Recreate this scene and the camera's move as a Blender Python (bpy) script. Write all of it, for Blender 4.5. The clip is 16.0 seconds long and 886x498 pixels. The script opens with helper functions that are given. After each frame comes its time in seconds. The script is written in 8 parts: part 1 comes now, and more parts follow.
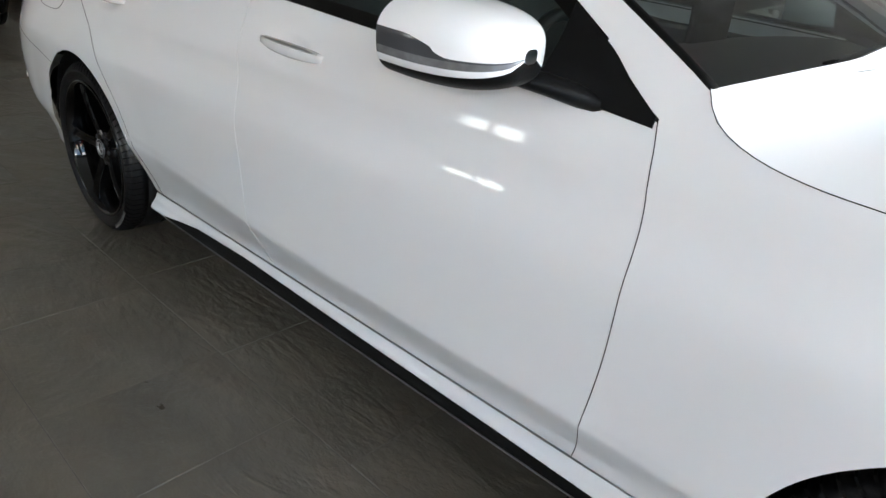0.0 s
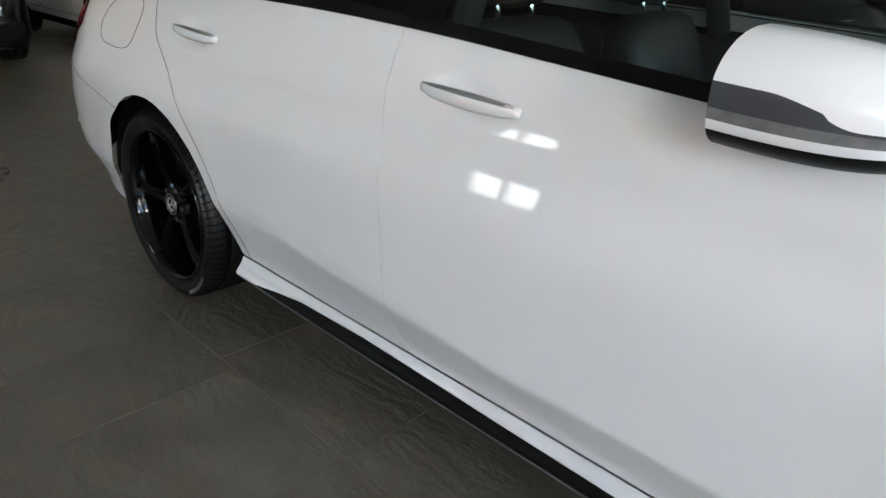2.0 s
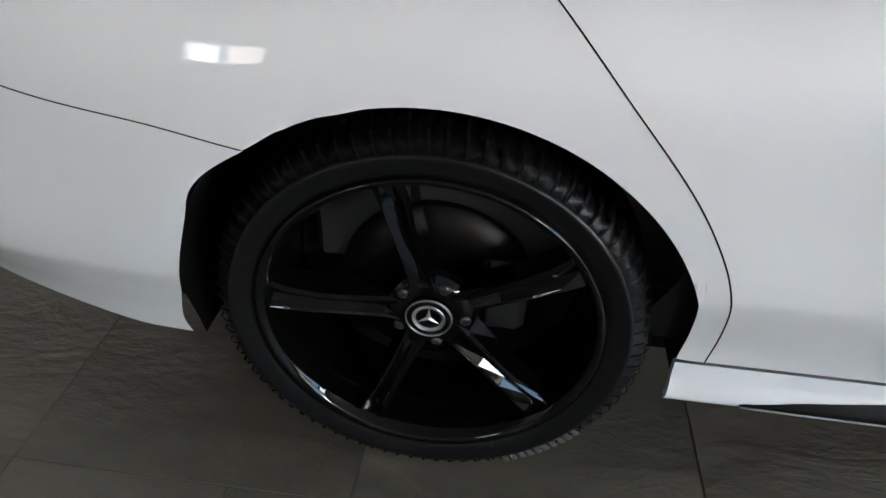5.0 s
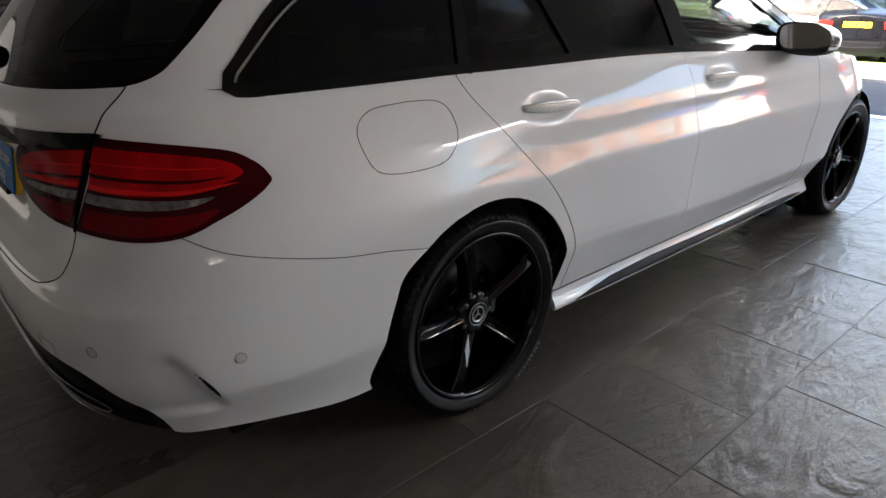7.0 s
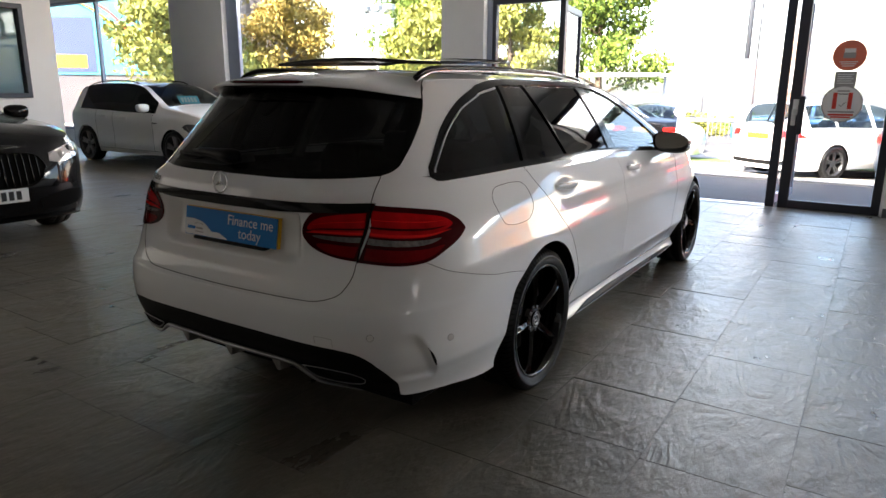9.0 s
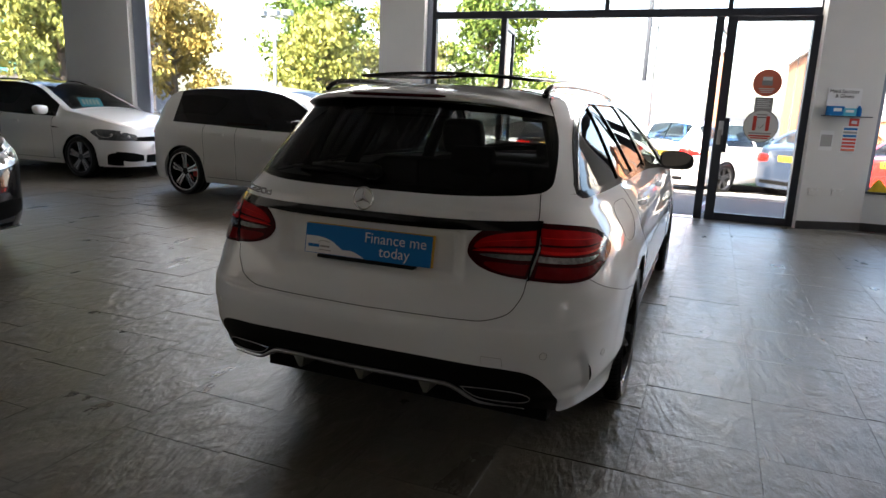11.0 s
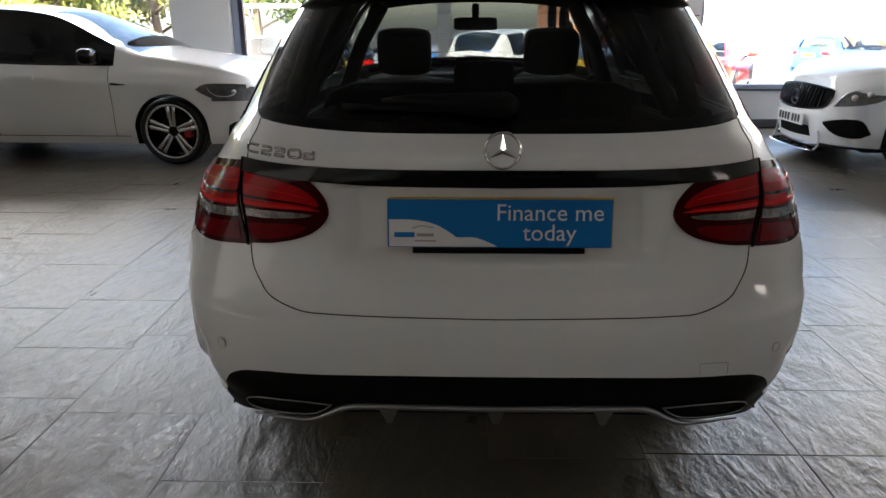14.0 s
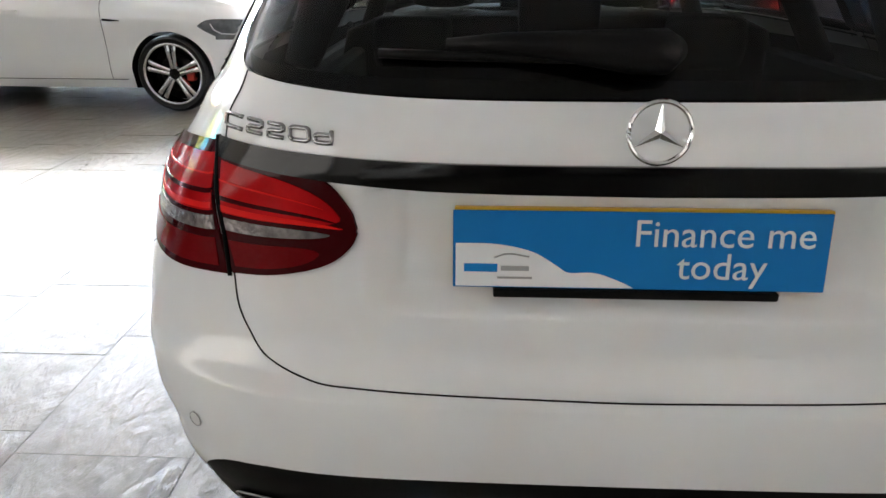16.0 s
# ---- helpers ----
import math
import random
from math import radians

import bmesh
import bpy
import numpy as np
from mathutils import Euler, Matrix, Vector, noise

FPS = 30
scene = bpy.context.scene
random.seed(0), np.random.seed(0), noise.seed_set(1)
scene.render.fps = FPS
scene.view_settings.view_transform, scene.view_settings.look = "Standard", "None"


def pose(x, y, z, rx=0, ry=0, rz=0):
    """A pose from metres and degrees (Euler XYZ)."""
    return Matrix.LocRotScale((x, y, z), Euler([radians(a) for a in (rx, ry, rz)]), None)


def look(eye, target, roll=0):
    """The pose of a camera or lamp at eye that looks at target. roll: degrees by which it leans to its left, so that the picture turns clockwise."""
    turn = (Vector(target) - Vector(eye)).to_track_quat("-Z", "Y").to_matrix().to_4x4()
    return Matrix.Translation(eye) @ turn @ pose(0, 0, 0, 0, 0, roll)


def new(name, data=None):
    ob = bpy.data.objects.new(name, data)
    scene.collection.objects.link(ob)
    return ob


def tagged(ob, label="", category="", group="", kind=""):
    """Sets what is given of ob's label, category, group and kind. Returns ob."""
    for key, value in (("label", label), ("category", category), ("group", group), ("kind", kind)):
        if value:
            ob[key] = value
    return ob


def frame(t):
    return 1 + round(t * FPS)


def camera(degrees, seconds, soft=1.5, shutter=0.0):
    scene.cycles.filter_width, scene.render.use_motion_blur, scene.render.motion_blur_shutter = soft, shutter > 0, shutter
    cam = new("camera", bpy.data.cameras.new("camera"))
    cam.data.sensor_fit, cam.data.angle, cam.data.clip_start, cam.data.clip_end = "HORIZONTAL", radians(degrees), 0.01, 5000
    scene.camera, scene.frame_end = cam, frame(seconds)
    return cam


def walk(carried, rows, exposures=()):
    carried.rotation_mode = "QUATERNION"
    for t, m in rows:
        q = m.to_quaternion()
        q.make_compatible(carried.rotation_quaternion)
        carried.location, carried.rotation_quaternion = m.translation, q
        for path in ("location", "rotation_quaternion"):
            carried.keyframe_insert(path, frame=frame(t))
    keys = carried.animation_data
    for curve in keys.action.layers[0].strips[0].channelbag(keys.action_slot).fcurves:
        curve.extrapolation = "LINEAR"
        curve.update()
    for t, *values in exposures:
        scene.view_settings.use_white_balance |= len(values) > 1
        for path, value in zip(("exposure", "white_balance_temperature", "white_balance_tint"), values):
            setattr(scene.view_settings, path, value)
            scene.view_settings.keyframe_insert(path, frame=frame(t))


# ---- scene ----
cam = camera(67.5, 16.0)

PATH = [
    (0, (1.77, 2.681, 1.182), (0.429, 1.468, 0.328), 4.6),
    (0.5, (1.813, 2.752, 1.105), (0.479, 1.589, 0.173), 4.1),
    (1, (1.797, 2.692, 1.119), (0.453, 1.524, 0.208), 3.9),
    (1.5, (1.79, 2.468, 1.129), (0.44, 1.271, 0.266), 4.1),
    (2, (1.789, 2.138, 1.157), (0.44, 0.902, 0.349), 3.1),
    (2.5, (1.743, 1.795, 1.165), (0.399, 0.538, 0.38), 3.3),
    (3, (1.738, 1.432, 1.192), (0.381, 0.182, 0.419), 4.0),
    (3.5, (1.803, 1.041, 1.2), (0.376, -0.126, 0.425), 2.7),
    (4, (1.679, 0.673, 1.131), (0.202, -0.374, 0.279), 0.1),
    (4.2, (1.682, 0.554, 1.137), (0.153, -0.31, 0.182), 1.7),
    (4.5, (1.61, 0.379, 1.084), (0.074, -0.23, -0.043), 2.5),
    (4.7, (1.578, 0.265, 1.027), (0.023, -0.165, -0.156), 2.4),
    (6.8, (2.109, -1.103, 1.226), (0.662, 0.041, 0.454), -0.6),
    (7, (2.126, -1.268, 1.27), (0.738, -0.04, 0.517), -0.1),
    (7.5, (2.102, -1.688, 1.325), (0.815, -0.3, 0.678), 1.0),
    (8, (2.17, -2.067, 1.346), (0.909, -0.619, 0.786), 0.8),
    (8.5, (2.165, -2.395, 1.354), (1.013, -0.84, 0.849), 0.6),
    (9, (2.068, -2.689, 1.361), (1.015, -1.054, 0.894), 0.4),
    (9.2, (2.067, -2.783, 1.356), (1.035, -1.131, 0.899), 0.3),
    (11.3, (0.928, -3.154, 1.362), (0.317, -1.298, 0.931), 2.7),
    (11.5, (0.791, -3.12, 1.362), (0.265, -1.239, 0.931), 2.9),
    (12, (0.468, -3.08, 1.355), (0.211, -1.142, 0.934), 2.7),
    (12.5, (0.238, -2.989, 1.341), (0.129, -1.045, 0.883), 1.4),
    (13, (0.113, -2.896, 1.343), (0.061, -0.963, 0.831), 0.8),
    (13.5, (-0.01, -2.79, 1.309), (-0.044, -0.877, 0.729), 0.3),
    (14, (-0.101, -2.508, 1.278), (-0.142, -0.612, 0.64), -0.1),
    (14.5, (-0.221, -2.231, 1.26), (-0.291, -0.36, 0.558), -0.4),
    (15, (-0.345, -2.011, 1.239), (-0.428, -0.158, 0.492), -0.3),
    (15.5, (-0.378, -1.909, 1.224), (-0.482, -0.07, 0.443), -0.3),
    (16, (-0.235, -1.886, 1.22), (-0.326, -0.056, 0.418), -0.3),
]
walk(cam, [(t, look(eye, target, roll)) for t, eye, target, roll in PATH],
     exposures=[(0, 3.72, 6730, 9), (0.6, 3.82, 6730, 9), (1.5, 3.75, 6730, 9), (2.5, 3.8, 6730, 9), (3.2, 4.05, 6700, 9), (4.7, 4.1, 6600, 8), (6.8, 3.2, 6950, 13), (9.2, 3.15, 7100, 14), (11.3, 3.05, 7050, 14), (12.5, 3.35, 7050, 14), (14.0, 3.62, 6900, 13), (14.5, 4.05, 6750, 12), (15.0, 5.1, 6700, 12), (15.5, 5.3, 6700, 12), (16, 5.35, 6700, 12)])

# ---- world, sun, lamps ----
FRONT_Y = 6.24
world = bpy.data.worlds.new("sky")
scene.world = world
world.use_nodes = True
_wn = world.node_tree.nodes
_sky = _wn.new("ShaderNodeTexSky")
_sky.sky_type, _sky.sun_disc = "NISHITA", False
_sky.sun_elevation, _sky.sun_rotation = radians(40), radians(200)
_sky.air_density, _sky.dust_density = 1.0, 2.5
_bg = _wn["Background"]
_bg.inputs["Strength"].default_value = 0.15
world.node_tree.links.new(_sky.outputs["Color"], _bg.inputs["Color"])

sun = bpy.data.lights.new("sun", "SUN")
sun.energy, sun.angle, sun.color = 5.0, radians(0.5), (1.0, 0.95, 0.87)
sun_ob = new("sun", sun)
sun_ob.matrix_world = look((-4, -11, 10), (0, 0, 0))


def area_lamp(name, x, y, z, target, w, h, watts, colour=(0.93, 0.97, 1.0)):
    data = bpy.data.lights.new(name, "AREA")
    data.shape, data.size, data.size_y, data.energy, data.color = "RECTANGLE", w, h, watts, colour
    ob = new(name, data)
    ob.matrix_world = look((x, y, z), target)
    return ob


for _y in (-4.95, -4.15):
    area_lamp("side_window_light", 9.33, _y, 2.05, (0, _y, 2.05), 0.66, 0.96, 0.8)
# daylight through the upper glazing of the shop front
for _x, _w, _p in ((-6.1, 4.7, 13), (-0.3, 4.9, 14), (7.4, 3.6, 19)):
    area_lamp("shop_front_light", _x, FRONT_Y + (0.1 if _x < 3 else 0.32), 2.96, (_x, FRONT_Y - 2.6, 1.6), _w, 0.5, _p, (1.0, 0.985, 0.95))
# fill lamp added in an unseen office-side opening; brightens the tail and left floor
area_lamp("office_side_fill", -8.7, -5.6, 1.85, (0, -5.0, 0.9), 7.7, 2.3, 4.6, (1.0, 0.98, 0.94))

# ---- materials ----
def material(name, colour, rough=0.5, metal=0.0, coat=0.0, var=0.0, scale=8.0, bump=0.0, bump_scale=60.0, spread=0.0,
             spec=0.5, emit=0.0, stretch=(1, 1, 1), rand=0.0):
    """A principled material; var mottles the colour, bump roughens the surface, spread varies the gloss, rand varies by object."""
    m = bpy.data.materials.new(name)
    m.use_nodes = True
    nt = m.node_tree
    b = nt.nodes["Principled BSDF"]
    b.inputs["Base Color"].default_value = (*colour, 1)
    b.inputs["Roughness"].default_value = rough
    b.inputs["Metallic"].default_value = metal
    b.inputs["Coat Weight"].default_value = coat
    b.inputs["Coat Roughness"].default_value = 0.03
    b.inputs["Specular IOR Level"].default_value = spec
    if emit:
        b.inputs["Emission Color"].default_value = (*colour, 1)
        b.inputs["Emission Strength"].default_value = emit
    if var or bump or spread or rand:
        tc = nt.nodes.new("ShaderNodeTexCoord")
        mp = nt.nodes.new("ShaderNodeMapping")
        mp.inputs["Scale"].default_value = stretch
        nt.links.new(tc.outputs["Object"], mp.inputs["Vector"])
        n1 = nt.nodes.new("ShaderNodeTexNoise")
        n1.inputs["Scale"].default_value, n1.inputs["Detail"].default_value = scale, 6
        nt.links.new(mp.outputs["Vector"], n1.inputs["Vector"])
        if var or rand:
            hsv = nt.nodes.new("ShaderNodeHueSaturation")
            hsv.inputs["Color"].default_value = (*colour, 1)
            add = nt.nodes.new("ShaderNodeMath")
            add.operation = "MULTIPLY_ADD"
            add.inputs[1].default_value, add.inputs[2].default_value = 2 * var, 1 - var
            nt.links.new(n1.outputs["Fac"], add.inputs[0])
            last = add
            if rand:
                oi = nt.nodes.new("ShaderNodeObjectInfo")
                ad2 = nt.nodes.new("ShaderNodeMath")
                ad2.operation = "MULTIPLY_ADD"
                ad2.inputs[1].default_value = 2 * rand
                nt.links.new(oi.outputs["Random"], ad2.inputs[0])
                sub = nt.nodes.new("ShaderNodeMath")
                sub.operation = "SUBTRACT"
                sub.inputs[1].default_value = rand
                nt.links.new(add.outputs[0], ad2.inputs[2])
                nt.links.new(ad2.outputs[0], sub.inputs[0])
                last = sub
            nt.links.new(last.outputs[0], hsv.inputs["Value"])
            nt.links.new(hsv.outputs["Color"], b.inputs["Base Color"])
        if spread:
            mr = nt.nodes.new("ShaderNodeMath")
            mr.operation = "MULTIPLY_ADD"
            mr.inputs[1].default_value, mr.inputs[2].default_value = 2 * spread, rough - spread
            nt.links.new(n1.outputs["Fac"], mr.inputs[0])
            nt.links.new(mr.outputs[0], b.inputs["Roughness"])
        if bump:
            n2 = nt.nodes.new("ShaderNodeTexNoise")
            n2.inputs["Scale"].default_value, n2.inputs["Detail"].default_value = bump_scale, 5
            nt.links.new(mp.outputs["Vector"], n2.inputs["Vector"])
            bp = nt.nodes.new("ShaderNodeBump")
            bp.inputs["Strength"].default_value, bp.inputs["Distance"].default_value = 1.0, bump
            nt.links.new(n2.outputs["Fac"], bp.inputs["Height"])
            nt.links.new(bp.outputs["Normal"], b.inputs["Normal"])
    return m


def glass(name, tint, base=0.045, rough=0.0):
    """A thin sheet of glass: clear or tinted straight through, glossy at grazing angles."""
    m = bpy.data.materials.new(name)
    m.use_nodes = True
    nt = m.node_tree
    nt.nodes.remove(nt.nodes["Principled BSDF"])
    tr, gl = nt.nodes.new("ShaderNodeBsdfTransparent"), nt.nodes.new("ShaderNodeBsdfGlossy")
    tr.inputs["Color"].default_value = (*tint, 1)
    gl.inputs["Roughness"].default_value = rough
    fr, mx = nt.nodes.new("ShaderNodeLayerWeight"), nt.nodes.new("ShaderNodeMixShader")
    pw, ma = nt.nodes.new("ShaderNodeMath"), nt.nodes.new("ShaderNodeMath")
    pw.operation, ma.operation = "POWER", "MULTIPLY_ADD"
    pw.inputs[1].default_value = 5.0
    ma.inputs[1].default_value, ma.inputs[2].default_value = 1 - base, base
    fr.inputs["Blend"].default_value = 0.5
    nt.links.new(fr.outputs["Facing"], pw.inputs[0])
    nt.links.new(pw.outputs[0], ma.inputs[0])
    nt.links.new(ma.outputs[0], mx.inputs[0])
    nt.links.new(tr.outputs[0], mx.inputs[1])
    nt.links.new(gl.outputs[0], mx.inputs[2])
    nt.links.new(mx.outputs[0], nt.nodes["Material Output"].inputs["Surface"])
    return m


def slate(name):
    """Dark cleft slate tiles: mottled grey-brown, uneven sheen, cleft ridges; each tile its own shade and grain."""
    m = bpy.data.materials.new(name)
    m.use_nodes = True
    nt = m.node_tree
    N, L = nt.nodes.new, nt.links.new
    b = nt.nodes["Principled BSDF"]
    geo, oi = N("ShaderNodeNewGeometry"), N("ShaderNodeObjectInfo")
    off = N("ShaderNodeVectorMath")
    off.operation = "MULTIPLY_ADD"
    off.inputs[1].default_value = (0, 0, 37.0)
    comb = N("ShaderNodeCombineXYZ")
    L(oi.outputs["Random"], comb.inputs[2])
    L(comb.outputs[0], off.inputs[0])
    L(geo.outputs["Position"], off.inputs[2])
    mp = N("ShaderNodeMapping")
    mp.inputs["Rotation"].default_value = (0, 0, 0.5)
    mp.inputs["Scale"].default_value = (1.0, 0.5, 1.0)
    L(off.outputs[0], mp.inputs["Vector"])
    big, mid, cleft, fine = N("ShaderNodeTexNoise"), N("ShaderNodeTexNoise"), N("ShaderNodeTexNoise"), N("ShaderNodeTexNoise")
    for n, s, d in ((big, 3.0, 5), (mid, 14, 11), (cleft, 6.0, 8), (fine, 190, 3)):
        n.inputs["Scale"].default_value, n.inputs["Detail"].default_value = s, d
        L(mp.outputs[0], n.inputs["Vector"])
    mid.inputs["Roughness"].default_value = 0.62
    cleft.inputs["Distortion"].default_value = 0.7
    ramp = N("ShaderNodeValToRGB")
    e = ramp.color_ramp.elements
    e[0].position, e[0].color = 0.28, (0.064, 0.057, 0.045, 1)
    e[1].position, e[1].color = 0.72, (0.170, 0.150, 0.117, 1)
    mixf = N("ShaderNodeMath")
    mixf.operation = "MULTIPLY_ADD"
    mixf.inputs[1].default_value = 0.26
    L(mid.outputs["Fac"], mixf.inputs[0])
    half = N("ShaderNodeMath")
    half.operation = "MULTIPLY"
    half.inputs[1].default_value = 0.74
    L(big.outputs["Fac"], half.inputs[0])
    L(half.outputs[0], mixf.inputs[2])
    L(mixf.outputs[0], ramp.inputs["Fac"])
    # rusty brown clouding
    rust, rr, rmix = N("ShaderNodeTexNoise"), N("ShaderNodeMapRange"), N("ShaderNodeMixRGB")
    rust.inputs["Scale"].default_value, rust.inputs["Detail"].default_value, rust.inputs["Distortion"].default_value = 4.2, 7, 0.6
    L(mp.outputs[0], rust.inputs["Vector"])
    rr.inputs["From Min"].default_value, rr.inputs["From Max"].default_value, rr.inputs["To Max"].default_value = 0.50, 0.80, 0.5
    L(rust.outputs["Fac"], rr.inputs["Value"])
    L(rr.outputs[0], rmix.inputs["Fac"])
    L(ramp.outputs["Color"], rmix.inputs["Color1"])
    rmix.inputs["Color2"].default_value = (0.125, 0.098, 0.070, 1)
    b.inputs["Specular IOR Level"].default_value = 0.7
    ro = N("ShaderNodeMapRange")
    ro.inputs["From Min"].default_value, ro.inputs["From Max"].default_value = 0.3, 0.7
    ro.inputs["To Min"].default_value, ro.inputs["To Max"].default_value = 0.25, 0.42
    L(mixf.outputs[0], ro.inputs["Value"])
    L(ro.outputs[0], b.inputs["Roughness"])
    step = N("ShaderNodeValToRGB")
    step.color_ramp.elements[0].position, step.color_ramp.elements[1].position = 0.33, 0.67
    L(cleft.outputs["Fac"], step.inputs["Fac"])
    h1 = N("ShaderNodeMath")
    h1.operation = "MULTIPLY_ADD"
    h1.inputs[1].default_value = 0.40
    L(step.outputs["Color"], h1.inputs[0])
    L(mid.outputs["Fac"], h1.inputs[2])
    # cleft steps: curved, broken ridges where the layers of slate have split
    lay, fade, saw, k7, amt, h3 = N("ShaderNodeTexNoise"), N("ShaderNodeMapRange"), N("ShaderNodeMath"), N("ShaderNodeMath"), N("ShaderNodeMath"), N("ShaderNodeMath")
    lay.inputs["Scale"].default_value, lay.inputs["Detail"].default_value, lay.inputs["Distortion"].default_value = 3.4, 4.5, 1.1
    L(mp.outputs[0], lay.inputs["Vector"])
    k7.operation, saw.operation, amt.operation, h3.operation = "MULTIPLY", "PINGPONG", "MULTIPLY", "MULTIPLY_ADD"
    saw.inputs[1].default_value = 0.5
    k7.inputs[1].default_value = 7.0
    L(lay.outputs["Fac"], k7.inputs[0])
    L(k7.outputs[0], saw.inputs[0])
    fade.inputs["From Min"].default_value, fade.inputs["From Max"].default_value = 0.30, 0.70
    L(cleft.outputs["Fac"], fade.inputs["Value"])
    L(saw.outputs[0], amt.inputs[0])
    L(fade.outputs[0], amt.inputs[1])
    h3.inputs[1].default_value = 0.55
    edge, tint = N("ShaderNodeMapRange"), N("ShaderNodeMixRGB")
    edge.inputs["From Min"].default_value, edge.inputs["From Max"].default_value, edge.inputs["To Max"].default_value = 0.25, 0.45, 0.55
    L(amt.outputs[0], edge.inputs["Value"])
    L(edge.outputs[0], tint.inputs["Fac"])
    L(rmix.outputs["Color"], tint.inputs["Color1"])
    tint.inputs["Color2"].default_value = (0.17, 0.145, 0.105, 1)
    L(tint.outputs["Color"], b.inputs["Base Color"])
    L(amt.outputs[0], h3.inputs[0])
    L(h1.outputs[0], h3.inputs[2])
    h1 = h3
    h2 = N("ShaderNodeMath")
    h2.operation = "MULTIPLY_ADD"
    h2.inputs[1].default_value = 0.09
    L(fine.outputs["Fac"], h2.inputs[0])
    L(h1.outputs[0], h2.inputs[2])
    bp = N("ShaderNodeBump")
    bp.inputs["Strength"].default_value, bp.inputs["Distance"].default_value = 1.0, 0.0085
    L(h2.outputs[0], bp.inputs["Height"])
    L(bp.outputs["Normal"], b.inputs["Normal"])
    return m


M_PAINT = material("white_paint", (0.80, 0.81, 0.82), 0.45, coat=1.0, spec=0.12)
M_PAINT_W = material("white_paint_solid", (0.78, 0.78, 0.77), 0.35, coat=1.0)
M_PAINT_BK = material("black_paint", (0.004, 0.004, 0.005), 0.3, coat=0.8, spec=0.05)
M_LAMPGLASS = material("clear_headlamp", (0.10, 0.105, 0.11), 0.10, metal=0.3, var=0.7, scale=22, spec=0.6)
M_PAINT_GREY = material("dark_blue_paint", (0.02, 0.03, 0.05), 0.3, coat=1.0)
M_PAINT_RED = material("red_paint", (0.55, 0.02, 0.015), 0.3, coat=1.0)
M_PAINT_BLUE = material("blue_paint", (0.02, 0.14, 0.5), 0.3, coat=1.0)
M_PAINT_SIL = material("silver_paint", (0.45, 0.47, 0.5), 0.3, metal=0.5, coat=1.0)
M_WHEELBK = material("black_alloy_paint", (0.002, 0.002, 0.002), 0.04, spec=0.34)
M_GLOSSBK = material("gloss_black", (0.003, 0.003, 0.003), 0.10, spec=0.22)
M_SATINBK = material("satin_black_plastic", (0.005, 0.005, 0.005), 0.45, bump=0.0004, bump_scale=400, spec=0.12)
M_DARK = material("dark_void", (0.005, 0.005, 0.005), 0.9, spec=0.1)
M_TYRE = material("tyre_rubber", (0.005, 0.005, 0.0055), 0.36, var=0.25, scale=30, bump=0.0005, bump_scale=300, spec=0.3)
M_CHROME = material("chrome", (0.85, 0.85, 0.86), 0.06, metal=1.0)
M_SILVER = material("satin_silver", (0.55, 0.55, 0.55), 0.32, metal=1.0)
M_LETTER = material("letter_chrome", (0.34, 0.34, 0.35), 0.12, metal=1.0)
M_SILVERDK = material("dull_silver", (0.30, 0.30, 0.31), 0.42, metal=0.9, var=0.1, scale=30)
M_ALLOY = material("machined_alloy", (0.62, 0.62, 0.64), 0.25, metal=1.0)
M_ALLOYDK = material("dark_alloy", (0.09, 0.09, 0.095), 0.3, metal=0.8)
M_MARK = material("pale_rubber_print", (0.10, 0.10, 0.10), 0.6)
M_DISC = material("brake_disc", (0.025, 0.023, 0.022), 0.4, metal=0.9, var=0.3, scale=40)
M_REDLENS = material("dark_red_lens", (0.045, 0.0015, 0.003), 0.08, spec=0.1)
M_REDMID = material("red_lens", (0.40, 0.004, 0.006), 0.10, var=0.8, scale=11, spec=0.1)
M_REDDULL = material("dull_red_lens", (0.15, 0.002, 0.004), 0.12, var=0.3, scale=20, spec=0.1)
M_REDBAR = material("bright_red_lens", (0.70, 0.012, 0.010), 0.2, spec=0.08)
M_SMOKELENS = material("smoked_lamp_lens", (0.17, 0.15, 0.15), 0.14, metal=0.5, var=0.75, scale=70, bump=0.004, bump_scale=45)
M_CLEARLENS = material("clear_lamp_lens", (0.55, 0.53, 0.52), 0.12, metal=0.35, coat=1.0)
M_INDICATOR = material("smoky_indicator_lens", (0.45, 0.45, 0.46), 0.10, metal=0.7, var=0.5, scale=45)
M_LENSDARK = material("dark_smoked_lens", (0.06, 0.06, 0.065), 0.12, spec=0.4)
M_SCREEN = glass("windscreen_glass", (0.42, 0.48, 0.47), 0.09)
M_PRIVACY = glass("privacy_glass", (0.028, 0.028, 0.031), 0.03)
M_TINT = glass("tinted_glass", (0.46, 0.53, 0.52))
M_REARGLASS = glass("rear_privacy_glass", (0.17, 0.165, 0.16), 0.022)
M_CLEAR = glass("clear_glass", (0.93, 0.95, 0.95))
M_LEATHER = material("black_leather", (0.008, 0.008, 0.0085), 0.5, var=0.2, scale=15, bump=0.0008, bump_scale=220)
M_TRIMGREY = material("grey_interior_plastic", (0.025, 0.025, 0.025), 0.6, var=0.15)
M_PLATE_W = material("white_plate", (0.75, 0.75, 0.73), 0.35)
M_PLATE_Y = material("yellow_plate", (0.75, 0.42, 0.02), 0.35)
M_INK = material("black_ink", (0.01, 0.01, 0.01), 0.5)
M_BLUE = material("blue_print", (0.004, 0.19, 0.52), 0.45, spec=0.15)
M_BLUE_SIGN = material("cyan_price_card", (0.05, 0.50, 0.68), 0.5)
M_WHITE = material("white_print", (0.82, 0.83, 0.84), 0.45, spec=0.2)
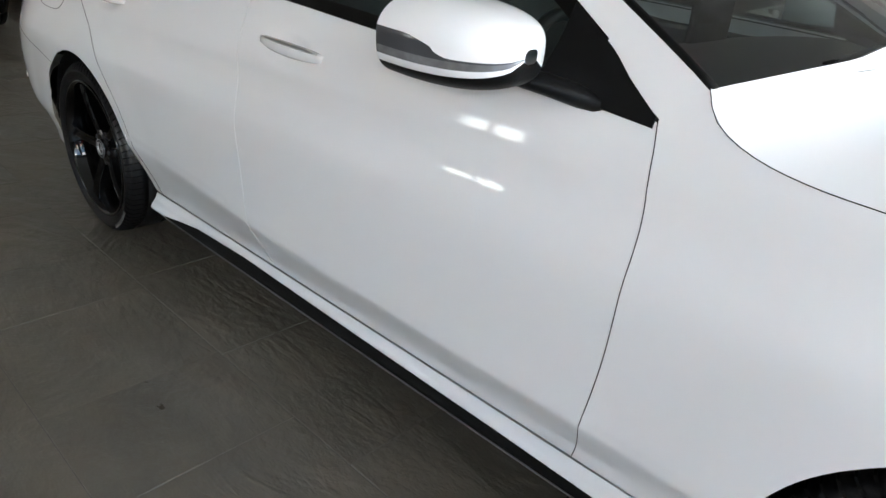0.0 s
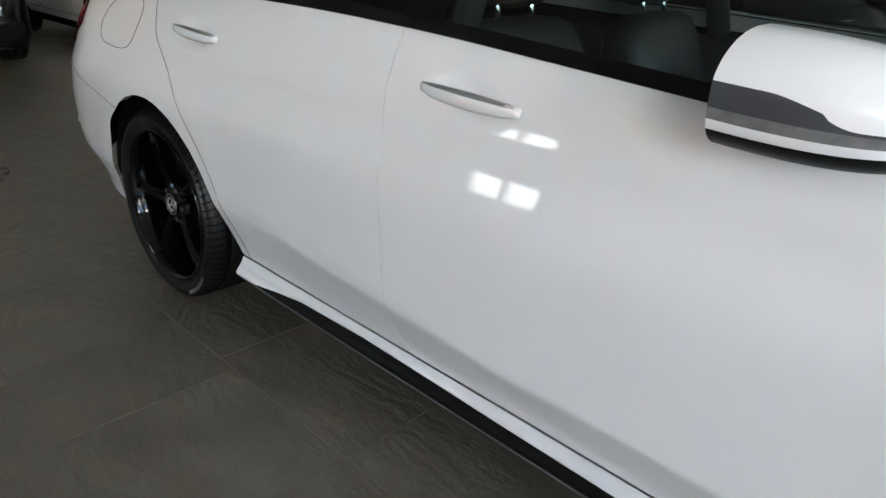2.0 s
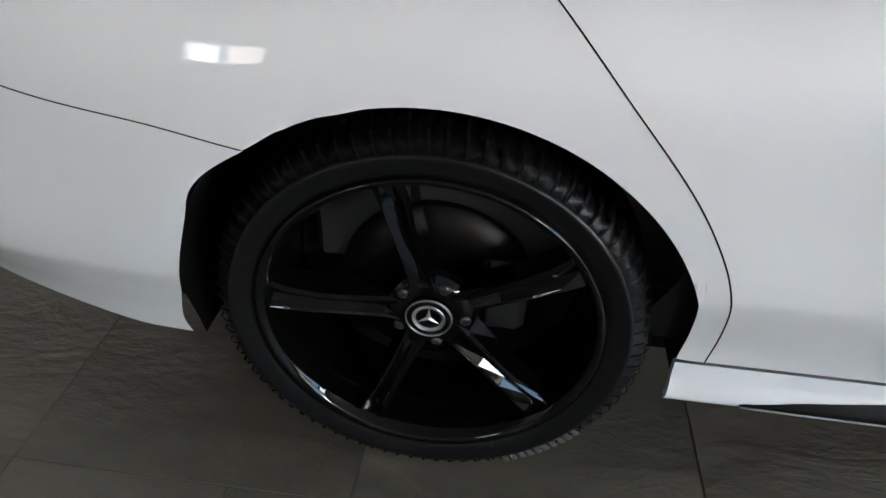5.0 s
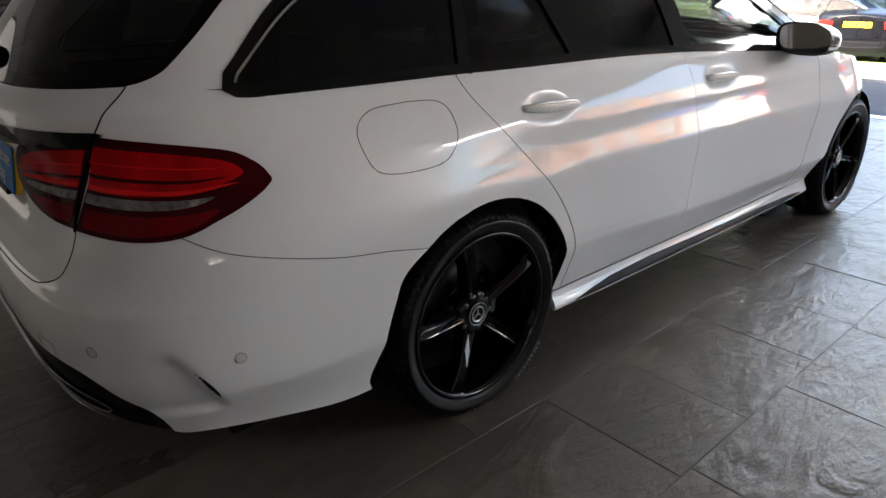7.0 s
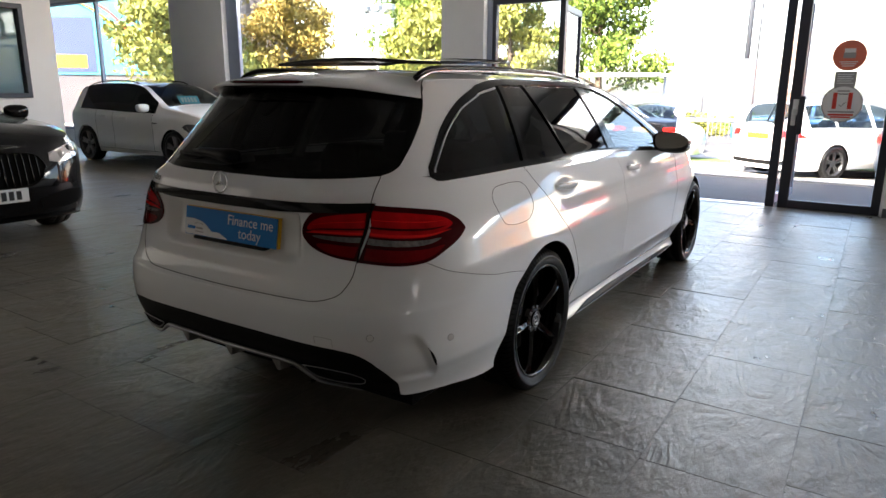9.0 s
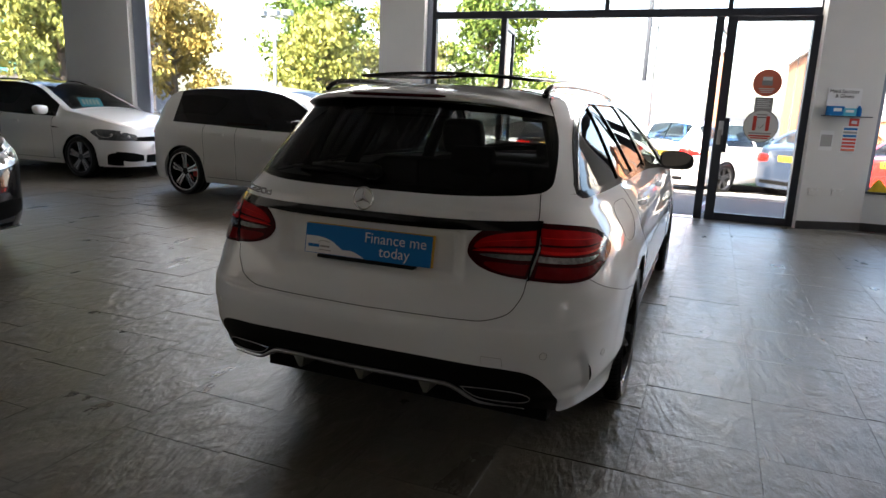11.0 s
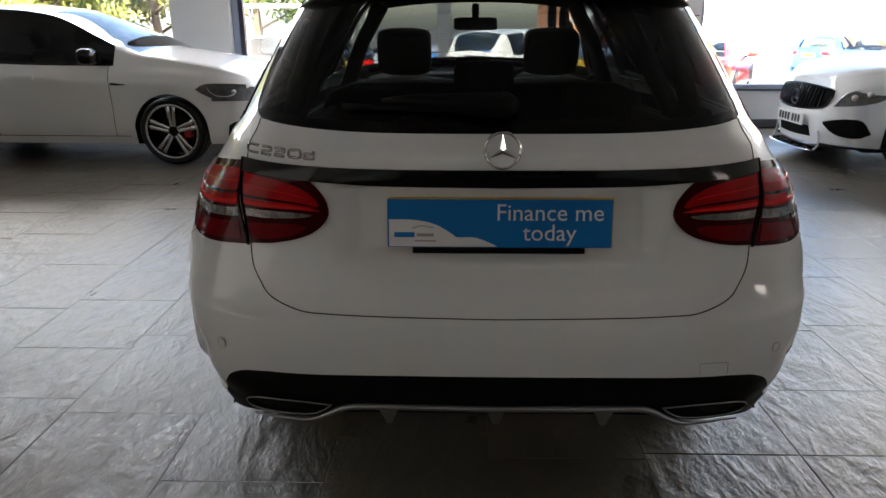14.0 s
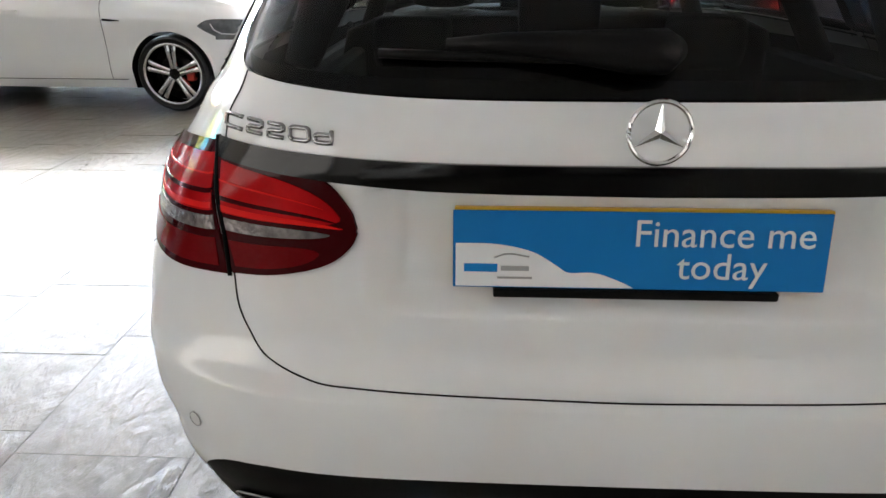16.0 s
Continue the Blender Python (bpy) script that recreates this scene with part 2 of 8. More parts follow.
M_RED = material("red_print", (0.70, 0.06, 0.04), 0.45)
M_ORANGE = material("salmon_print", (0.75, 0.19, 0.12), 0.45)
M_GREY = material("grey_print", (0.35, 0.35, 0.35), 0.5)
M_WALL = material("white_plaster", (0.74, 0.74, 0.73), 0.75, var=0.04, scale=3, bump=0.0012, bump_scale=90)
M_CEIL = material("ceiling_paint", (0.56, 0.56, 0.56), 0.8, var=0.05, scale=2)
M_BACKWALL = material("grey_back_wall", (0.78, 0.78, 0.765), 0.8, var=0.12, scale=2, bump=0.001)
M_SKIRT = material("dark_skirting", (0.05, 0.05, 0.052), 0.5, var=0.2, scale=20)
M_FRAME = material("anthracite_aluminium", (0.035, 0.04, 0.055), 0.38, metal=0.3, var=0.1, scale=30)
M_FRAME_LT = material("grey_blue_aluminium", (0.30, 0.34, 0.42), 0.4, metal=0.3, var=0.08)
M_SLATE = slate("cleft_slate")
M_GROUT = material("grey_grout", (0.105, 0.098, 0.086), 0.5, var=0.5, scale=25, bump=0.001, bump_scale=200)


# ---- mesh helpers ----
def mesh_ob(name, verts, faces, mat, parent=None, label="", smooth=True):
    me = bpy.data.meshes.new(name)
    me.from_pydata([tuple(map(float, v)) for v in verts], [], faces)
    if smooth:
        me.polygons.foreach_set("use_smooth", [True] * len(me.polygons))
    me.materials.append(mat)
    ob = new(name, me)
    if parent is not None:
        ob.parent = parent
    if label:
        tagged(ob, label)
    return ob


def part(name, bm, mat, parent=None, label="", smooth=False):
    """Links a bmesh as one mesh object under a thing or part."""
    me = bpy.data.meshes.new(name)
    bm.to_mesh(me)
    bm.free()
    if smooth:
        me.polygons.foreach_set("use_smooth", [True] * len(me.polygons))
    me.materials.append(mat)
    ob = new(name, me)
    if parent is not None:
        ob.parent = parent
    if label:
        tagged(ob, label)
    return ob


def thing(name, label, category, group="", kind="", m=None):
    ob = new(name)
    if m is not None:
        ob.matrix_world = m
    return tagged(ob, label, category, group, kind)


def add_box(bm, x0, x1, y0, y1, z0, z1, bevel=0.0, m=None, seg=1):
    r = bmesh.ops.create_cube(bm, size=1.0)
    vs = r["verts"]
    for v in vs:
        v.co = Vector(((x0 + x1) / 2 + v.co.x * (x1 - x0), (y0 + y1) / 2 + v.co.y * (y1 - y0), (z0 + z1) / 2 + v.co.z * (z1 - z0)))
    if bevel:
        es = list({e for v in vs for e in v.link_edges})
        vs = list({v for f in bmesh.ops.bevel(bm, geom=es, offset=bevel, segments=seg, affect="EDGES")["faces"] for v in f.verts} | {v for v in vs if v.is_valid})
    if m is not None:
        bmesh.ops.transform(bm, matrix=m, verts=vs)
    return vs


def box(name, x0, x1, y0, y1, z0, z1, mat, parent=None, bevel=0.0, label="", m=None, seg=1):
    bm = bmesh.new()
    add_box(bm, x0, x1, y0, y1, z0, z1, bevel, m, seg)
    return part(name, bm, mat, parent, label)


def add_tube(bm, pts, r, seg=10, closed=False, flat=1.0):
    """A tube along points; r a number or one per point; flat squashes it along its second normal."""
    pts = [Vector(p) for p in pts]
    n = len(pts)
    rs = [r] * n if not hasattr(r, "__len__") else r
    up = Vector((0, 0, 1))
    rings = []
    for i, p in enumerate(pts):
        a = pts[(i - 1) % n] if closed or i > 0 else p
        b = pts[(i + 1) % n] if closed or i < n - 1 else p
        t = (b - a).normalized()
        s = t.cross(up)
        if s.length < 1e-3:
            s = t.cross(Vector((1, 0, 0)))
        s.normalize()
        q = s.cross(t).normalized()
        rings.append([bm.verts.new(p + rs[i] * (math.cos(k * math.tau / seg) * s + flat * math.sin(k * math.tau / seg) * q)) for k in range(seg)])
    for i in range(n if closed else n - 1):
        a, b = rings[i], rings[(i + 1) % n]
        for k in range(seg):
            bm.faces.new((a[k], a[(k + 1) % seg], b[(k + 1) % seg], b[k]))
    if not closed:
        bm.faces.new(rings[0][::-1])
        bm.faces.new(rings[-1])


def tube(name, pts, r, mat, parent=None, seg=10, closed=False, flat=1.0, label=""):
    bm = bmesh.new()
    add_tube(bm, pts, r, seg, closed, flat)
    bmesh.ops.recalc_face_normals(bm, faces=bm.faces[:])
    return part(name, bm, mat, parent, label, smooth=True)


def lathe(name, prof, seg, mat, parent=None, label="", wobble=None):
    """Turns a profile of (along x, radius) round the x axis. wobble(i, j, r) may change a radius."""
    verts, faces = [], []
    n = len(prof)
    for i in range(seg):
        c, s = math.cos(math.tau * i / seg), math.sin(math.tau * i / seg)
        for j, (a, r) in enumerate(prof):
            r2 = wobble(i, j, r) if wobble else r
            verts.append((a, r2 * c, r2 * s))
    for i in range(seg):
        k = (i + 1) % seg
        for j in range(n - 1):
            faces.append((i * n + j, i * n + j + 1, k * n + j + 1, k * n + j))
    return mesh_ob(name, verts, faces, mat, parent, label)


def spline(pts, n):
    """n points evenly spread along a smooth curve through pts."""
    p = np.array(pts, float)
    if len(p) > 2:
        q = np.vstack([2 * p[0] - p[1], p, 2 * p[-1] - p[-2]])
        out = []
        for i in range(1, len(q) - 2):
            t = np.linspace(0, 1, 16, endpoint=False)[:, None]
            a, b, c, d = q[i - 1], q[i], q[i + 1], q[i + 2]
            out.append(0.5 * (2 * b + (c - a) * t + (2 * a - 5 * b + 4 * c - d) * t ** 2 + (3 * b - a - 3 * c + d) * t ** 3))
        p = np.vstack(out + [q[-2]])
    s = np.r_[0, np.cumsum(np.linalg.norm(np.diff(p, axis=0), axis=1))]
    w = np.linspace(0, s[-1], n)
    return np.stack([np.interp(w, s, p[:, k]) for k in range(p.shape[1])], 1)


def chain(*pieces):
    """Joins curves end to end with corners kept: each piece is splined by itself, then all are laid in a row."""
    return np.vstack([spline(p, 60)[(1 if i else 0):] for i, p in enumerate(pieces)])


def resample(p, n):
    p = np.array(p, float)
    s = np.r_[0, np.cumsum(np.linalg.norm(np.diff(p, axis=0), axis=1))]
    w = np.linspace(0, s[-1], n)
    return np.stack([np.interp(w, s, p[:, k]) for k in range(p.shape[1])], 1)


def curve1(xs, ys):
    """A smooth function through the points (monotone between them)."""
    xs, ys = np.array(xs, float), np.array(ys, float)
    h, d = np.diff(xs), np.diff(ys) / np.diff(xs)
    m = np.zeros(len(xs))
    m[0], m[-1] = d[0], d[-1]
    for i in range(1, len(xs) - 1):
        m[i] = 0 if d[i - 1] * d[i] <= 0 else (h[i - 1] + h[i]) / (h[i - 1] / d[i] + h[i] / d[i - 1]) if False else 2 * d[i - 1] * d[i] / (d[i - 1] + d[i])

    def f(x):
        x = np.clip(np.asarray(x, float), xs[0], xs[-1])
        i = np.clip(np.searchsorted(xs, x, side="right") - 1, 0, len(h) - 1)
        t = (x - xs[i]) / h[i]
        return ((2 * t ** 3 - 3 * t ** 2 + 1) * ys[i] + (t ** 3 - 2 * t ** 2 + t) * h[i] * m[i]
                + (3 * t ** 2 - 2 * t ** 3) * ys[i + 1] + (t ** 3 - t ** 2) * h[i] * m[i + 1])
    return f


def coons(bottom, top, left, right, nu, nv):
    """A grid (nv, nu, dim) filled between four curves; bottom and top run left to right, left and right bottom to top."""
    B, T, Lc, R = resample(bottom, nu), resample(top, nu), resample(left, nv), resample(right, nv)
    u, v = np.linspace(0, 1, nu)[None, :, None], np.linspace(0, 1, nv)[:, None, None]
    g = (1 - v) * B[None] + v * T[None] + (1 - u) * Lc[:, None] + u * R[:, None]
    return g - ((1 - u) * (1 - v) * B[0] + u * (1 - v) * B[-1] + (1 - u) * v * T[0] + u * v * T[-1])


def shrink(g, gap):
    """Draws the border of a grid inwards by gap."""
    g = g.copy()
    for a, b in ((g[0], g[1]), (g[-1], g[-2])):
        d = b - a
        a += d * (gap / np.maximum(np.linalg.norm(d, axis=-1, keepdims=True), 1e-6)).clip(0, 0.9)
    for a, b in ((g[:, 0], g[:, 1]), (g[:, -1], g[:, -2])):
        d = b - a
        a += d * (gap / np.maximum(np.linalg.norm(d, axis=-1, keepdims=True), 1e-6)).clip(0, 0.9)
    return g


def grid_mesh(grids, flange=0.014, outward=None):
    """Vertices and faces of one or more grids of 3D points, each with an edge turned inwards. outward(centre) gives the outer side."""
    verts, faces = [], []
    for g in grids:
        nv, nu = g.shape[:2]
        du, dv = np.gradient(g, axis=1), np.gradient(g, axis=0)
        nrm = np.cross(du, dv)
        nrm /= np.maximum(np.linalg.norm(nrm, axis=-1, keepdims=True), 1e-9)
        c = g.reshape(-1, 3).mean(0)
        ref = np.array(outward(c) if outward else (c[0], 0, 0.05))
        flip = (nrm.reshape(-1, 3).mean(0) @ ref) < 0
        if flip:
            nrm = -nrm
        o = len(verts)
        verts += list(g.reshape(-1, 3))
        for j in range(nv - 1):
            for i in range(nu - 1):
                a = o + j * nu + i
                q = (a, a + 1, a + nu + 1, a + nu)
                faces.append(q[::-1] if flip else q)
        if flange:
            ring = [(0, i) for i in range(nu)] + [(j, nu - 1) for j in range(1, nv)] + [(nv - 1, i) for i in range(nu - 2, -1, -1)] + [(j, 0) for j in range(nv - 2, 0, -1)]
            o = len(verts)
            for j, i in ring:
                verts.append(g[j, i])
                verts.append(g[j, i] - flange * nrm[j, i])
            k = len(ring)
            for a in range(k):
                b = (a + 1) % k
                q = (o + 2 * a, o + 2 * a + 1, o + 2 * b + 1, o + 2 * b)
                faces.append(q[::-1] if flip else q)
    return verts, faces


def text_mesh(name, body, size, m, mat, parent=None, extrude=0.001, align="CENTER", scale_x=1.0, label=""):
    """Lettering as a mesh, standing in its own x-y plane, moved by m."""
    cu = bpy.data.curves.new(name, "FONT")
    cu.body, cu.size, cu.extrude, cu.align_x, cu.align_y, cu.resolution_u = body, size, extrude, align, "CENTER", 3
    tmp = bpy.data.objects.new(name, cu)
    scene.collection.objects.link(tmp)
    bpy.context.view_layer.update()
    me = bpy.data.meshes.new_from_object(tmp.evaluated_get(bpy.context.evaluated_depsgraph_get()))
    bpy.data.objects.remove(tmp)
    me.transform(m @ Matrix.Diagonal((scale_x, 1, 1, 1)))
    me.materials.clear()
    me.materials.append(mat)
    ob = new(name, me)
    if parent is not None:
        ob.parent = parent
    if label:
        tagged(ob, label)
    return ob


def smoothstep(a, b, x):
    t = np.clip((np.asarray(x, float) - a) / (b - a), 0, 1)
    return t * t * (3 - 2 * t)


# ---- the showroom ----
CEIL = 3.7
FRONT = 6.24


def wall_box(name, x0, x1, y0, y1, z0, z1, mat, label, cat="wall"):
    ob = box(name, x0, x1, y0, y1, z0, z1, mat)
    return tagged(ob, label, cat, kind="structure")


tagged(box("floor", -16, 9.3, -10, FRONT, -0.12, -0.0018, M_GROUT), "grey grout bed under dark cleft slate floor tiles", "floor", kind="structure")
tagged(box("ceiling", -16, 9.5, -10, FRONT + 0.3, CEIL, CEIL + 0.2, M_CEIL), "plain pale painted showroom ceiling", "ceiling", kind="structure")
wall_box("wall_south", -16.2, 9.5, -10.2, -10, -0.1, CEIL, M_BACKWALL, "light grey painted rear showroom wall")
wall_box("wall_west", -16.2, -16, -10, FRONT, -0.1, CEIL, M_BACKWALL, "light grey painted far side wall")
# wall of windows on the east side
wall_box("wall_east_low", 9.3, 9.5, -10, 6.5, -0.1, 1.55, M_WALL, "low white plaster wall under the side windows")
wall_box("wall_east_high", 9.3, 9.5, -10, 6.5, 2.55, CEIL, M_WALL, "white plaster wall over the side windows")
for i, (a, b) in enumerate(((-10, -5.3), (-4.6, -4.5), (-3.8, 6.5))):
    wall_box("wall_east_pier_%d" % (i + 1), 9.3, 9.5, a, b, 1.55, 2.55, M_WALL, "white plaster pier between side windows")
# front wall: piers, header, low wall
wall_box("wall_north_header", -16, 9.3, FRONT, FRONT + 0.3, 3.3, CEIL, M_WALL, "white plaster header over the shop front")
wall_box("wall_north_pier_a", -3.66, -2.93, FRONT - 0.12, FRONT + 0.3, 0, 3.3, M_WALL, "white plastered pier beside the entrance glazing")
wall_box("wall_north_pier_b", -10.2, -8.62, FRONT - 0.12, FRONT + 0.3, 0, 3.3, M_WALL, "wide white plastered pier between shop windows")
wall_box("wall_north_low", -16, -10.2, FRONT, FRONT + 0.2, 0, 0.35, M_WALL, "low white wall under the shop window")
wall_box("wall_north_low_b", -8.62, -3.66, FRONT, FRONT + 0.2, 0, 0.35, M_WALL, "low white wall under the shop window")


def slanted_wall(name, p, q, thick, z0, z1, mat, label):
    p, q = Vector((*p, 0)), Vector((*q, 0))
    d = (q - p).normalized()
    n = Vector((-d.y, d.x, 0)) * thick
    bm = bmesh.new()
    lo = [bm.verts.new((v.x, v.y, z0)) for v in (p, q, q + n, p + n)]
    hi = [bm.verts.new((v.x, v.y, z1)) for v in (p, q, q + n, p + n)]
    bm.faces.new(lo[::-1])
    bm.faces.new(hi)
    for i in range(4):
        bm.faces.new((lo[i], lo[(i + 1) % 4], hi[(i + 1) % 4], hi[i]))
    bmesh.ops.recalc_face_normals(bm, faces=bm.faces[:])
    return tagged(part(name, bm, mat), label, "wall", kind="structure")


slanted_wall("wall_north_pier_c", (2.235, FRONT - 0.1), (2.985, FRONT + 0.22), 0.3, 0, CEIL, M_WALL, "white plaster wall with sanitizer shelf and notices")
wall_box("wall_north_sill", 2.985, 9.3, FRONT + 0.22, FRONT + 0.45, 0, 0.47, M_WALL, "low white wall under the wide shop window")
wall_box("wall_north_head_b", 2.985, 9.3, FRONT + 0.22, FRONT + 0.45, 3.3, CEIL, M_WALL, "white plaster header over the wide shop window")
tagged(box("window_sill", 2.985, 9.3, FRONT + 0.18, FRONT + 0.45, 0.47, 0.495, M_SKIRT, bevel=0.004), "dark narrow window sill board", "window sill", kind="structure")
slanted_wall("baseboard", (2.24, FRONT - 0.125), (2.985, FRONT + 0.195), 0.02, 0, 0.10, M_SKIRT, "dark tiled skirting at the foot of the wall")
tagged(box("baseboard_b", 2.985, 9.3, FRONT + 0.20, FRONT + 0.218, 0, 0.10, M_SKIRT), "dark tiled skirting under the window", "baseboard", kind="structure")


def framed_window(name, x0, x1, y, z0, z1, mat, label, mullions=(), w=0.06, depth=0.08, transoms=()):
    """A fixed shop window in the x-z plane: frame bars, mullions and panes."""
    win = tagged(new(name), label, "window", kind="structure")
    bars = [(x0, x1, z0, z0 + w), (x0, x1, z1 - w, z1), (x0, x0 + w, z0 + w, z1 - w), (x1 - w, x1, z0 + w, z1 - w)]
    bars += [(m - w / 2, m + w / 2, z0 + w, z1 - w) for m in mullions]
    for a, b, c, d in bars:
        box("window_frame", a, b, y, y + depth, c, d, mat, win, bevel=0.004)
    edges = [x0 + w] + [e for m in mullions for e in (m - w / 2, m + w / 2)] + [x1 - w]
    for a, b in zip(edges[::2], edges[1::2]):
        p = box("pane", a, b, y + depth / 2 - 0.004, y + depth / 2 + 0.004, z0 + w, z1 - w, M_CLEAR, win)
        p.visible_shadow = False
    return win


framed_window("window_1", -8.62, -3.66, FRONT + 0.06, 0.35, 3.3, M_FRAME_LT, "tall shop window in a grey-blue aluminium frame", w=0.07)
framed_window("window_2", -16, -10.2, FRONT + 0.06, 0.35, 3.3, M_FRAME_LT, "tall shop window in a grey-blue aluminium frame", mullions=(-13.1,), w=0.07)
framed_window("window_3", 2.985, 9.3, FRONT + 0.28, 0.495, 3.3, M_FRAME_LT, "wide shop window above a low white wall", mullions=(6.2,), w=0.05)
tagged(box("trim", -8.62, -8.3, FRONT - 0.02, FRONT + 0.06, 0, 3.3, M_FRAME_LT, bevel=0.01), "grey-blue aluminium cover strip beside the pier", "trim", kind="structure")
tagged(box("trim_b", -2.93, -2.85, FRONT - 0.02, FRONT + 0.1, 0, 3.3, M_FRAME_LT, bevel=0.01), "grey-blue aluminium cover strip beside the pier", "trim", kind="structure")

# the entrance: transom, sidelight, posts, fanlights
ent = tagged(new("window_4"), "dark aluminium entrance screen with open leaves and fanlights", "shop front", kind="structure")
for a, b, c, d in ((-2.85, 2.235, 2.56, 2.66), (-2.85, 2.235, 3.24, 3.30), (-2.85, -2.79, 0, 2.56), (-2.85, -2.79, 2.66, 3.24), (-0.38, -0.32, 2.66, 3.24),
                   (1.14, 1.20, 2.66, 3.24), (2.175, 2.235, 2.66, 3.24), (-1.80, -1.72, 0, 2.56), (-2.79, -1.80, 0, 0.09)):
    box("window_frame", a, b, FRONT, FRONT + 0.09, c, d, M_FRAME, ent, bevel=0.004)
for a, b, c, d in ((-2.79, -1.80, 0.09, 2.56), (-2.79, -0.38, 2.66, 3.24), (-0.32, 1.14, 2.66, 3.24), (1.20, 2.175, 2.66, 3.24)):
    p = box("pane", a, b, FRONT + 0.04, FRONT + 0.048, c, d, M_CLEAR, ent)
    p.visible_shadow = False


def glazed_leaf(name, label, w, h, m, stile=0.075, bottom=0.11, top=0.085, mat=M_FRAME, depth=0.055):
    d = tagged(new(name), label, "door", kind="structure")
    d.matrix_world = m
    for a, b, c, e in ((0, stile, 0, h), (w - stile, w, 0, h), (stile, w - stile, 0, bottom), (stile, w - stile, h - top, h)):
        box("stile", a, b, 0, depth, c, e, mat, d, bevel=0.004)
    p = box("pane", stile, w - stile, depth / 2 - 0.004, depth / 2 + 0.004, bottom, h - top, M_CLEAR, d)
    p.visible_shadow = False
    return d


door1 = glazed_leaf("door_1", "closed glazed entrance door in dark aluminium with round notices", 1.075, 2.56, pose(1.16, FRONT - 0.03, 0), stile=0.115, bottom=0.10, top=0.06)
box("lock_plate", 0.035, 0.085, -0.012, 0, 0.98, 1.17, M_SILVER, door1, bevel=0.004, label="small silver lock plate")
box("handle_block", 0.10, 0.165, -0.05, 0, 0.88, 1.32, M_FRAME, door1, bevel=0.008)
box("notice", 0.04, 0.10, -0.008, -0.004, 1.10, 1.28, M_WHITE, door1, label="small white paper notice")
glazed_leaf("door_2", "narrow glazed door leaf folded open outwards", 0.95, 2.5, pose(1.10, FRONT + 0.1, 0.02, 0, 0, 83), stile=0.05, mat=M_FRAME_LT)
glazed_leaf("door_3", "narrow glazed door leaf folded open outwards", 0.95, 2.5, pose(-1.74, FRONT + 0.1, 0.02, 0, 0, 99), stile=0.05)
tagged(box("trim_c", 1.02, 1.12, FRONT - 0.02, FRONT + 0.07, 0, 2.56, M_FRAME, bevel=0.006), "dark aluminium entrance door post", "trim", kind="structure")
tagged(box("threshold", -1.72, 1.02, FRONT - 0.03, FRONT + 0.14, -0.02, 0.006, M_SILVER, bevel=0.002), "worn silver threshold strip of the entrance", "threshold", kind="structure")


def disc(name, r, m, mat, parent=None, t=0.003, seg=40, label=""):
    bm = bmesh.new()
    bmesh.ops.create_cone(bm, cap_ends=True, segments=seg, radius1=r, radius2=r, depth=t, matrix=m)
    return part(name, bm, mat, parent, label)


def bar_mark(parent, x, y, z, s):
    """A plain red upright bar of the keep-apart notice."""
    box("mark", x - 0.17 * s, x + 0.17 * s, y - 0.001, y + 0.001, z - 0.75 * s, z + 0.75 * s, M_RED, parent)


SY = FRONT - 0.012
sg = thing("door_sticker", "round salmon-red notice sticker on the door glass", "sticker", "door stickers", m=pose(1.70, SY, 1.765))
disc("backing", 0.165, pose(0, 0, 0, 90), M_ORANGE, sg)
box("pictogram", -0.055, 0.055, -0.003, -0.002, -0.01, 0.075, M_WHITE, sg, bevel=0.0)
box("pictogram", -0.06, 0.06, -0.005, -0.004, -0.03, 0.03, M_GREY, sg)
for k in range(3):
    box("text_bar", -0.09 + 0.015 * k, 0.09 - 0.015 * k, -0.003, -0.002, -0.075 - 0.022 * k, -0.065 - 0.022 * k, M_WHITE, sg)
sg = thing("door_sticker", "small grey square notice sticker on the door glass", "sticker", "door stickers", m=pose(1.69, SY, 1.505))
box("backing", -0.105, 0.105, -0.002, 0.002, -0.085, 0.085, M_GREY, sg, bevel=0.001)
for k in range(5):
    box("text_bar", -0.08, 0.08 - 0.02 * (k % 2), -0.004, -0.003, 0.05 - 0.024 * k, 0.06 - 0.024 * k, M_WHITE, sg)
sg = thing("door_sticker", "round white keep-apart notice with red marks on door glass", "sticker", "door stickers", m=pose(1.69, SY, 1.235))
disc("rim", 0.205, pose(0, 0, 0, 90), M_GREY, sg)
disc("backing", 0.193, pose(0, -0.002, 0, 90), M_WHITE, sg)
bar_mark(sg, -0.075, -0.005, 0.035, 0.12)
bar_mark(sg, 0.075, -0.005, 0.035, 0.12)
for a, b, c, d, mt in ((-0.06, 0.06, 0.135, 0.15, M_GREY), (-0.05, 0.05, 0.105, 0.115, M_INK), (-0.13, 0.13, -0.095, -0.08, M_GREY), (-0.125, 0.125, -0.13, -0.11, M_RED), (-0.10, 0.10, -0.155, -0.138, M_RED)):
    box("text_bar", a, b, -0.006, -0.005, c, d, mt, sg)
tube("tick", [(-0.03, -0.006, -0.005), (-0.008, -0.006, -0.028), (0.035, -0.006, 0.022)], 0.005, M_GREY, sg, seg=6)

# notices and sanitizer shelf on the slanted wall
WA = math.degrees(math.atan2(0.32, 0.75))


def on_pier(u, z, out=0.0):
    """A pose on the slanted wall: u metres from its left end, z up, out from the face."""
    d = Vector((0.75, 0.32, 0)).normalized()
    n = Vector((d.y, -d.x, 0))
    p = Vector((2.235, FRONT - 0.1, z)) + d * u + n * out
    return pose(p.x, p.y, p.z, 0, 0, WA)


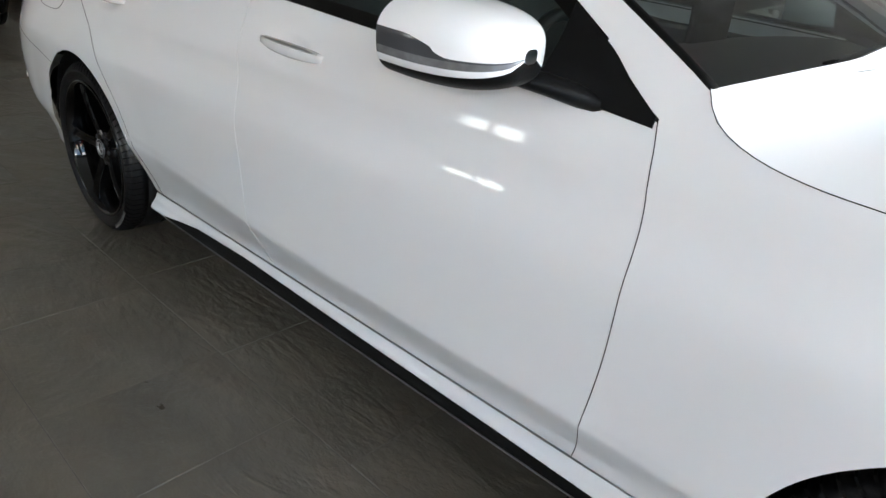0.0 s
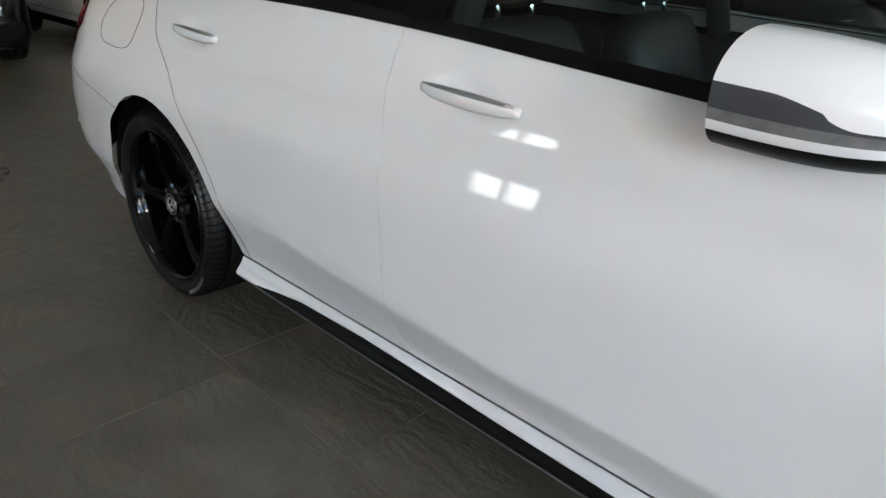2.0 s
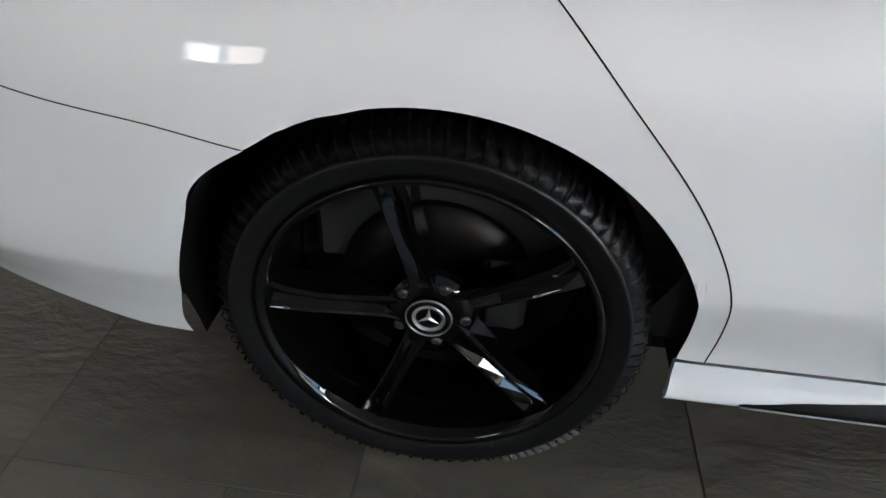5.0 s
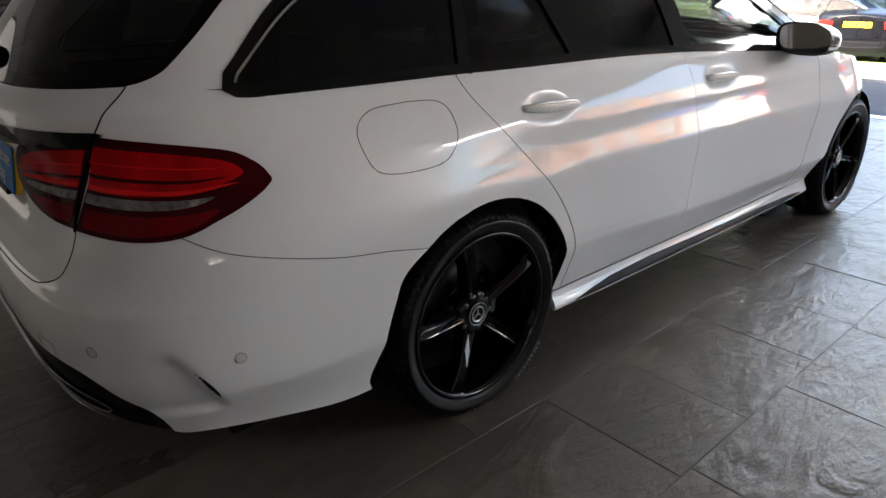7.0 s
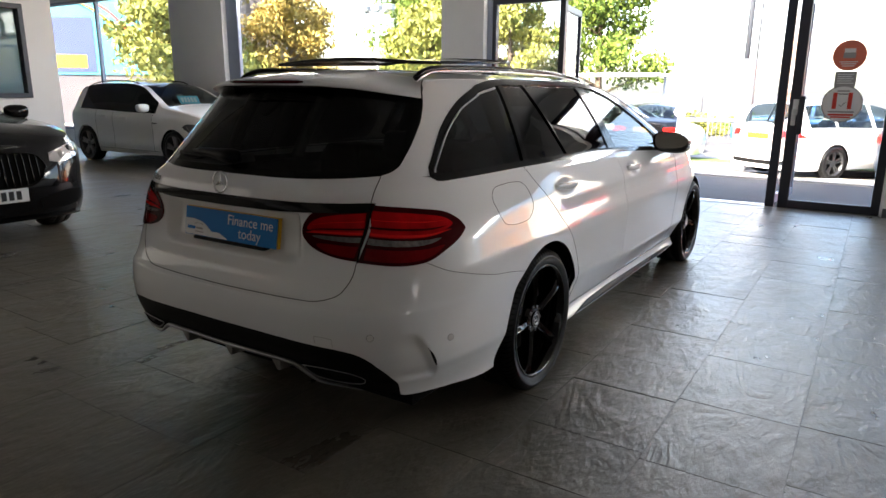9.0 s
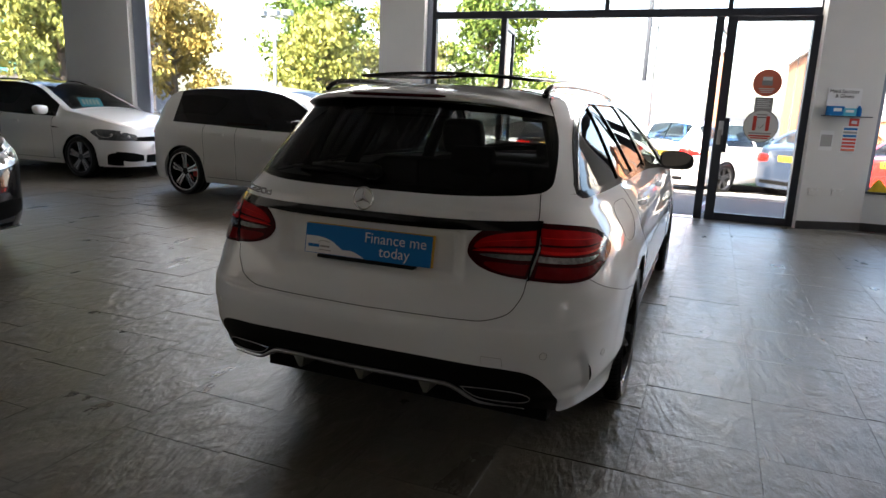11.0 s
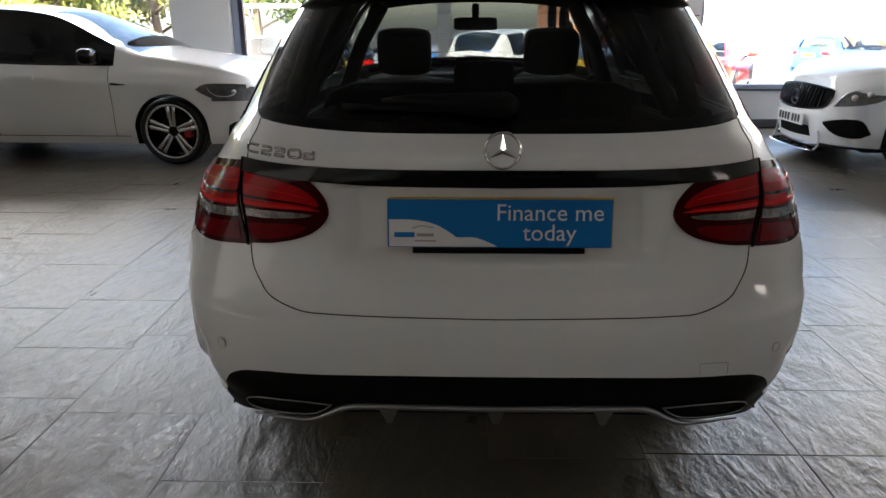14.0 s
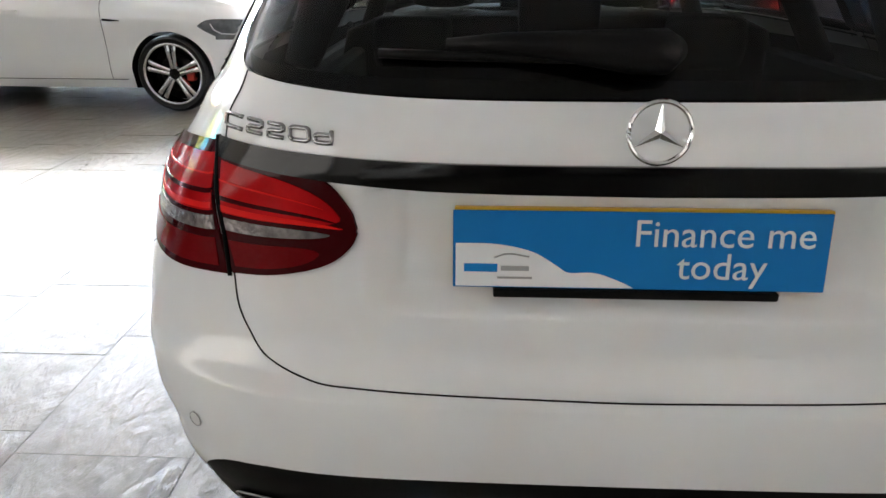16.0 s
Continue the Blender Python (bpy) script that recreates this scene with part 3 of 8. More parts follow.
sg = thing("wall_sign", "white hand sanitizer and gloves sign on white wall", "sign", m=on_pier(0.36, 1.62))
box("board", -0.21, 0.21, -0.006, 0, -0.13, 0.11, M_WHITE, sg, bevel=0.001)
text_mesh("lettering", "Hand", 0.062, pose(-0.125, -0.0075, 0.07, 90), M_INK, sg)
text_mesh("lettering", "Sanitizer", 0.062, pose(0.065, -0.0075, 0.07, 90), M_INK, sg)
text_mesh("lettering", "& Gloves", 0.062, pose(0, -0.0075, 0.012, 90), M_INK, sg)
sh = thing("wall_shelf", "narrow clear wall shelf with blue glove packs", "shelf", m=on_pier(0.36, 1.39, 0.0))
box("board", -0.25, 0.30, -0.14, 0, 0, 0.012, M_FRAME, sh, bevel=0.003)
for i, (x, c, hh) in enumerate(((-0.13, M_BLUE, 0.11), (0.02, M_BLUE_SIGN, 0.09))):
    g = thing("glove_box", "blue cardboard box of disposable gloves on the shelf", "box", "glove boxes", m=on_pier(0.36 + x, 1.403, 0.07))
    box("carton", -0.085, 0.085, -0.05, 0.05, 0, hh, c, g, bevel=0.003)
    box("opening", -0.05, 0.05, -0.052, -0.0505, hh * 0.45, hh * 0.8, M_WHITE, g)
bt = thing("sanitizer_bottle", "small blue pump bottle standing on the wall shelf", "bottle", m=on_pier(0.52, 1.403, 0.07))
ob_ = lathe("bottle", [(0, 0.001), (0, 0.032), (0.09, 0.032), (0.11, 0.014), (0.125, 0.012), (0.125, 0.001)], 20, M_BLUE, bt)
ob_.rotation_euler = (0, radians(-90), 0)
box("nozzle", -0.035, 0.008, -0.007, 0.007, 0.125, 0.14, M_WHITE, bt, bevel=0.002)
sg = thing("wall_notice", "grey-white printed square notice on the wall", "notice", "wall notices", m=on_pier(0.22, 1.10))
box("paper", -0.085, 0.085, -0.003, 0, -0.12, 0.12, M_WHITE, sg)
box("pattern_block", -0.07, 0.07, -0.005, -0.004, -0.07, 0.07, M_GREY, sg)
sg = thing("wall_notice", "white notice with red and blue text bars on the wall", "notice", "wall notices", m=on_pier(0.50, 1.12))
box("paper", -0.10, 0.10, -0.003, 0, -0.16, 0.16, M_WHITE, sg)
for k, mt in enumerate((M_BLUE, M_GREY, M_BLUE, M_RED, M_RED, M_RED, M_ORANGE)):
    box("text_bar", -0.085, 0.085, -0.005, -0.004, 0.115 - 0.042 * k, 0.142 - 0.042 * k, mt, sg)
sg = thing("wall_notice", "small red square notice under the wall shelf", "notice", "wall notices", m=on_pier(0.53, 1.33))
box("paper", -0.06, 0.06, -0.003, 0, -0.045, 0.045, M_RED, sg)
box("text_bar", -0.035, 0.035, -0.005, -0.004, -0.02, 0.02, M_WHITE, sg)
for u in (0.17, 0.46):
    so = thing("wall_socket", "double white plastic wall socket above the skirting", "socket", "wall sockets", m=on_pier(u, 0.47))
    box("plate", -0.075, 0.075, -0.012, 0, -0.043, 0.043, M_WALL, so, bevel=0.004)
    for x in (-0.035, 0.035):
        box("switch", x - 0.012, x + 0.012, -0.016, -0.0125, 0.012, 0.03, M_WHITE, so, bevel=0.002)

# the office partition with its windows
PX, PY = -8.8, 3.05
wins = ((1.78, 2.62), (0.35, 1.2))
ys = [-1.7] + sorted(v for w in wins for v in w) + [PY]
# gap added out of view in this wall, where the fill lamp stands
for n_, a, b, c, d in ((7, -10, -9.6, 0, CEIL), (8, -9.6, -1.7, 0, 0.65), (9, -9.6, -1.7, 3.05, CEIL)):
    wall_box("wall_office_%d" % n_, PX - 0.15, PX, a, b, c, d, M_WALL, "white plaster office partition wall")
for i in range(0, len(ys), 2):
    wall_box("wall_office_%d" % (i // 2 + 1), PX - 0.15, PX, ys[i], ys[i + 1], 0, CEIL, M_WALL, "white plaster office partition wall")
for j, (a, b) in enumerate(wins):
    wall_box("wall_office_low_%d" % (j + 1), PX - 0.15, PX, a, b, 0, 1.2, M_WALL, "white plaster partition under the office window")
    wall_box("wall_office_high_%d" % (j + 1), PX - 0.15, PX, a, b, 2.55, CEIL, M_WALL, "white plaster partition above the office window")
    w = tagged(new("window_%d" % (5 + j)), "office window with thick anthracite frame", "window", kind="structure")
    for y0, y1, z0, z1 in ((a, b, 1.2, 1.27), (a, b, 2.48, 2.55), (a, a + 0.07, 1.27, 2.48), (b - 0.07, b, 1.27, 2.48)):
        box("window_frame", PX - 0.1, PX + 0.03, y0, y1, z0, z1, M_FRAME, w, bevel=0.005)
    p = box("pane", PX - 0.06, PX - 0.052, a + 0.07, b - 0.07, 1.27, 2.48, M_TINT, w)
    p.visible_shadow = False


# ---- the white estate car ----
# car axes: y forward, origin on the floor under the rear axle
FRONT_AXLE = 2.872
sec = curve1([0.12, 0.20, 0.28, 0.34, 0.395, 0.44, 0.55, 0.65, 0.69, 0.72, 0.74, 0.76, 0.78, 0.80, 0.82, 0.84, 0.86, 0.88, 0.895, 0.91, 0.95, 1.0, 1.035, 1.10, 1.2, 1.3, 1.36, 1.40, 1.43],
             [0.80, 0.845, 0.858, 0.873, 0.886, 0.8865, 0.8915, 0.8985, 0.9005, 0.8985, 0.8945, 0.8894, 0.8842, 0.8790, 0.8755, 0.8727, 0.8703, 0.8678, 0.8645, 0.8590, 0.841, 0.814, 0.785, 0.748, 0.692, 0.630, 0.588, 0.548, 0.49])
rear_y = curve1([0.12, 0.25, 0.36, 0.45, 0.53, 0.604, 0.634, 0.69, 0.78, 0.88, 0.95, 1.0, 1.045, 1.1, 1.2, 1.3, 1.36, 1.42],
                [-0.98, -1.03, -1.06, -1.085, -1.09, -1.08, -1.058, -1.038, -1.03, -1.035, -1.045, -1.04, -0.995, -0.95, -0.865, -0.78, -0.73, -0.69])
front_y = curve1([0.12, 0.25, 0.40, 0.55, 0.70, 0.80, 0.90, 1.0], [3.50, 3.60, 3.63, 3.62, 3.58, 3.50, 3.30, 2.9])
rear_p = curve1([0.3, 0.6, 0.85, 1.0, 1.4], [4.6, 4.5, 3.7, 3.4, 3.6])
YR, YF = -0.10, 2.45
_th = np.linspace(0, math.pi / 2, 400)
_X, _Y = np.cos(_th) ** 0.5 * 0.88, np.sin(_th) ** 0.5 * 0.93
_S = np.r_[0, np.cumsum(np.hypot(np.diff(_X), np.diff(_Y)))]
REAR_LEN = _S[-1]


tuck = curve1([0, 0.33, 0.66, 0.94, 1.0, 1.06], [0, 0.33, 0.66, 0.945, 0.988, 1.0])


def half_width(y, z):
    a = sec(z)
    # between the wheels the doors turn in below a crease that rises towards the tail
    zk = 0.402 + 0.052 * smoothstep(1.5, 0.42, y)
    low = 0.815 + (0.885 - 0.815) * tuck((z - 0.262) / (zk - 0.262)) - 0.3 * np.clip(0.262 - z, 0, 1)
    k = smoothstep(0.16, 0.38, y) * smoothstep(3.05, 2.85, y)
    a = np.where(z < zk + 0.02, a * (1 - k) + np.minimum(a, low) * k, a)
    a = a * (1 - 0.05 * smoothstep(0.3, -0.6, y) * smoothstep(0.80, 1.0, z))
    a = a - 0.035 * smoothstep(-0.35, -0.8, y) * smoothstep(0.46, 0.24, z)
    # wheel arch swell
    for yc in (0.0, FRONT_AXLE):
        r = np.hypot(y - yc, z - 0.33)
        a = a + 0.006 * smoothstep(0.58, 0.40, r) * smoothstep(0.30, 0.45, z)
    # door handle dishes
    for y0, z0 in ((0.275, 0.918), (1.31, 0.912)):
        a = a - 0.020 * np.exp(-(((y - y0) / 0.085) ** 2 + ((z - z0) / 0.030) ** 2) ** 1.5)
    # crease along the doors
    a = a + 0.0018 * np.exp(-((z - 0.860) / 0.014) ** 2) * smoothstep(0.2, 0.6, y) * smoothstep(2.7, 2.2, y)
    return a


def body(w, z):
    """The skin of the right side and tail. w runs along the car: y on the flank, then round the rear corner to the tail's middle."""
    w, z = np.asarray(w, float), np.asarray(z, float)
    flank = w >= YR
    y1 = np.where(flank, w, YR)
    # nose taper
    t = np.clip((y1 - YF) / (front_y(z) - YF), 0, 0.9999)
    x1 = half_width(y1, z) * (1 - t ** 2.6) ** (1 / 2.6)
    th = np.interp(np.clip(YR - w, 0, REAR_LEN), _S, _th)
    p = rear_p(z)
    cx, sy = np.cos(th).clip(0, 1) ** (2 / p), np.sin(th).clip(0, 1) ** (2 / p)
    y2 = YR - (YR - rear_y(z)) * sy
    x2 = half_width(y2, z) * cx
    # scooped corner of the rear bumper
    edge = smoothstep(-0.780 - 0.60 * (z - 0.35), -0.800 - 0.60 * (z - 0.35), y2) * smoothstep(-1.02, -0.86, y2)
    dip = 0.020 * edge * smoothstep(0.325, 0.36, z) * smoothstep(0.535, 0.475, z)
    x2 = np.where(flank, x2, x2 - dip)
    return np.stack([np.where(flank, x1, x2), np.where(flank, y1, y2), z], -1)


def wy(y, z):
    """w of the flank point at y, for points round the rear corner too."""
    y, z = float(y), float(z)
    if y >= YR:
        return y
    s = ((YR - y) / (YR - float(rear_y(z)))) ** (float(rear_p(z)) / 2)
    return YR - float(np.interp(math.asin(min(s, 1)), _th, _S))


def wx(x, z):
    """w of the tail point at x."""
    x, z = float(x), float(z)
    a = float(half_width(-0.9, z))
    c = min(x / a, 1) ** (float(rear_p(z)) / 2)
    return YR - float(np.interp(math.acos(c), _th, _S))


def W(pts):
    """(y, z) of the flank or ('x', x, z) of the tail, as (w, z)."""
    return [(wx(p[1], p[2]), p[2]) if p[0] == "x" else (wy(p[0], p[1]), p[1]) for p in pts]


hero = thing("estate_car", "white estate car with gloss black alloy wheels and tinted rear windows", "car")


def skin(name, grids, mat, parent, label="", offset=0.0, gap=0.0022, flange=0.014, mirror=True, fn=None, whole=False):
    """A body panel from grids in (w, z), on the right and, mirrored, on the left. whole: both halves in one mesh over the middle."""
    fn = fn or body
    out = []
    g3 = []
    for g in grids:
        g = shrink(g, gap) if gap else g
        p = fn(g[..., 0], g[..., 1])
        if offset:
            n = np.cross(np.gradient(p, axis=1), np.gradient(p, axis=0))
            n /= np.maximum(np.linalg.norm(n, axis=-1, keepdims=True), 1e-9)
            c = p.reshape(-1, 3).mean(0)
            if n.reshape(-1, 3).mean(0) @ np.array((c[0], min(c[1], 0) if c[1] < -0.8 else 0, 0.05)) < 0:
                n = -n
            p = p + offset * n
        g3.append(p)
    outw = lambda c: (c[0], c[1] * 2 if c[1] < -0.8 else 0, 0.05)
    if whole:
        both = [np.concatenate([p, (p * np.array((-1, 1, 1)))[:, ::-1][:, 1:]], 1) for p in g3]
        v, f = grid_mesh(both, flange, lambda c: (0, -1, 0.0))
        return [mesh_ob(name, v, f, mat, parent, label)]
    v, f = grid_mesh(g3, flange, outw)
    out.append(mesh_ob(name, v, f, mat, parent, label))
    if mirror:
        v = [(-a[0], a[1], a[2]) for a in v]
        out.append(mesh_ob(name, v, [q[::-1] for q in f], mat, parent, label))
    return out


# outlines on the flank, as (y, z)
C_GAP = [(-0.03, 1.044), (-0.012, 0.985), (0.06, 0.895), (0.150, 0.805), (0.293, 0.65), (0.366, 0.55), (0.410, 0.46), (0.432, 0.36), (0.440, 0.265)]
B_GAP = [(1.160, 0.265), (1.145, 0.33), (1.132, 0.40), (1.127, 0.60), (1.122, 0.75), (1.108, 0.88), (1.095, 1.03)]
F_GAP = [(2.206, 0.265), (2.232, 0.35), (2.262, 0.54), (2.274, 0.70), (2.274, 0.80), (2.262, 0.90), (2.247, 0.955)]
BELT = [(-0.03, 1.044), (0.4, 1.042), (0.7, 1.040), (1.095, 1.030), (1.6, 1.003), (2.0, 0.977), (2.247, 0.955)]


def arch(yc, a0, a1, n=24, r=0.380, zc=0.322):
    """The rim of a wheel arch, drawn a little wider towards its foot."""
    out = []
    for a in np.linspace(a0, a1, n):
        q = r + 0.018 * float(smoothstep(55, -8, a))
        out.append((yc + q * math.cos(radians(a)), zc + q * math.sin(radians(a))))
    return out


belt_z = curve1([p[0] for p in BELT], [p[1] for p in BELT])


def belt(a, b, n=12):
    return [(y, float(belt_z(y))) for y in np.linspace(a, b, n)]


door_low = lambda a, b: [(y, 0.264) for y in np.linspace(a, b, 10)]
# rear door: hinge edge forward, shaped by the arch behind
rear_door = coons(spline(door_low(0.440, 1.160), 40), spline(belt(-0.03, 1.095), 40), spline(C_GAP[::-1], 60), spline(B_GAP, 60), 90, 80)
front_door = coons(spline(door_low(1.160, 2.206), 40), spline(belt(1.095, 2.247), 40), spline(B_GAP, 60), spline(F_GAP, 60), 90, 80)
rd = skin("rear_door", [rear_door], M_PAINT, hero, gap=0.0014)
fd = skin("front_door", [front_door], M_PAINT, hero, gap=0.0014)
for s in (1, -1):
    for nm, line, r in (("rear_door_joint", C_GAP, 0.0011), ("front_door_joint", F_GAP, 0.0008)):
        tube(nm, [tuple(body(*q) * np.array((s, 1, 1))) for q in spline(line, 50)], r, M_DARK, hero, seg=6, label="dark door shut line")

# rear quarter: flank over the arch up to the belt, and the rear pillar
GATE = [("x", 0.605, 0.775), ("x", 0.617, 0.85), ("x", 0.619, 0.93), ("x", 0.614, 1.0), ("x", 0.598, 1.059)]
low_q = chain([(0.440, 0.265), (0.394, 0.267)], W(arch(0, -8, 128, 28)), W([arch(0, 128, 128, 1)[0], (-0.35, 0.645), (-0.49, 0.665), (-0.66, 0.705), (-0.76, 0.735), (-0.83, 0.775)]),
              W([(-0.83, 0.775), ("x", 0.605, 0.775)]))
WIN_REAR = [(-0.634, 1.048), (-0.614, 1.085), (-0.47, 1.215), (-0.30, 1.305), (-0.12, 1.362), (0.10, 1.388)]
top_q = chain([(-0.03, 1.044), (-0.3, 1.046)], W([(-0.3, 1.046), (-0.5, 1.045), (-0.64, 1.045)]), W([(-0.64, 1.045), (-0.72, 1.051), ("x", 0.598, 1.059)]))
quarter = coons(low_q, top_q, spline(C_GAP[::-1], 60), spline(W(GATE), 40), 150, 46)
gate_x = curve1([1.03, 1.059, 1.066, 1.076, 1.088, 1.14, 1.23, 1.28, 1.328, 1.348, 1.376, 1.40, 1.41], [0.600, 0.597, 0.611, 0.620, 0.6245, 0.619, 0.597, 0.577, 0.553, 0.5415, 0.524, 0.498, 0.488])
win_y = curve1([p[1] for p in WIN_REAR], [p[0] for p in WIN_REAR])
pil = np.zeros((60, 40, 2))
for j, z in enumerate(np.linspace(1.0485, 1.3875, 60)):
    w0, w1 = wy(float(win_y(z)), z), wx(float(gate_x(z)), z)
    pil[j, :, 0], pil[j, :, 1] = np.linspace(w0, w1, 40), z
pil_top = np.zeros((4, 60, 2))
for j, z in enumerate(np.linspace(1.3875, 1.406, 4)):
    pil_top[j, :, 0], pil_top[j, :, 1] = np.linspace(0.12, wx(float(gate_x(z)), z), 60), z
for s, ob_ in zip((1, -1), skin("rear_quarter", [quarter, pil, pil_top], M_PAINT, hero, gap=0.0, flange=0.0)):
    # drop the few faces folded over in the sliver before the arch
    bm = bmesh.new()
    bm.from_mesh(ob_.data)
    bm.normal_update()
    mid = [f for f in bm.faces if f.calc_center_median().y > -0.5]
    turn_ = 1 if sum(f.normal.x * f.calc_area() for f in mid) > 0 else -1
    bad = [f for f in mid if f.normal.x * turn_ < 0]
    bmesh.ops.delete(bm, geom=bad, context="FACES_ONLY")
    bm.to_mesh(ob_.data)
    bm.free()

# rear bumper
bump_top = chain(W([arch(0, 128, 128, 1)[0], (-0.35, 0.645), (-0.49, 0.665), (-0.66, 0.705), (-0.76, 0.735), (-0.83, 0.775)]), W([(-0.83, 0.775), ("x", 0.605, 0.775)]),
                 W([("x", 0.605, 0.775), ("x", 0.600, 0.730), ("x", 0.582, 0.690), ("x", 0.553, 0.654), ("x", 0.48, 0.628)]), W([("x", 0.48, 0.628), ("x", 0.25, 0.620), ("x", 0.0, 0.617)]))
INSERT_END = W([("x", 0.726, 0.272), ("x", 0.734, 0.335), ("x", 0.706, 0.402), ("x", 0.676, 0.437), ("x", 0.632, 0.459), ("x", 0.56, 0.469)])
INSERT_TOP = W([("x", 0.56, 0.469), ("x", 0.3, 0.4745), ("x", 0.0, 0.474)])
bump_low = chain(W([(-0.398, 0.235), (-0.50, 0.233), (-0.65, 0.248), (-0.78, 0.259), (-0.86, 0.264), ("x", 0.726, 0.272)]), INSERT_END, INSERT_TOP)
bump_l = chain(W([(-0.398, 0.235), (-0.405, 0.275), (-0.380, 0.36), (-0.362, 0.43), (-0.337, 0.505)]), W([(-0.337, 0.505), (-0.322, 0.548), (-0.292, 0.582), arch(0, 128, 128, 1)[0]]))
bumper = coons(bump_low, bump_top, bump_l, W([("x", 0.0, 0.474), ("x", 0.0, 0.53), ("x", 0.0, 0.617)]), 170, 60)
bump = skin("rear_bumper", [bumper], M_PAINT, hero, whole=True, gap=0.0, flange=0.0)[0]
# black lower insert
ins_low = W([("x", 0.726, 0.272), ("x", 0.690, 0.292), ("x", 0.604, 0.316), ("x", 0.512, 0.322), ("x", 0.468, 0.328), ("x", 0.429, 0.347), ("x", 0.390, 0.371), ("x", 0.345, 0.383), ("x", 0.2, 0.383), ("x", 0, 0.379)])
ins = coons(spline(ins_low, 60), chain(INSERT_END, INSERT_TOP), np.array(W([("x", 0.726, 0.272), ("x", 0.726, 0.2721)])), np.array(W([("x", 0.0, 0.379), ("x", 0, 0.474)])), 70, 20)
skin("diffuser", [ins], M_SATINBK, hero, whole=True, gap=0.0, offset=-0.003, flange=0.0)
# black tray that closes the tail from below
edge = np.array([body(*p) for p in spline(ins_low, 60)[10:]]) + np.array((0, 0.012, 0.002))
edge = np.vstack([edge, (edge * np.array((-1, 1, 1)))[::-1][1:]])
tray = np.stack([edge + np.array((0, d, 0)) for d in (0, 0.1, 0.25, 0.45)])
tray[1:, :, 2] = np.minimum(tray[1:, :, 2], 0.34)
v, f = grid_mesh([tray], 0.0, lambda c: (0, 0, -1))
mesh_ob("undertray", v, f, M_DARK, hero, "black tray under the tail")
lip_pts = [q for q in (tuple(body(*p)) for p in spline(ins_low, 60)) if q[0] < 0.64]
lip = [(x, y - 0.002, z - 0.006) for x, y, z in lip_pts] + [(-x, y - 0.002, z - 0.006) for x, y, z in lip_pts[::-1][1:]]
tube("diffuser_trim", lip, [0.002 + 0.007 * float(smoothstep(0.60, 0.36, abs(p[0]))) for p in lip], M_SILVERDK, hero, seg=8, label="satin silver diffuser trim")
for x in (-0.27, 0.0, 0.27):
    bm = bmesh.new()
    v = [bm.verts.new(p) for p in ((x - 0.026, -1.062, 0.372), (x + 0.026, -1.062, 0.372), (x + 0.007, -1.050, 0.318), (x - 0.007, -1.050, 0.318),
                                   (x - 0.022, -0.90, 0.36), (x + 0.022, -0.90, 0.36), (x + 0.006, -0.90, 0.31), (x - 0.006, -0.90, 0.31))]
    for q in ((0, 1, 2, 3), (5, 4, 7, 6), (1, 5, 6, 2), (4, 0, 3, 7), (3, 2, 6, 7), (4, 5, 1, 0)):
        bm.faces.new([v[i] for i in q])
    bmesh.ops.recalc_face_normals(bm, faces=bm.faces[:])
    part("diffuser_fin", bm, M_SILVER, hero)
for s in (-1, 1):
    pts = [(0.412, 0.377), (0.50, 0.382), (0.595, 0.377), (0.640, 0.362), (0.652, 0.346), (0.630, 0.332), (0.546, 0.333), (0.472, 0.340), (0.435, 0.357)]
    loop = spline(pts + [pts[0]], 40)[:-1]
    ring = [tuple(body(wx(x, z), z) * np.array((s, 1, 1)) + np.array((0, -0.004, 0))) for x, z in loop]
    tube("exhaust_trim", ring, 0.0021, M_SILVERDK, hero, seg=8, closed=True, label="thin chrome exhaust trim")
    bm = bmesh.new()
    bm.faces.new([bm.verts.new((p[0], p[1] + 0.001, p[2])) for p in ring])
    part("exhaust_opening", bm, M_DARK, hero)
tube("tow_cover_joint", [tuple(body(wx(x, z), z) + np.array((0, -0.0004, 0))) for x, z in spline([(0.489, 0.479), (0.485, 0.505), (0.490, 0.5085), (0.552, 0.507), (0.5565, 0.503), (0.559, 0.477)], 30)], 0.0008, M_GREY, hero, seg=6, label="thin joint of the towing eye cover")
for x, z in ((0.691, 0.524), (-0.691, 0.524)):
    p = body(wx(abs(x), z), z)
    q = body(wx(abs(x) - 0.01, z), z)
    yaw = math.degrees(math.atan2(q[1] - p[1], q[0] - p[0]))
    d = disc("parking_sensor", 0.0125, pose(math.copysign(p[0], x), p[1] - 0.0006, z, 90, 0, math.copysign(1, x) * (yaw - 180 if abs(yaw) > 90 else yaw)), M_PAINT_W, hero, t=0.004, seg=24)
    tube("sensor_ring", [tuple(Vector((math.copysign(p[0], x), p[1] - 0.003, z)) + 0.0128 * Vector((math.cos(a) * abs(math.cos(radians(yaw))), math.copysign(1, x) * math.cos(a) * math.sin(radians(yaw)) * (-1 if abs(yaw) > 90 else 1), math.sin(a)))) for a in np.linspace(0, math.tau, 24, endpoint=False)], 0.001, M_GREY, d, seg=6, closed=True)
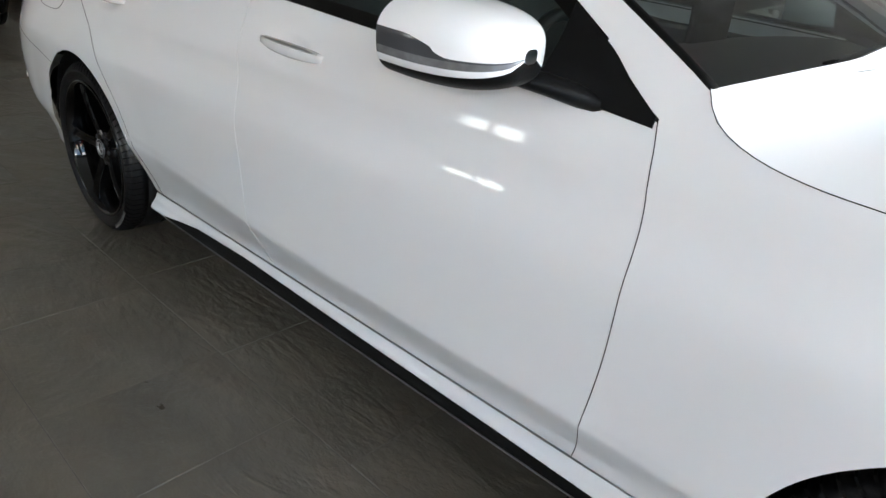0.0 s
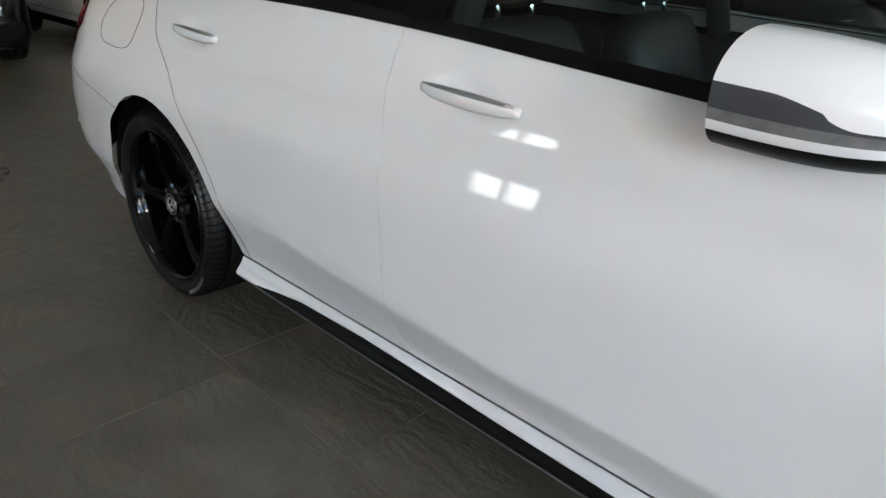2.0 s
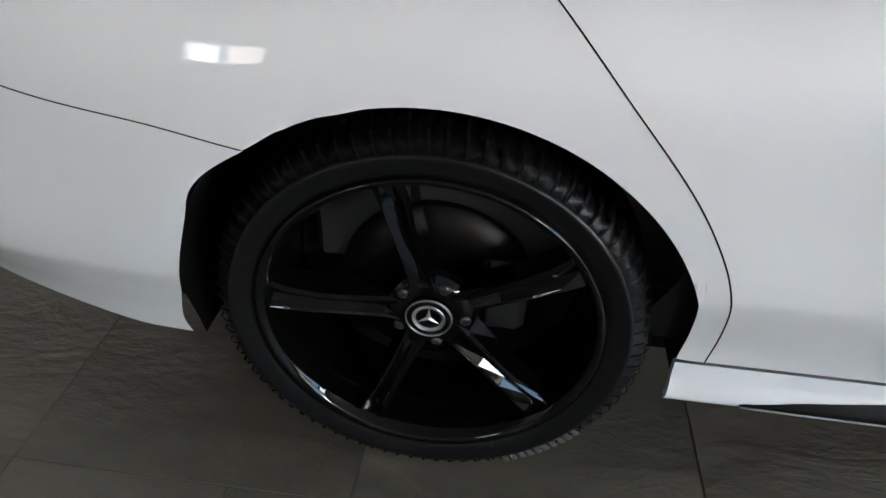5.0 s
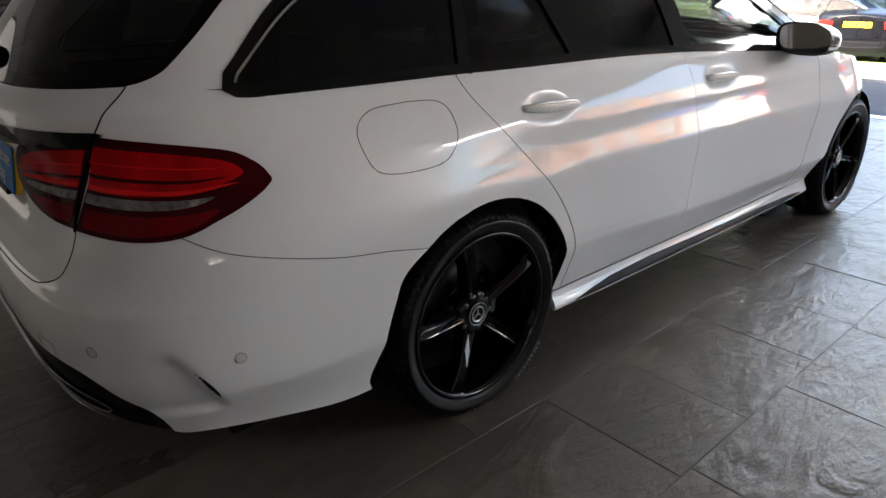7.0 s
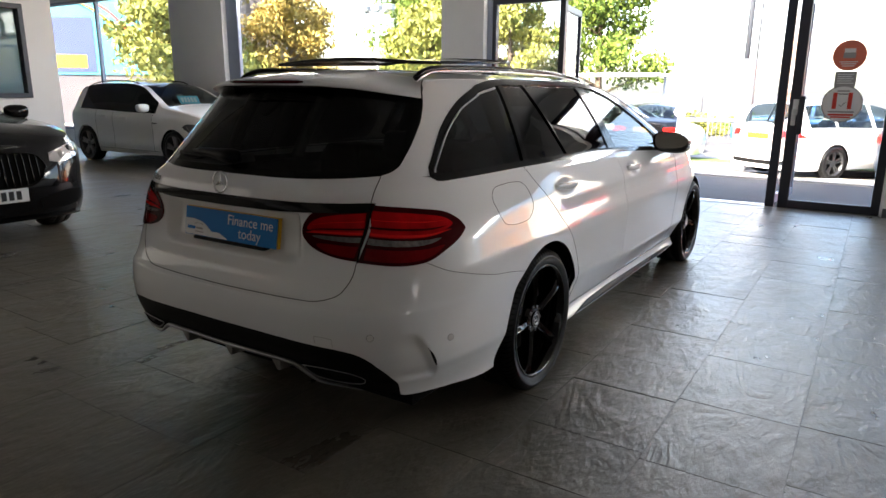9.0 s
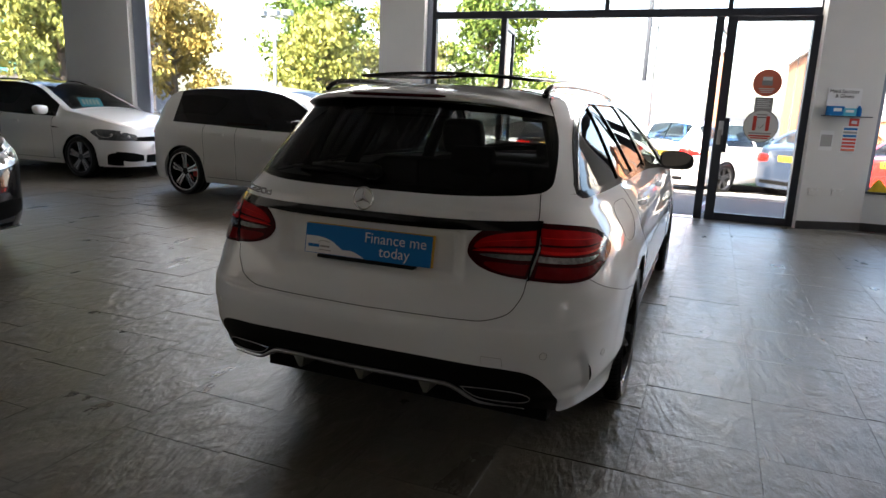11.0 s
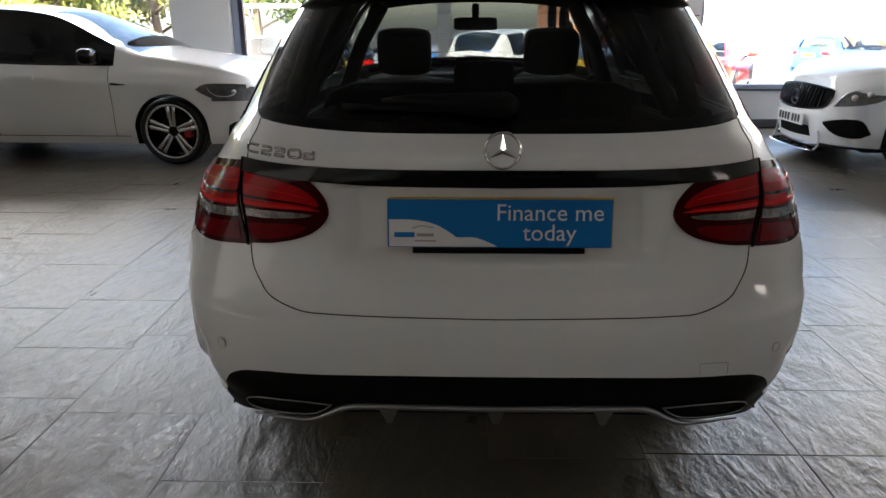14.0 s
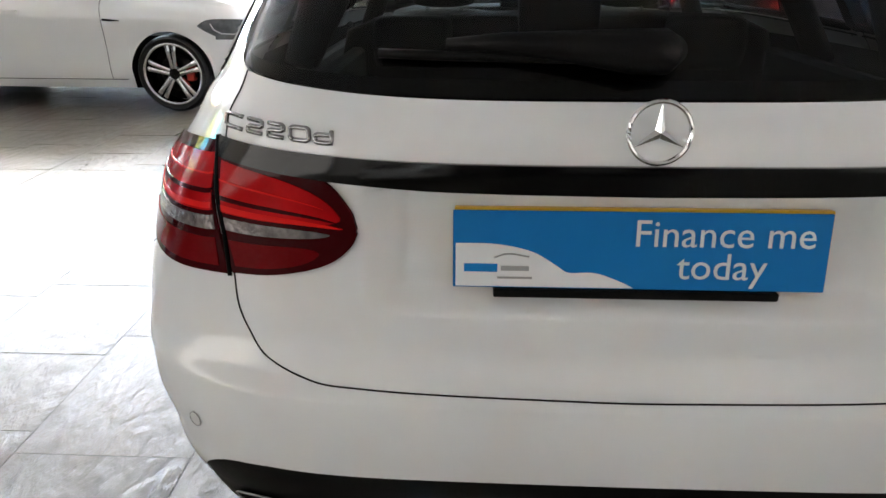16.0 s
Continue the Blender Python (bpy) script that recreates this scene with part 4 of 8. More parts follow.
for s in (-1, 1):
    p = body(wy(-0.753, 0.482), 0.482)
    n = Vector((s * 0.93, -0.37, 0)).normalized()
    m = Matrix.Translation(Vector((s * p[0], p[1], p[2])) + n * 0.0) @ n.to_track_quat("Z", "Y").to_matrix().to_4x4()
    d = disc("parking_sensor", 0.0125, m, M_PAINT_W, hero, t=0.005, seg=24)
    tube("sensor_ring", [tuple(m @ Vector((0.0128 * math.cos(a), 0.0128 * math.sin(a), 0.002))) for a in np.linspace(0, math.tau, 24, endpoint=False)], 0.001, M_GREY, d, seg=6, closed=True)

# dark bead along the scoop edge, standing in for the slot's shade
for s in (1, -1):
    slot = spline([(-0.880, 0.508), (-0.862, 0.488), (-0.832, 0.444), (-0.800, 0.390), (-0.778, 0.352)], 24)
    pts = [body(wy(y, z), z) for y, z in slot]
    tube("slot_shade", [(s * (p[0] - 0.006), p[1], p[2]) for p in pts], [0.001 + 0.0060 * math.sin(math.pi * (i / 23) ** 1.3) for i in range(24)], M_DARK, hero, seg=8, label="dark strip for the shaded bumper corner slot")

# tailgate: painted lower half with the number plate dish
gate_side = chain(W([("x", 0.48, 0.628), ("x", 0.553, 0.654), ("x", 0.582, 0.690), ("x", 0.600, 0.730), ("x", 0.605, 0.775)]), W(GATE))
gate_top = W([("x", 0.598, 1.059), ("x", 0.50, 1.052), ("x", 0.3, 1.046), ("x", 0, 1.045)])
gate = coons(chain(W([("x", 0.48, 0.628), ("x", 0.25, 0.620), ("x", 0.0, 0.617)])), spline(gate_top, 60), gate_side, W([("x", 0.0, 0.617), ("x", 0.0, 1.045)]), 90, 70)


def gate_skin(w, z):
    p = body(w, z)
    dish = (0.032 + 0.020 * smoothstep(0.75, 0.90, z)) * smoothstep(0.40, 0.33, np.abs(p[..., 0])) * smoothstep(0.735, 0.775, z) * smoothstep(0.932, 0.922, z)
    p[..., 1] += dish
    return p


tailgate = skin("tailgate", [gate], M_PAINT, hero, whole=True, gap=0.0, fn=gate_skin, flange=0.0)[0]


def joint(name, pts, r, parent, out=0.0, sides=(1, -1)):
    """A dark shut line along (w, z) points of the skin."""
    for s in sides:
        q = [body(*p) for p in pts]
        tube(name, [(s * p[0] * (1 + out / 0.9), p[1] - (out if p[1] < -0.8 else 0), p[2]) for p in q], r, M_DARK, parent, seg=6, label="dark shut line")


low_edge = spline(W([("x", 0.0, 0.618), ("x", 0.25, 0.621), ("x", 0.40, 0.624), ("x", 0.48, 0.629), ("x", 0.553, 0.655), ("x", 0.582, 0.690), ("x", 0.600, 0.730), ("x", 0.605, 0.775)]), 70)
joint("tailgate_joint", [tuple(q) for q in low_edge], 0.0015, hero)
joint("tailgate_joint", [tuple(q) for q in spline(W(GATE[2:]), 16)], 0.0018, hero)
joint("bumper_joint", [tuple(q) for q in spline(W([(-0.236, 0.622), (-0.35, 0.645), (-0.49, 0.665), (-0.66, 0.705), (-0.76, 0.735), (-0.83, 0.775)]), 40)], 0.0010, hero)
joint("lamp_joint", [tuple(q) for q in spline(W([("x", 0.607, 0.772), ("x", 0.617, 0.86), ("x", 0.626, 0.973)]), 16)], 0.0036, hero, out=0.0055)
strip = coons(W([("x", 0.62, 0.943), ("x", 0.3, 0.935), ("x", 0, 0.933)]), W([("x", 0.62, 0.972), ("x", 0.3, 0.972), ("x", 0, 0.972)]), np.array(W([("x", 0.62, 0.943), ("x", 0.62, 0.972)])), np.array(W([("x", 0, 0.933), ("x", 0, 0.972)])), 60, 6)
skin("tailgate_strip", [strip], M_GLOSSBK, tailgate, whole=True, gap=0, offset=0.009, flange=0.012, label="gloss black trim strip")
CANT = [(-0.50, 1.398), (-0.15, 1.408), (0.3, 1.412), (0.9, 1.412), (1.25, 1.398), (1.6, 1.32), (1.95, 1.18), (2.30, 1.010)]
cz = curve1([p[0] for p in CANT], [p[1] for p in CANT])


def roof_row(y):
    """One crosswise row of the roof skin."""
    ze = float(cz(y))
    xe = float(body(y, ze)[0]) - 0.002
    t = np.linspace(-1, 1, 41)
    return np.stack([xe * t, np.full(41, y), ze + (0.040 + 0.006 * math.sin(math.pi * (y + 0.62) / 1.92)) * (1 - np.abs(t) ** 2.4)], -1)


# rear glass and roof spoiler
RG_B = [body(*p) for p in spline(W([("x", 0.6235, 1.088), ("x", 0.619, 1.077), ("x", 0.610, 1.068), ("x", 0.596, 1.0615), ("x", 0.55, 1.057), ("x", 0.42, 1.050), ("x", 0.2, 1.048), ("x", 0, 1.048)]), 60)]
RG_S = [body(*p) for p in spline(W([("x", 0.6235, 1.088), ("x", 0.618, 1.14), ("x", 0.596, 1.23), (-0.536, 1.28), (-0.498, 1.328)]), 30)]
RG_T = spline([RG_S[-1], (0.50, -0.580, 1.342), (0.42, -0.655, 1.356), (0.3, -0.705, 1.366), (0.15, -0.733, 1.371), (0, -0.74, 1.372)], 30)
RG_M = spline([RG_B[-1], (0, -0.92, 1.15), (0, -0.84, 1.25), (0, -0.74, 1.372)], 30)
g = coons(RG_B, RG_T, RG_S, RG_M, 60, 40)
both = np.concatenate([g, (g * np.array((-1, 1, 1)))[:, ::-1][:, 1:]], 1)
v, f = grid_mesh([both], 0.006, lambda c: (0, -1, 0.4))
mesh_ob("rear_window", v, f, M_REARGLASS, tailgate, "dark tinted rear window")
inner = both + np.array((0, 0.012, -0.006))
nv_, nu_ = inner.shape[:2]
v, f = [], []
ring_o = [inner[0, i] for i in range(nu_)] + [inner[j, -1] for j in range(1, nv_)] + [inner[-1, i] for i in range(nu_ - 2, -1, -1)] + [inner[j, 0] for j in range(nv_ - 2, 0, -1)]
a, b = 3, 5
ring_i = [inner[a, min(max(i, b), nu_ - 1 - b)] for i in range(nu_)] + [inner[min(max(j, a), nv_ - 1 - a), -1 - b] for j in range(1, nv_)] + [inner[-1 - a, min(max(i, b), nu_ - 1 - b)] for i in range(nu_ - 2, -1, -1)] + [inner[min(max(j, a), nv_ - 1 - a), b] for j in range(nv_ - 2, 0, -1)]
v = ring_o + ring_i
k = len(ring_o)
mesh_ob("window_border", v, [(i, (i + 1) % k, k + (i + 1) % k, k + i) for i in range(k)], M_GLOSSBK, tailgate, "black printed window border")
# roof spoiler: from the roof's rear edge out to the lip, its ends turned down to the glass corners
SP_L = spline([(0, -0.795, 1.375), (0.2, -0.788, 1.374), (0.36, -0.745, 1.366), (0.46, -0.675, 1.352), (0.52, -0.585, 1.338), tuple(RG_S[-1])], 40)
SP_F = roof_row(-0.45)[20:]
SP_S = spline([RG_S[-1], body(*W([(-0.484, 1.348)])[0]), body(*W([(-0.46, 1.376)])[0]), SP_F[-1]], 24)
SP_C = spline([SP_L[0], (0, -0.802, 1.385), (0, -0.802, 1.394), (0, -0.792, 1.403), (0, -0.70, 1.420), tuple(SP_F[0])], 40)
sg = coons(SP_L, SP_F, SP_C, SP_S, 60, 40)
under = np.stack([SP_L + (RG_T[::-1][np.linspace(0, len(RG_T) - 1, 40).astype(int)] - SP_L) * k for k in (1.0, 0.5, 0.0)])
under = np.stack([resample(r, 60) for r in under])
sg = np.concatenate([under[:-1], sg], 0)
both = np.concatenate([(sg * np.array((-1, 1, 1)))[:, ::-1][:, :-1], sg], 1)
v, f = grid_mesh([both], 0, lambda c: (0, -1, 0.6))
mesh_ob("roof_spoiler", v, f, M_PAINT, tailgate)
for s in (1, -1):
    tube("spoiler_joint", [tuple(np.array(p) * np.array((s, 1, 1))) for p in SP_S], 0.0022, M_DARK, hero, seg=6, label="dark shut line")
tube("brake_light", [(x, -0.804 + 0.012 * (x / 0.2) ** 2, 1.387) for x in np.linspace(-0.205, 0.205, 15)], [0.003] + [0.0065] * 13 + [0.003], M_REDLENS, tailgate, seg=8, label="slim dark red high brake light")
box("spoiler_underside", -0.29, 0.29, -0.762, -0.70, 1.366, 1.378, M_SATINBK, tailgate, bevel=0.004)
# rear wiper lying along the foot of the glass
def glass_point(x, z, out):
    """A point a little outside the rear glass."""
    d = (g[..., 0] - abs(x)) ** 2 + (g[..., 2] - z) ** 2
    p = g.reshape(-1, 3)[int(np.argmin(d))]
    return (x, float(p[1]) - out, z)


wiper = new("rear_wiper")
wiper.parent = tailgate
tube("wiper_arm", [glass_point(x, z, o) for x, z, o in ((0.030, 1.108, 0.012), (0.012, 1.107, 0.026), (-0.03, 1.108, 0.030), (-0.12, 1.113, 0.026), (-0.20, 1.116, 0.022), (-0.275, 1.113, 0.016))], [0.018, 0.030, 0.029, 0.020, 0.014, 0.008], M_SATINBK, wiper, seg=12, label="black rear wiper arm")
tube("wiper_blade", [glass_point(x, 1.100 - 0.012 * (x + 0.37), 0.010) for x in np.linspace(-0.37, -0.03, 8)], 0.007, M_SATINBK, wiper, seg=8, label="black wiper blade")


# tail lamps
LAMP_OUT_T = W([("x", 0.629, 0.974), (-0.90, 0.967), (-0.80, 0.951), (-0.69, 0.931), (-0.650, 0.910), (-0.630, 0.891), (-0.620, 0.869)])
LAMP_OUT_B = W([("x", 0.609, 0.772), (-0.90, 0.760), (-0.815, 0.768), (-0.734, 0.801), (-0.683, 0.824), (-0.640, 0.848), (-0.620, 0.865)])
lo = coons(spline(LAMP_OUT_B, 40), spline(LAMP_OUT_T, 40), np.array(W([("x", 0.609, 0.772), ("x", 0.629, 0.974)])), np.array(W([(-0.620, 0.865), (-0.620, 0.869)])), 40, 24)
LAMP_IN_T = W([("x", 0.624, 0.973), ("x", 0.52, 0.962), ("x", 0.445, 0.940), ("x", 0.408, 0.900), ("x", 0.399, 0.870)])
LAMP_IN_B = W([("x", 0.605, 0.775), ("x", 0.54, 0.782), ("x", 0.478, 0.797), ("x", 0.436, 0.816), ("x", 0.408, 0.842), ("x", 0.399, 0.862)])
li = coons(spline(LAMP_IN_B, 30), spline(LAMP_IN_T, 30), np.array(W([("x", 0.605, 0.775), ("x", 0.624, 0.973)])), np.array(W([("x", 0.399, 0.862), ("x", 0.399, 0.870)])), 30, 24)


def sub_grid(g, u0, u1, v0, v1, skew=0.0, n=24, k=8):
    """A band of a grid between fractions of its width and height, its upper and lower edge tilted by skew."""
    nv, nu = g.shape[:2]
    out = np.zeros((k, n, 2))
    for j in range(k):
        for i in range(n):
            u = u0 + (u1 - u0) * i / (n - 1)
            s = i / (n - 1)
            v = (v0 + v1) / 2 + (v1 - v0) * (j / (k - 1) - 0.5) * max(1 - s ** 5, 0.02) ** 0.5 + skew * (u - u0)
            a, b = min(max(u, 0), 1) * (nu - 1), min(max(v, 0), 1) * (nv - 1)
            i0, j0 = min(int(a), nu - 2), min(int(b), nv - 2)
            fa, fb = a - i0, b - j0
            out[j, i] = (1 - fa) * (1 - fb) * g[j0, i0] + fa * (1 - fb) * g[j0, i0 + 1] + (1 - fa) * fb * g[j0 + 1, i0] + fa * fb * g[j0 + 1, i0 + 1]
    return out


for nm, g, bands in (("tail_lamp", lo, ((0.03, 0.80, 0.47, 0.90, M_REDMID), (0.05, 0.72, 0.60, 0.635, M_REDLENS), (0.05, 0.70, 0.74, 0.755, M_REDBAR), (0.04, 0.78, 0.485, 0.53, M_REDBAR), (0.03, 0.66, 0.33, 0.435, M_SMOKELENS), (0.04, 0.70, 0.06, 0.27, M_REDDULL))),
                     ("tailgate_lamp", li, ((0.05, 0.82, 0.46, 0.84, M_REDMID), (0.05, 0.80, 0.55, 0.585, M_REDLENS), (0.05, 0.70, 0.69, 0.705, M_REDBAR), (0.05, 0.84, 0.47, 0.515, M_REDBAR), (0.05, 0.74, 0.33, 0.425, M_SMOKELENS), (0.05, 0.66, 0.06, 0.26, M_REDDULL)))):
    lamps = skin(nm, [g], M_REDLENS, hero, "dark red tail lamp lens", offset=0.006, gap=0.0012, flange=0.008)
    for s, lamp in zip((1, -1), lamps):
        for u0, u1, v0, v1, mt in bands:
            b = shrink(sub_grid(g, u0, u1, v0, v1), 0)
            p = body(b[..., 0], b[..., 1])
            n = np.cross(np.gradient(p, axis=1), np.gradient(p, axis=0))
            n /= np.maximum(np.linalg.norm(n, axis=-1, keepdims=True), 1e-9)
            if n.reshape(-1, 3).mean(0) @ np.array((0.5, -1, 0)) < 0:
                n = -n
            p = (p + (0.0088 if mt in (M_REDBAR, M_REDLENS) else 0.0075) * n) * np.array((s, 1, 1))
            v, f = grid_mesh([p], 0.003, lambda c: (c[0], -1, 0))
            mesh_ob("reversing_lens" if mt is M_SMOKELENS else "light_bar", v, f, mt, lamp, "smoked reversing lens" if mt is M_SMOKELENS else "red light guide")

# number plate cover
pl = thing("plate_card", "blue finance advert card over the yellow rear number plate", "plate card", m=pose(0, -1.024, 0.785) @ pose(0, 0, 0, -9))
box("number_plate", -0.262, 0.266, 0.006, 0.020, -0.002, 0.1145, M_PLATE_Y, pl, bevel=0.001, label="yellow number plate edge")
box("card", -0.264, 0.2625, 0.0, 0.0035, -0.002, 0.1115, M_BLUE, pl, bevel=0.001, label="glossy blue printed card")
cloud = spline([(-0.26, 0.064), (-0.20, 0.063), (-0.15, 0.052), (-0.115, 0.032), (-0.098, 0.022), (-0.06, 0.022), (-0.02, 0.008), (-0.005, 0.0)], 40)
bm = bmesh.new()
bm.faces.new([bm.verts.new((x, -0.0012, z)) for x, z in [(-0.26, 0.0)] + [tuple(q) for q in cloud]])
part("printed_cloud", bm, M_WHITE, pl, "white printed cloud shape")
text_mesh("lettering", "Finance me", 0.0555, pose(0.1165, -0.0014, 0.079, 90), M_WHITE, pl, extrude=0.0004)
text_mesh("lettering", "today", 0.0555, pose(0.1165, -0.0014, 0.032, 90), M_WHITE, pl, extrude=0.0004)
for a, b, c, d, mt in ((-0.248, -0.20, 0.022, 0.034, M_BLUE), (-0.195, -0.155, 0.024, 0.031, M_GREY), (-0.20, -0.15, 0.012, 0.015, M_GREY)):
    box("logo_bar", a, b, -0.0022, -0.0014, c, d, mt, pl)
tube("logo_swoosh", spline([(-0.205, -0.002, 0.043), (-0.185, -0.002, 0.049), (-0.155, -0.002, 0.045)], 12), 0.0012, M_GREY, pl, seg=6)
box("plate_bracket", -0.205, 0.20, -1.030, -0.996, 0.769, 0.782, M_SATINBK, tailgate, bevel=0.002)


def emblem(parent, m, r, mat=M_CHROME, t=0.10):
    """A plain round badge: a ring with three tapered spokes."""
    bm = bmesh.new()
    add_tube(bm, [tuple(m @ Vector((r * math.cos(a), r * math.sin(a), 0))) for a in np.linspace(0, math.tau, 40, endpoint=False)], r * t, 8, closed=True)
    for k in range(3):
        a = radians(90 + 120 * k)
        d, s = Vector((math.cos(a), math.sin(a), 0)), Vector((-math.sin(a), math.cos(a), 0))
        vs = [m @ (d * r * 0.97), m @ (s * r * 0.16 + d * r * 0.1), m @ Vector((0, 0, r * 0.12)), m @ (-s * r * 0.16 + d * r * 0.1)]
        q = [bm.verts.new(p) for p in vs]
        bm.faces.new((q[0], q[1], q[2]))
        bm.faces.new((q[0], q[2], q[3]))
    bmesh.ops.recalc_face_normals(bm, faces=bm.faces[:])
    return part("badge", bm, mat, parent, "round chrome badge")


emblem(tailgate, pose(0, -1.043, 1.016, 90 - 6), 0.0395, t=0.085)
STROKES = {"C": [(1, 1), (0.15, 1), (0, 0.85), (0, 0.15), (0.15, 0), (1, 0)],
           "2": [(0, 1), (0.85, 1), (1, 0.86), (1, 0.62), (0.85, 0.52), (0.15, 0.48), (0, 0.38), (0, 0), (1, 0)],
           "0": [(0.15, 0), (0.85, 0), (1, 0.15), (1, 0.85), (0.85, 1), (0.15, 1), (0, 0.85), (0, 0.15), (0.15, 0)],
           "d": [(1, 1), (1, 0), (0.15, 0), (0, 0.14), (0, 0.5), (0.15, 0.64), (1, 0.64)]}
for ch, x0, x1 in (("C", -0.617, -0.581), ("2", -0.570, -0.543), ("2", -0.532, -0.506), ("0", -0.495, -0.465), ("d", -0.456, -0.431)):
    path = []
    for (u0, v0), (u1, v1) in zip(STROKES[ch], STROKES[ch][1:]):
        path += [(u0 + (u1 - u0) * k / 4, v0 + (v1 - v0) * k / 4) for k in range(4)]
    path.append(STROKES[ch][-1])
    pts = []
    for u, v_ in path:
        x, z = x0 + (x1 - x0) * u, 0.9885 + 0.0165 * v_
        p = body(wx(-x, z), z)
        pts.append((-p[0], p[1] - 0.001, z))
    tube("letter", pts, 0.0036, M_LETTER, tailgate, seg=6, label="chrome model letter")

# sill
def sill_skin(w, z):
    x = curve1([0.15, 0.185, 0.197, 0.207, 0.222, 0.238, 0.25, 0.266], [0.775, 0.825, 0.838, 0.843, 0.837, 0.826, 0.821, 0.8155])(z)
    return np.stack([x, np.asarray(w, float), np.asarray(z, float)], -1)


sl = coons([(0.385, 0.196), (0.46, 0.192), (0.6, 0.190), (2.3, 0.190), (2.44, 0.194), (2.508, 0.205)], [(0.394, 0.262), (2.517, 0.262)], [(0.385, 0.196), (0.394, 0.262)], [(2.508, 0.205), (2.517, 0.262)], 90, 18)
skin("sill", [sl], M_PAINT, hero, fn=sill_skin, gap=0.0015)
bl = coons([(0.505, 0.2065), (0.70, 0.201), (1.0, 0.200), (2.0, 0.199), (2.30, 0.202), (2.42, 0.214)], [(0.505, 0.2085), (0.60, 0.222), (0.72, 0.233), (1.0, 0.238), (1.5, 0.232), (2.0, 0.228), (2.3, 0.224), (2.42, 0.216)], [(0.505, 0.2065), (0.505, 0.2085)], [(2.42, 0.214), (2.42, 0.216)], 90, 10)
skin("sill_blade", [bl], M_SATINBK, hero, fn=lambda w, z: sill_skin(w, z) + np.array((0.003, 0, 0)), gap=0, label="black side skirt blade")
for s in (1, -1):
    tube("blade_edge", [tuple((sill_skin(np.array(a), np.array(b_)) + np.array((0.004, 0, -0.001))) * np.array((s, 1, 1))) for a, b_ in bl[0]], 0.0022, M_SILVERDK, hero, seg=6, label="thin grey edge of the side skirt")

# front wing
WING_TOP = [(2.247, 0.955), (2.264, 0.990), (2.30, 1.010), (2.33, 0.972), (2.39, 0.943), (2.48, 0.925), (2.65, 0.910), (3.0, 0.862), (3.30, 0.80), (3.45, 0.74)]
FRONT_ARCH = [(FRONT_AXLE + r * math.cos(radians(a)), 0.322 + r * math.sin(radians(a))) for a, r in zip(np.linspace(190, 35, 48), np.interp(np.linspace(190, 35, 48), [35, 100, 130, 165, 190], [0.372, 0.370, 0.358, 0.349, 0.360]))]
seam_l, seam_r = 24, 25
F_LINE = spline(F_GAP, 60)
wing_low = coons([(2.206, 0.265), FRONT_ARCH[0]], [tuple(F_LINE[seam_l]), FRONT_ARCH[seam_r]], F_LINE[:seam_l + 1], FRONT_ARCH[:seam_r + 1], 60, 50)
wing_up = coons(chain([tuple(F_LINE[seam_l]), FRONT_ARCH[seam_r]], FRONT_ARCH[seam_r:], [FRONT_ARCH[-1], (3.3, 0.60), (3.45, 0.70)]), chain(WING_TOP[:3], WING_TOP[2:]), F_LINE[seam_l:], np.array([(3.45, 0.70), (3.45, 0.74)]), 110, 40)
skin("front_wing", [wing_low, wing_up], M_PAINT, hero, gap=0)
fb = coons([(3.25, 0.20), (3.37, 0.18), (3.5, 0.18), (3.585, 0.2)], [FRONT_ARCH[-1], (3.3, 0.60), (3.45, 0.70), (3.56, 0.66)],
           [(3.25, 0.20), (3.250, 0.33), (FRONT_AXLE + 0.372 * math.cos(radians(18)), 0.322 + 0.372 * math.sin(radians(18))), FRONT_ARCH[-1]], [(3.585, 0.2), (3.60, 0.4), (3.56, 0.66)], 40, 30)
skin("front_bumper", [fb], M_PAINT, hero)
v = [(x, y, z) for z in (0.2, 0.42, 0.64, 0.75) for x in np.linspace(-0.45, 0.45, 9) for y in [float(front_y(z)) - 0.3 * (abs(x) / 0.85) ** 2.6 + 0.0]]
mesh_ob("nose", v, [(j * 9 + i, j * 9 + i + 1, (j + 1) * 9 + i + 1, (j + 1) * 9 + i) for j in range(3) for i in range(8)], M_SATINBK, hero)
hl = coons([(3.30, 0.62), (3.42, 0.60), (3.52, 0.60)], [(3.22, 0.76), (3.36, 0.755), (3.50, 0.70)], [(3.30, 0.62), (3.22, 0.76)], [(3.52, 0.60), (3.50, 0.70)], 16, 8)
skin("headlamp", [hl], M_CLEARLENS, hero, offset=0.005, gap=0, label="clear headlamp lens")

# bonnet
BE = [body(*p) for p in spline(WING_TOP[2:], 40)]
bon = []
for j, e in enumerate(BE):
    t = np.linspace(0, 1, 24)
    x = e[0] * (1 - t)
    z = e[2] + (0.060 - 0.005 * j / 39) * (1 - (1 - t) ** 2.2) + 0.012 * np.exp(-((x - 0.42) / 0.05) ** 2) * (1 - 0.4 * j / 39)
    y = e[1] + (0.10 if j > 30 else 0.10 * j / 30) * (1 - (1 - t) ** 2) + 0.17 * (1 - j / 39) ** 4 * (1 - (1 - t) ** 2)
    bon.append(np.stack([x, y, z], -1))
bon = np.array(bon)
bon[:, 0] += np.array((-0.003, 0, 0))
both = np.concatenate([bon, (bon * np.array((-1, 1, 1)))[:, ::-1][:, 1:]], 1)
v, f = grid_mesh([both], 0.012, lambda c: (0, 0, 1))
mesh_ob("bonnet", v, f, M_PAINT, hero)
joint("bonnet_joint", [tuple(q) for q in spline(WING_TOP[2:], 50)], 0.0008, hero)

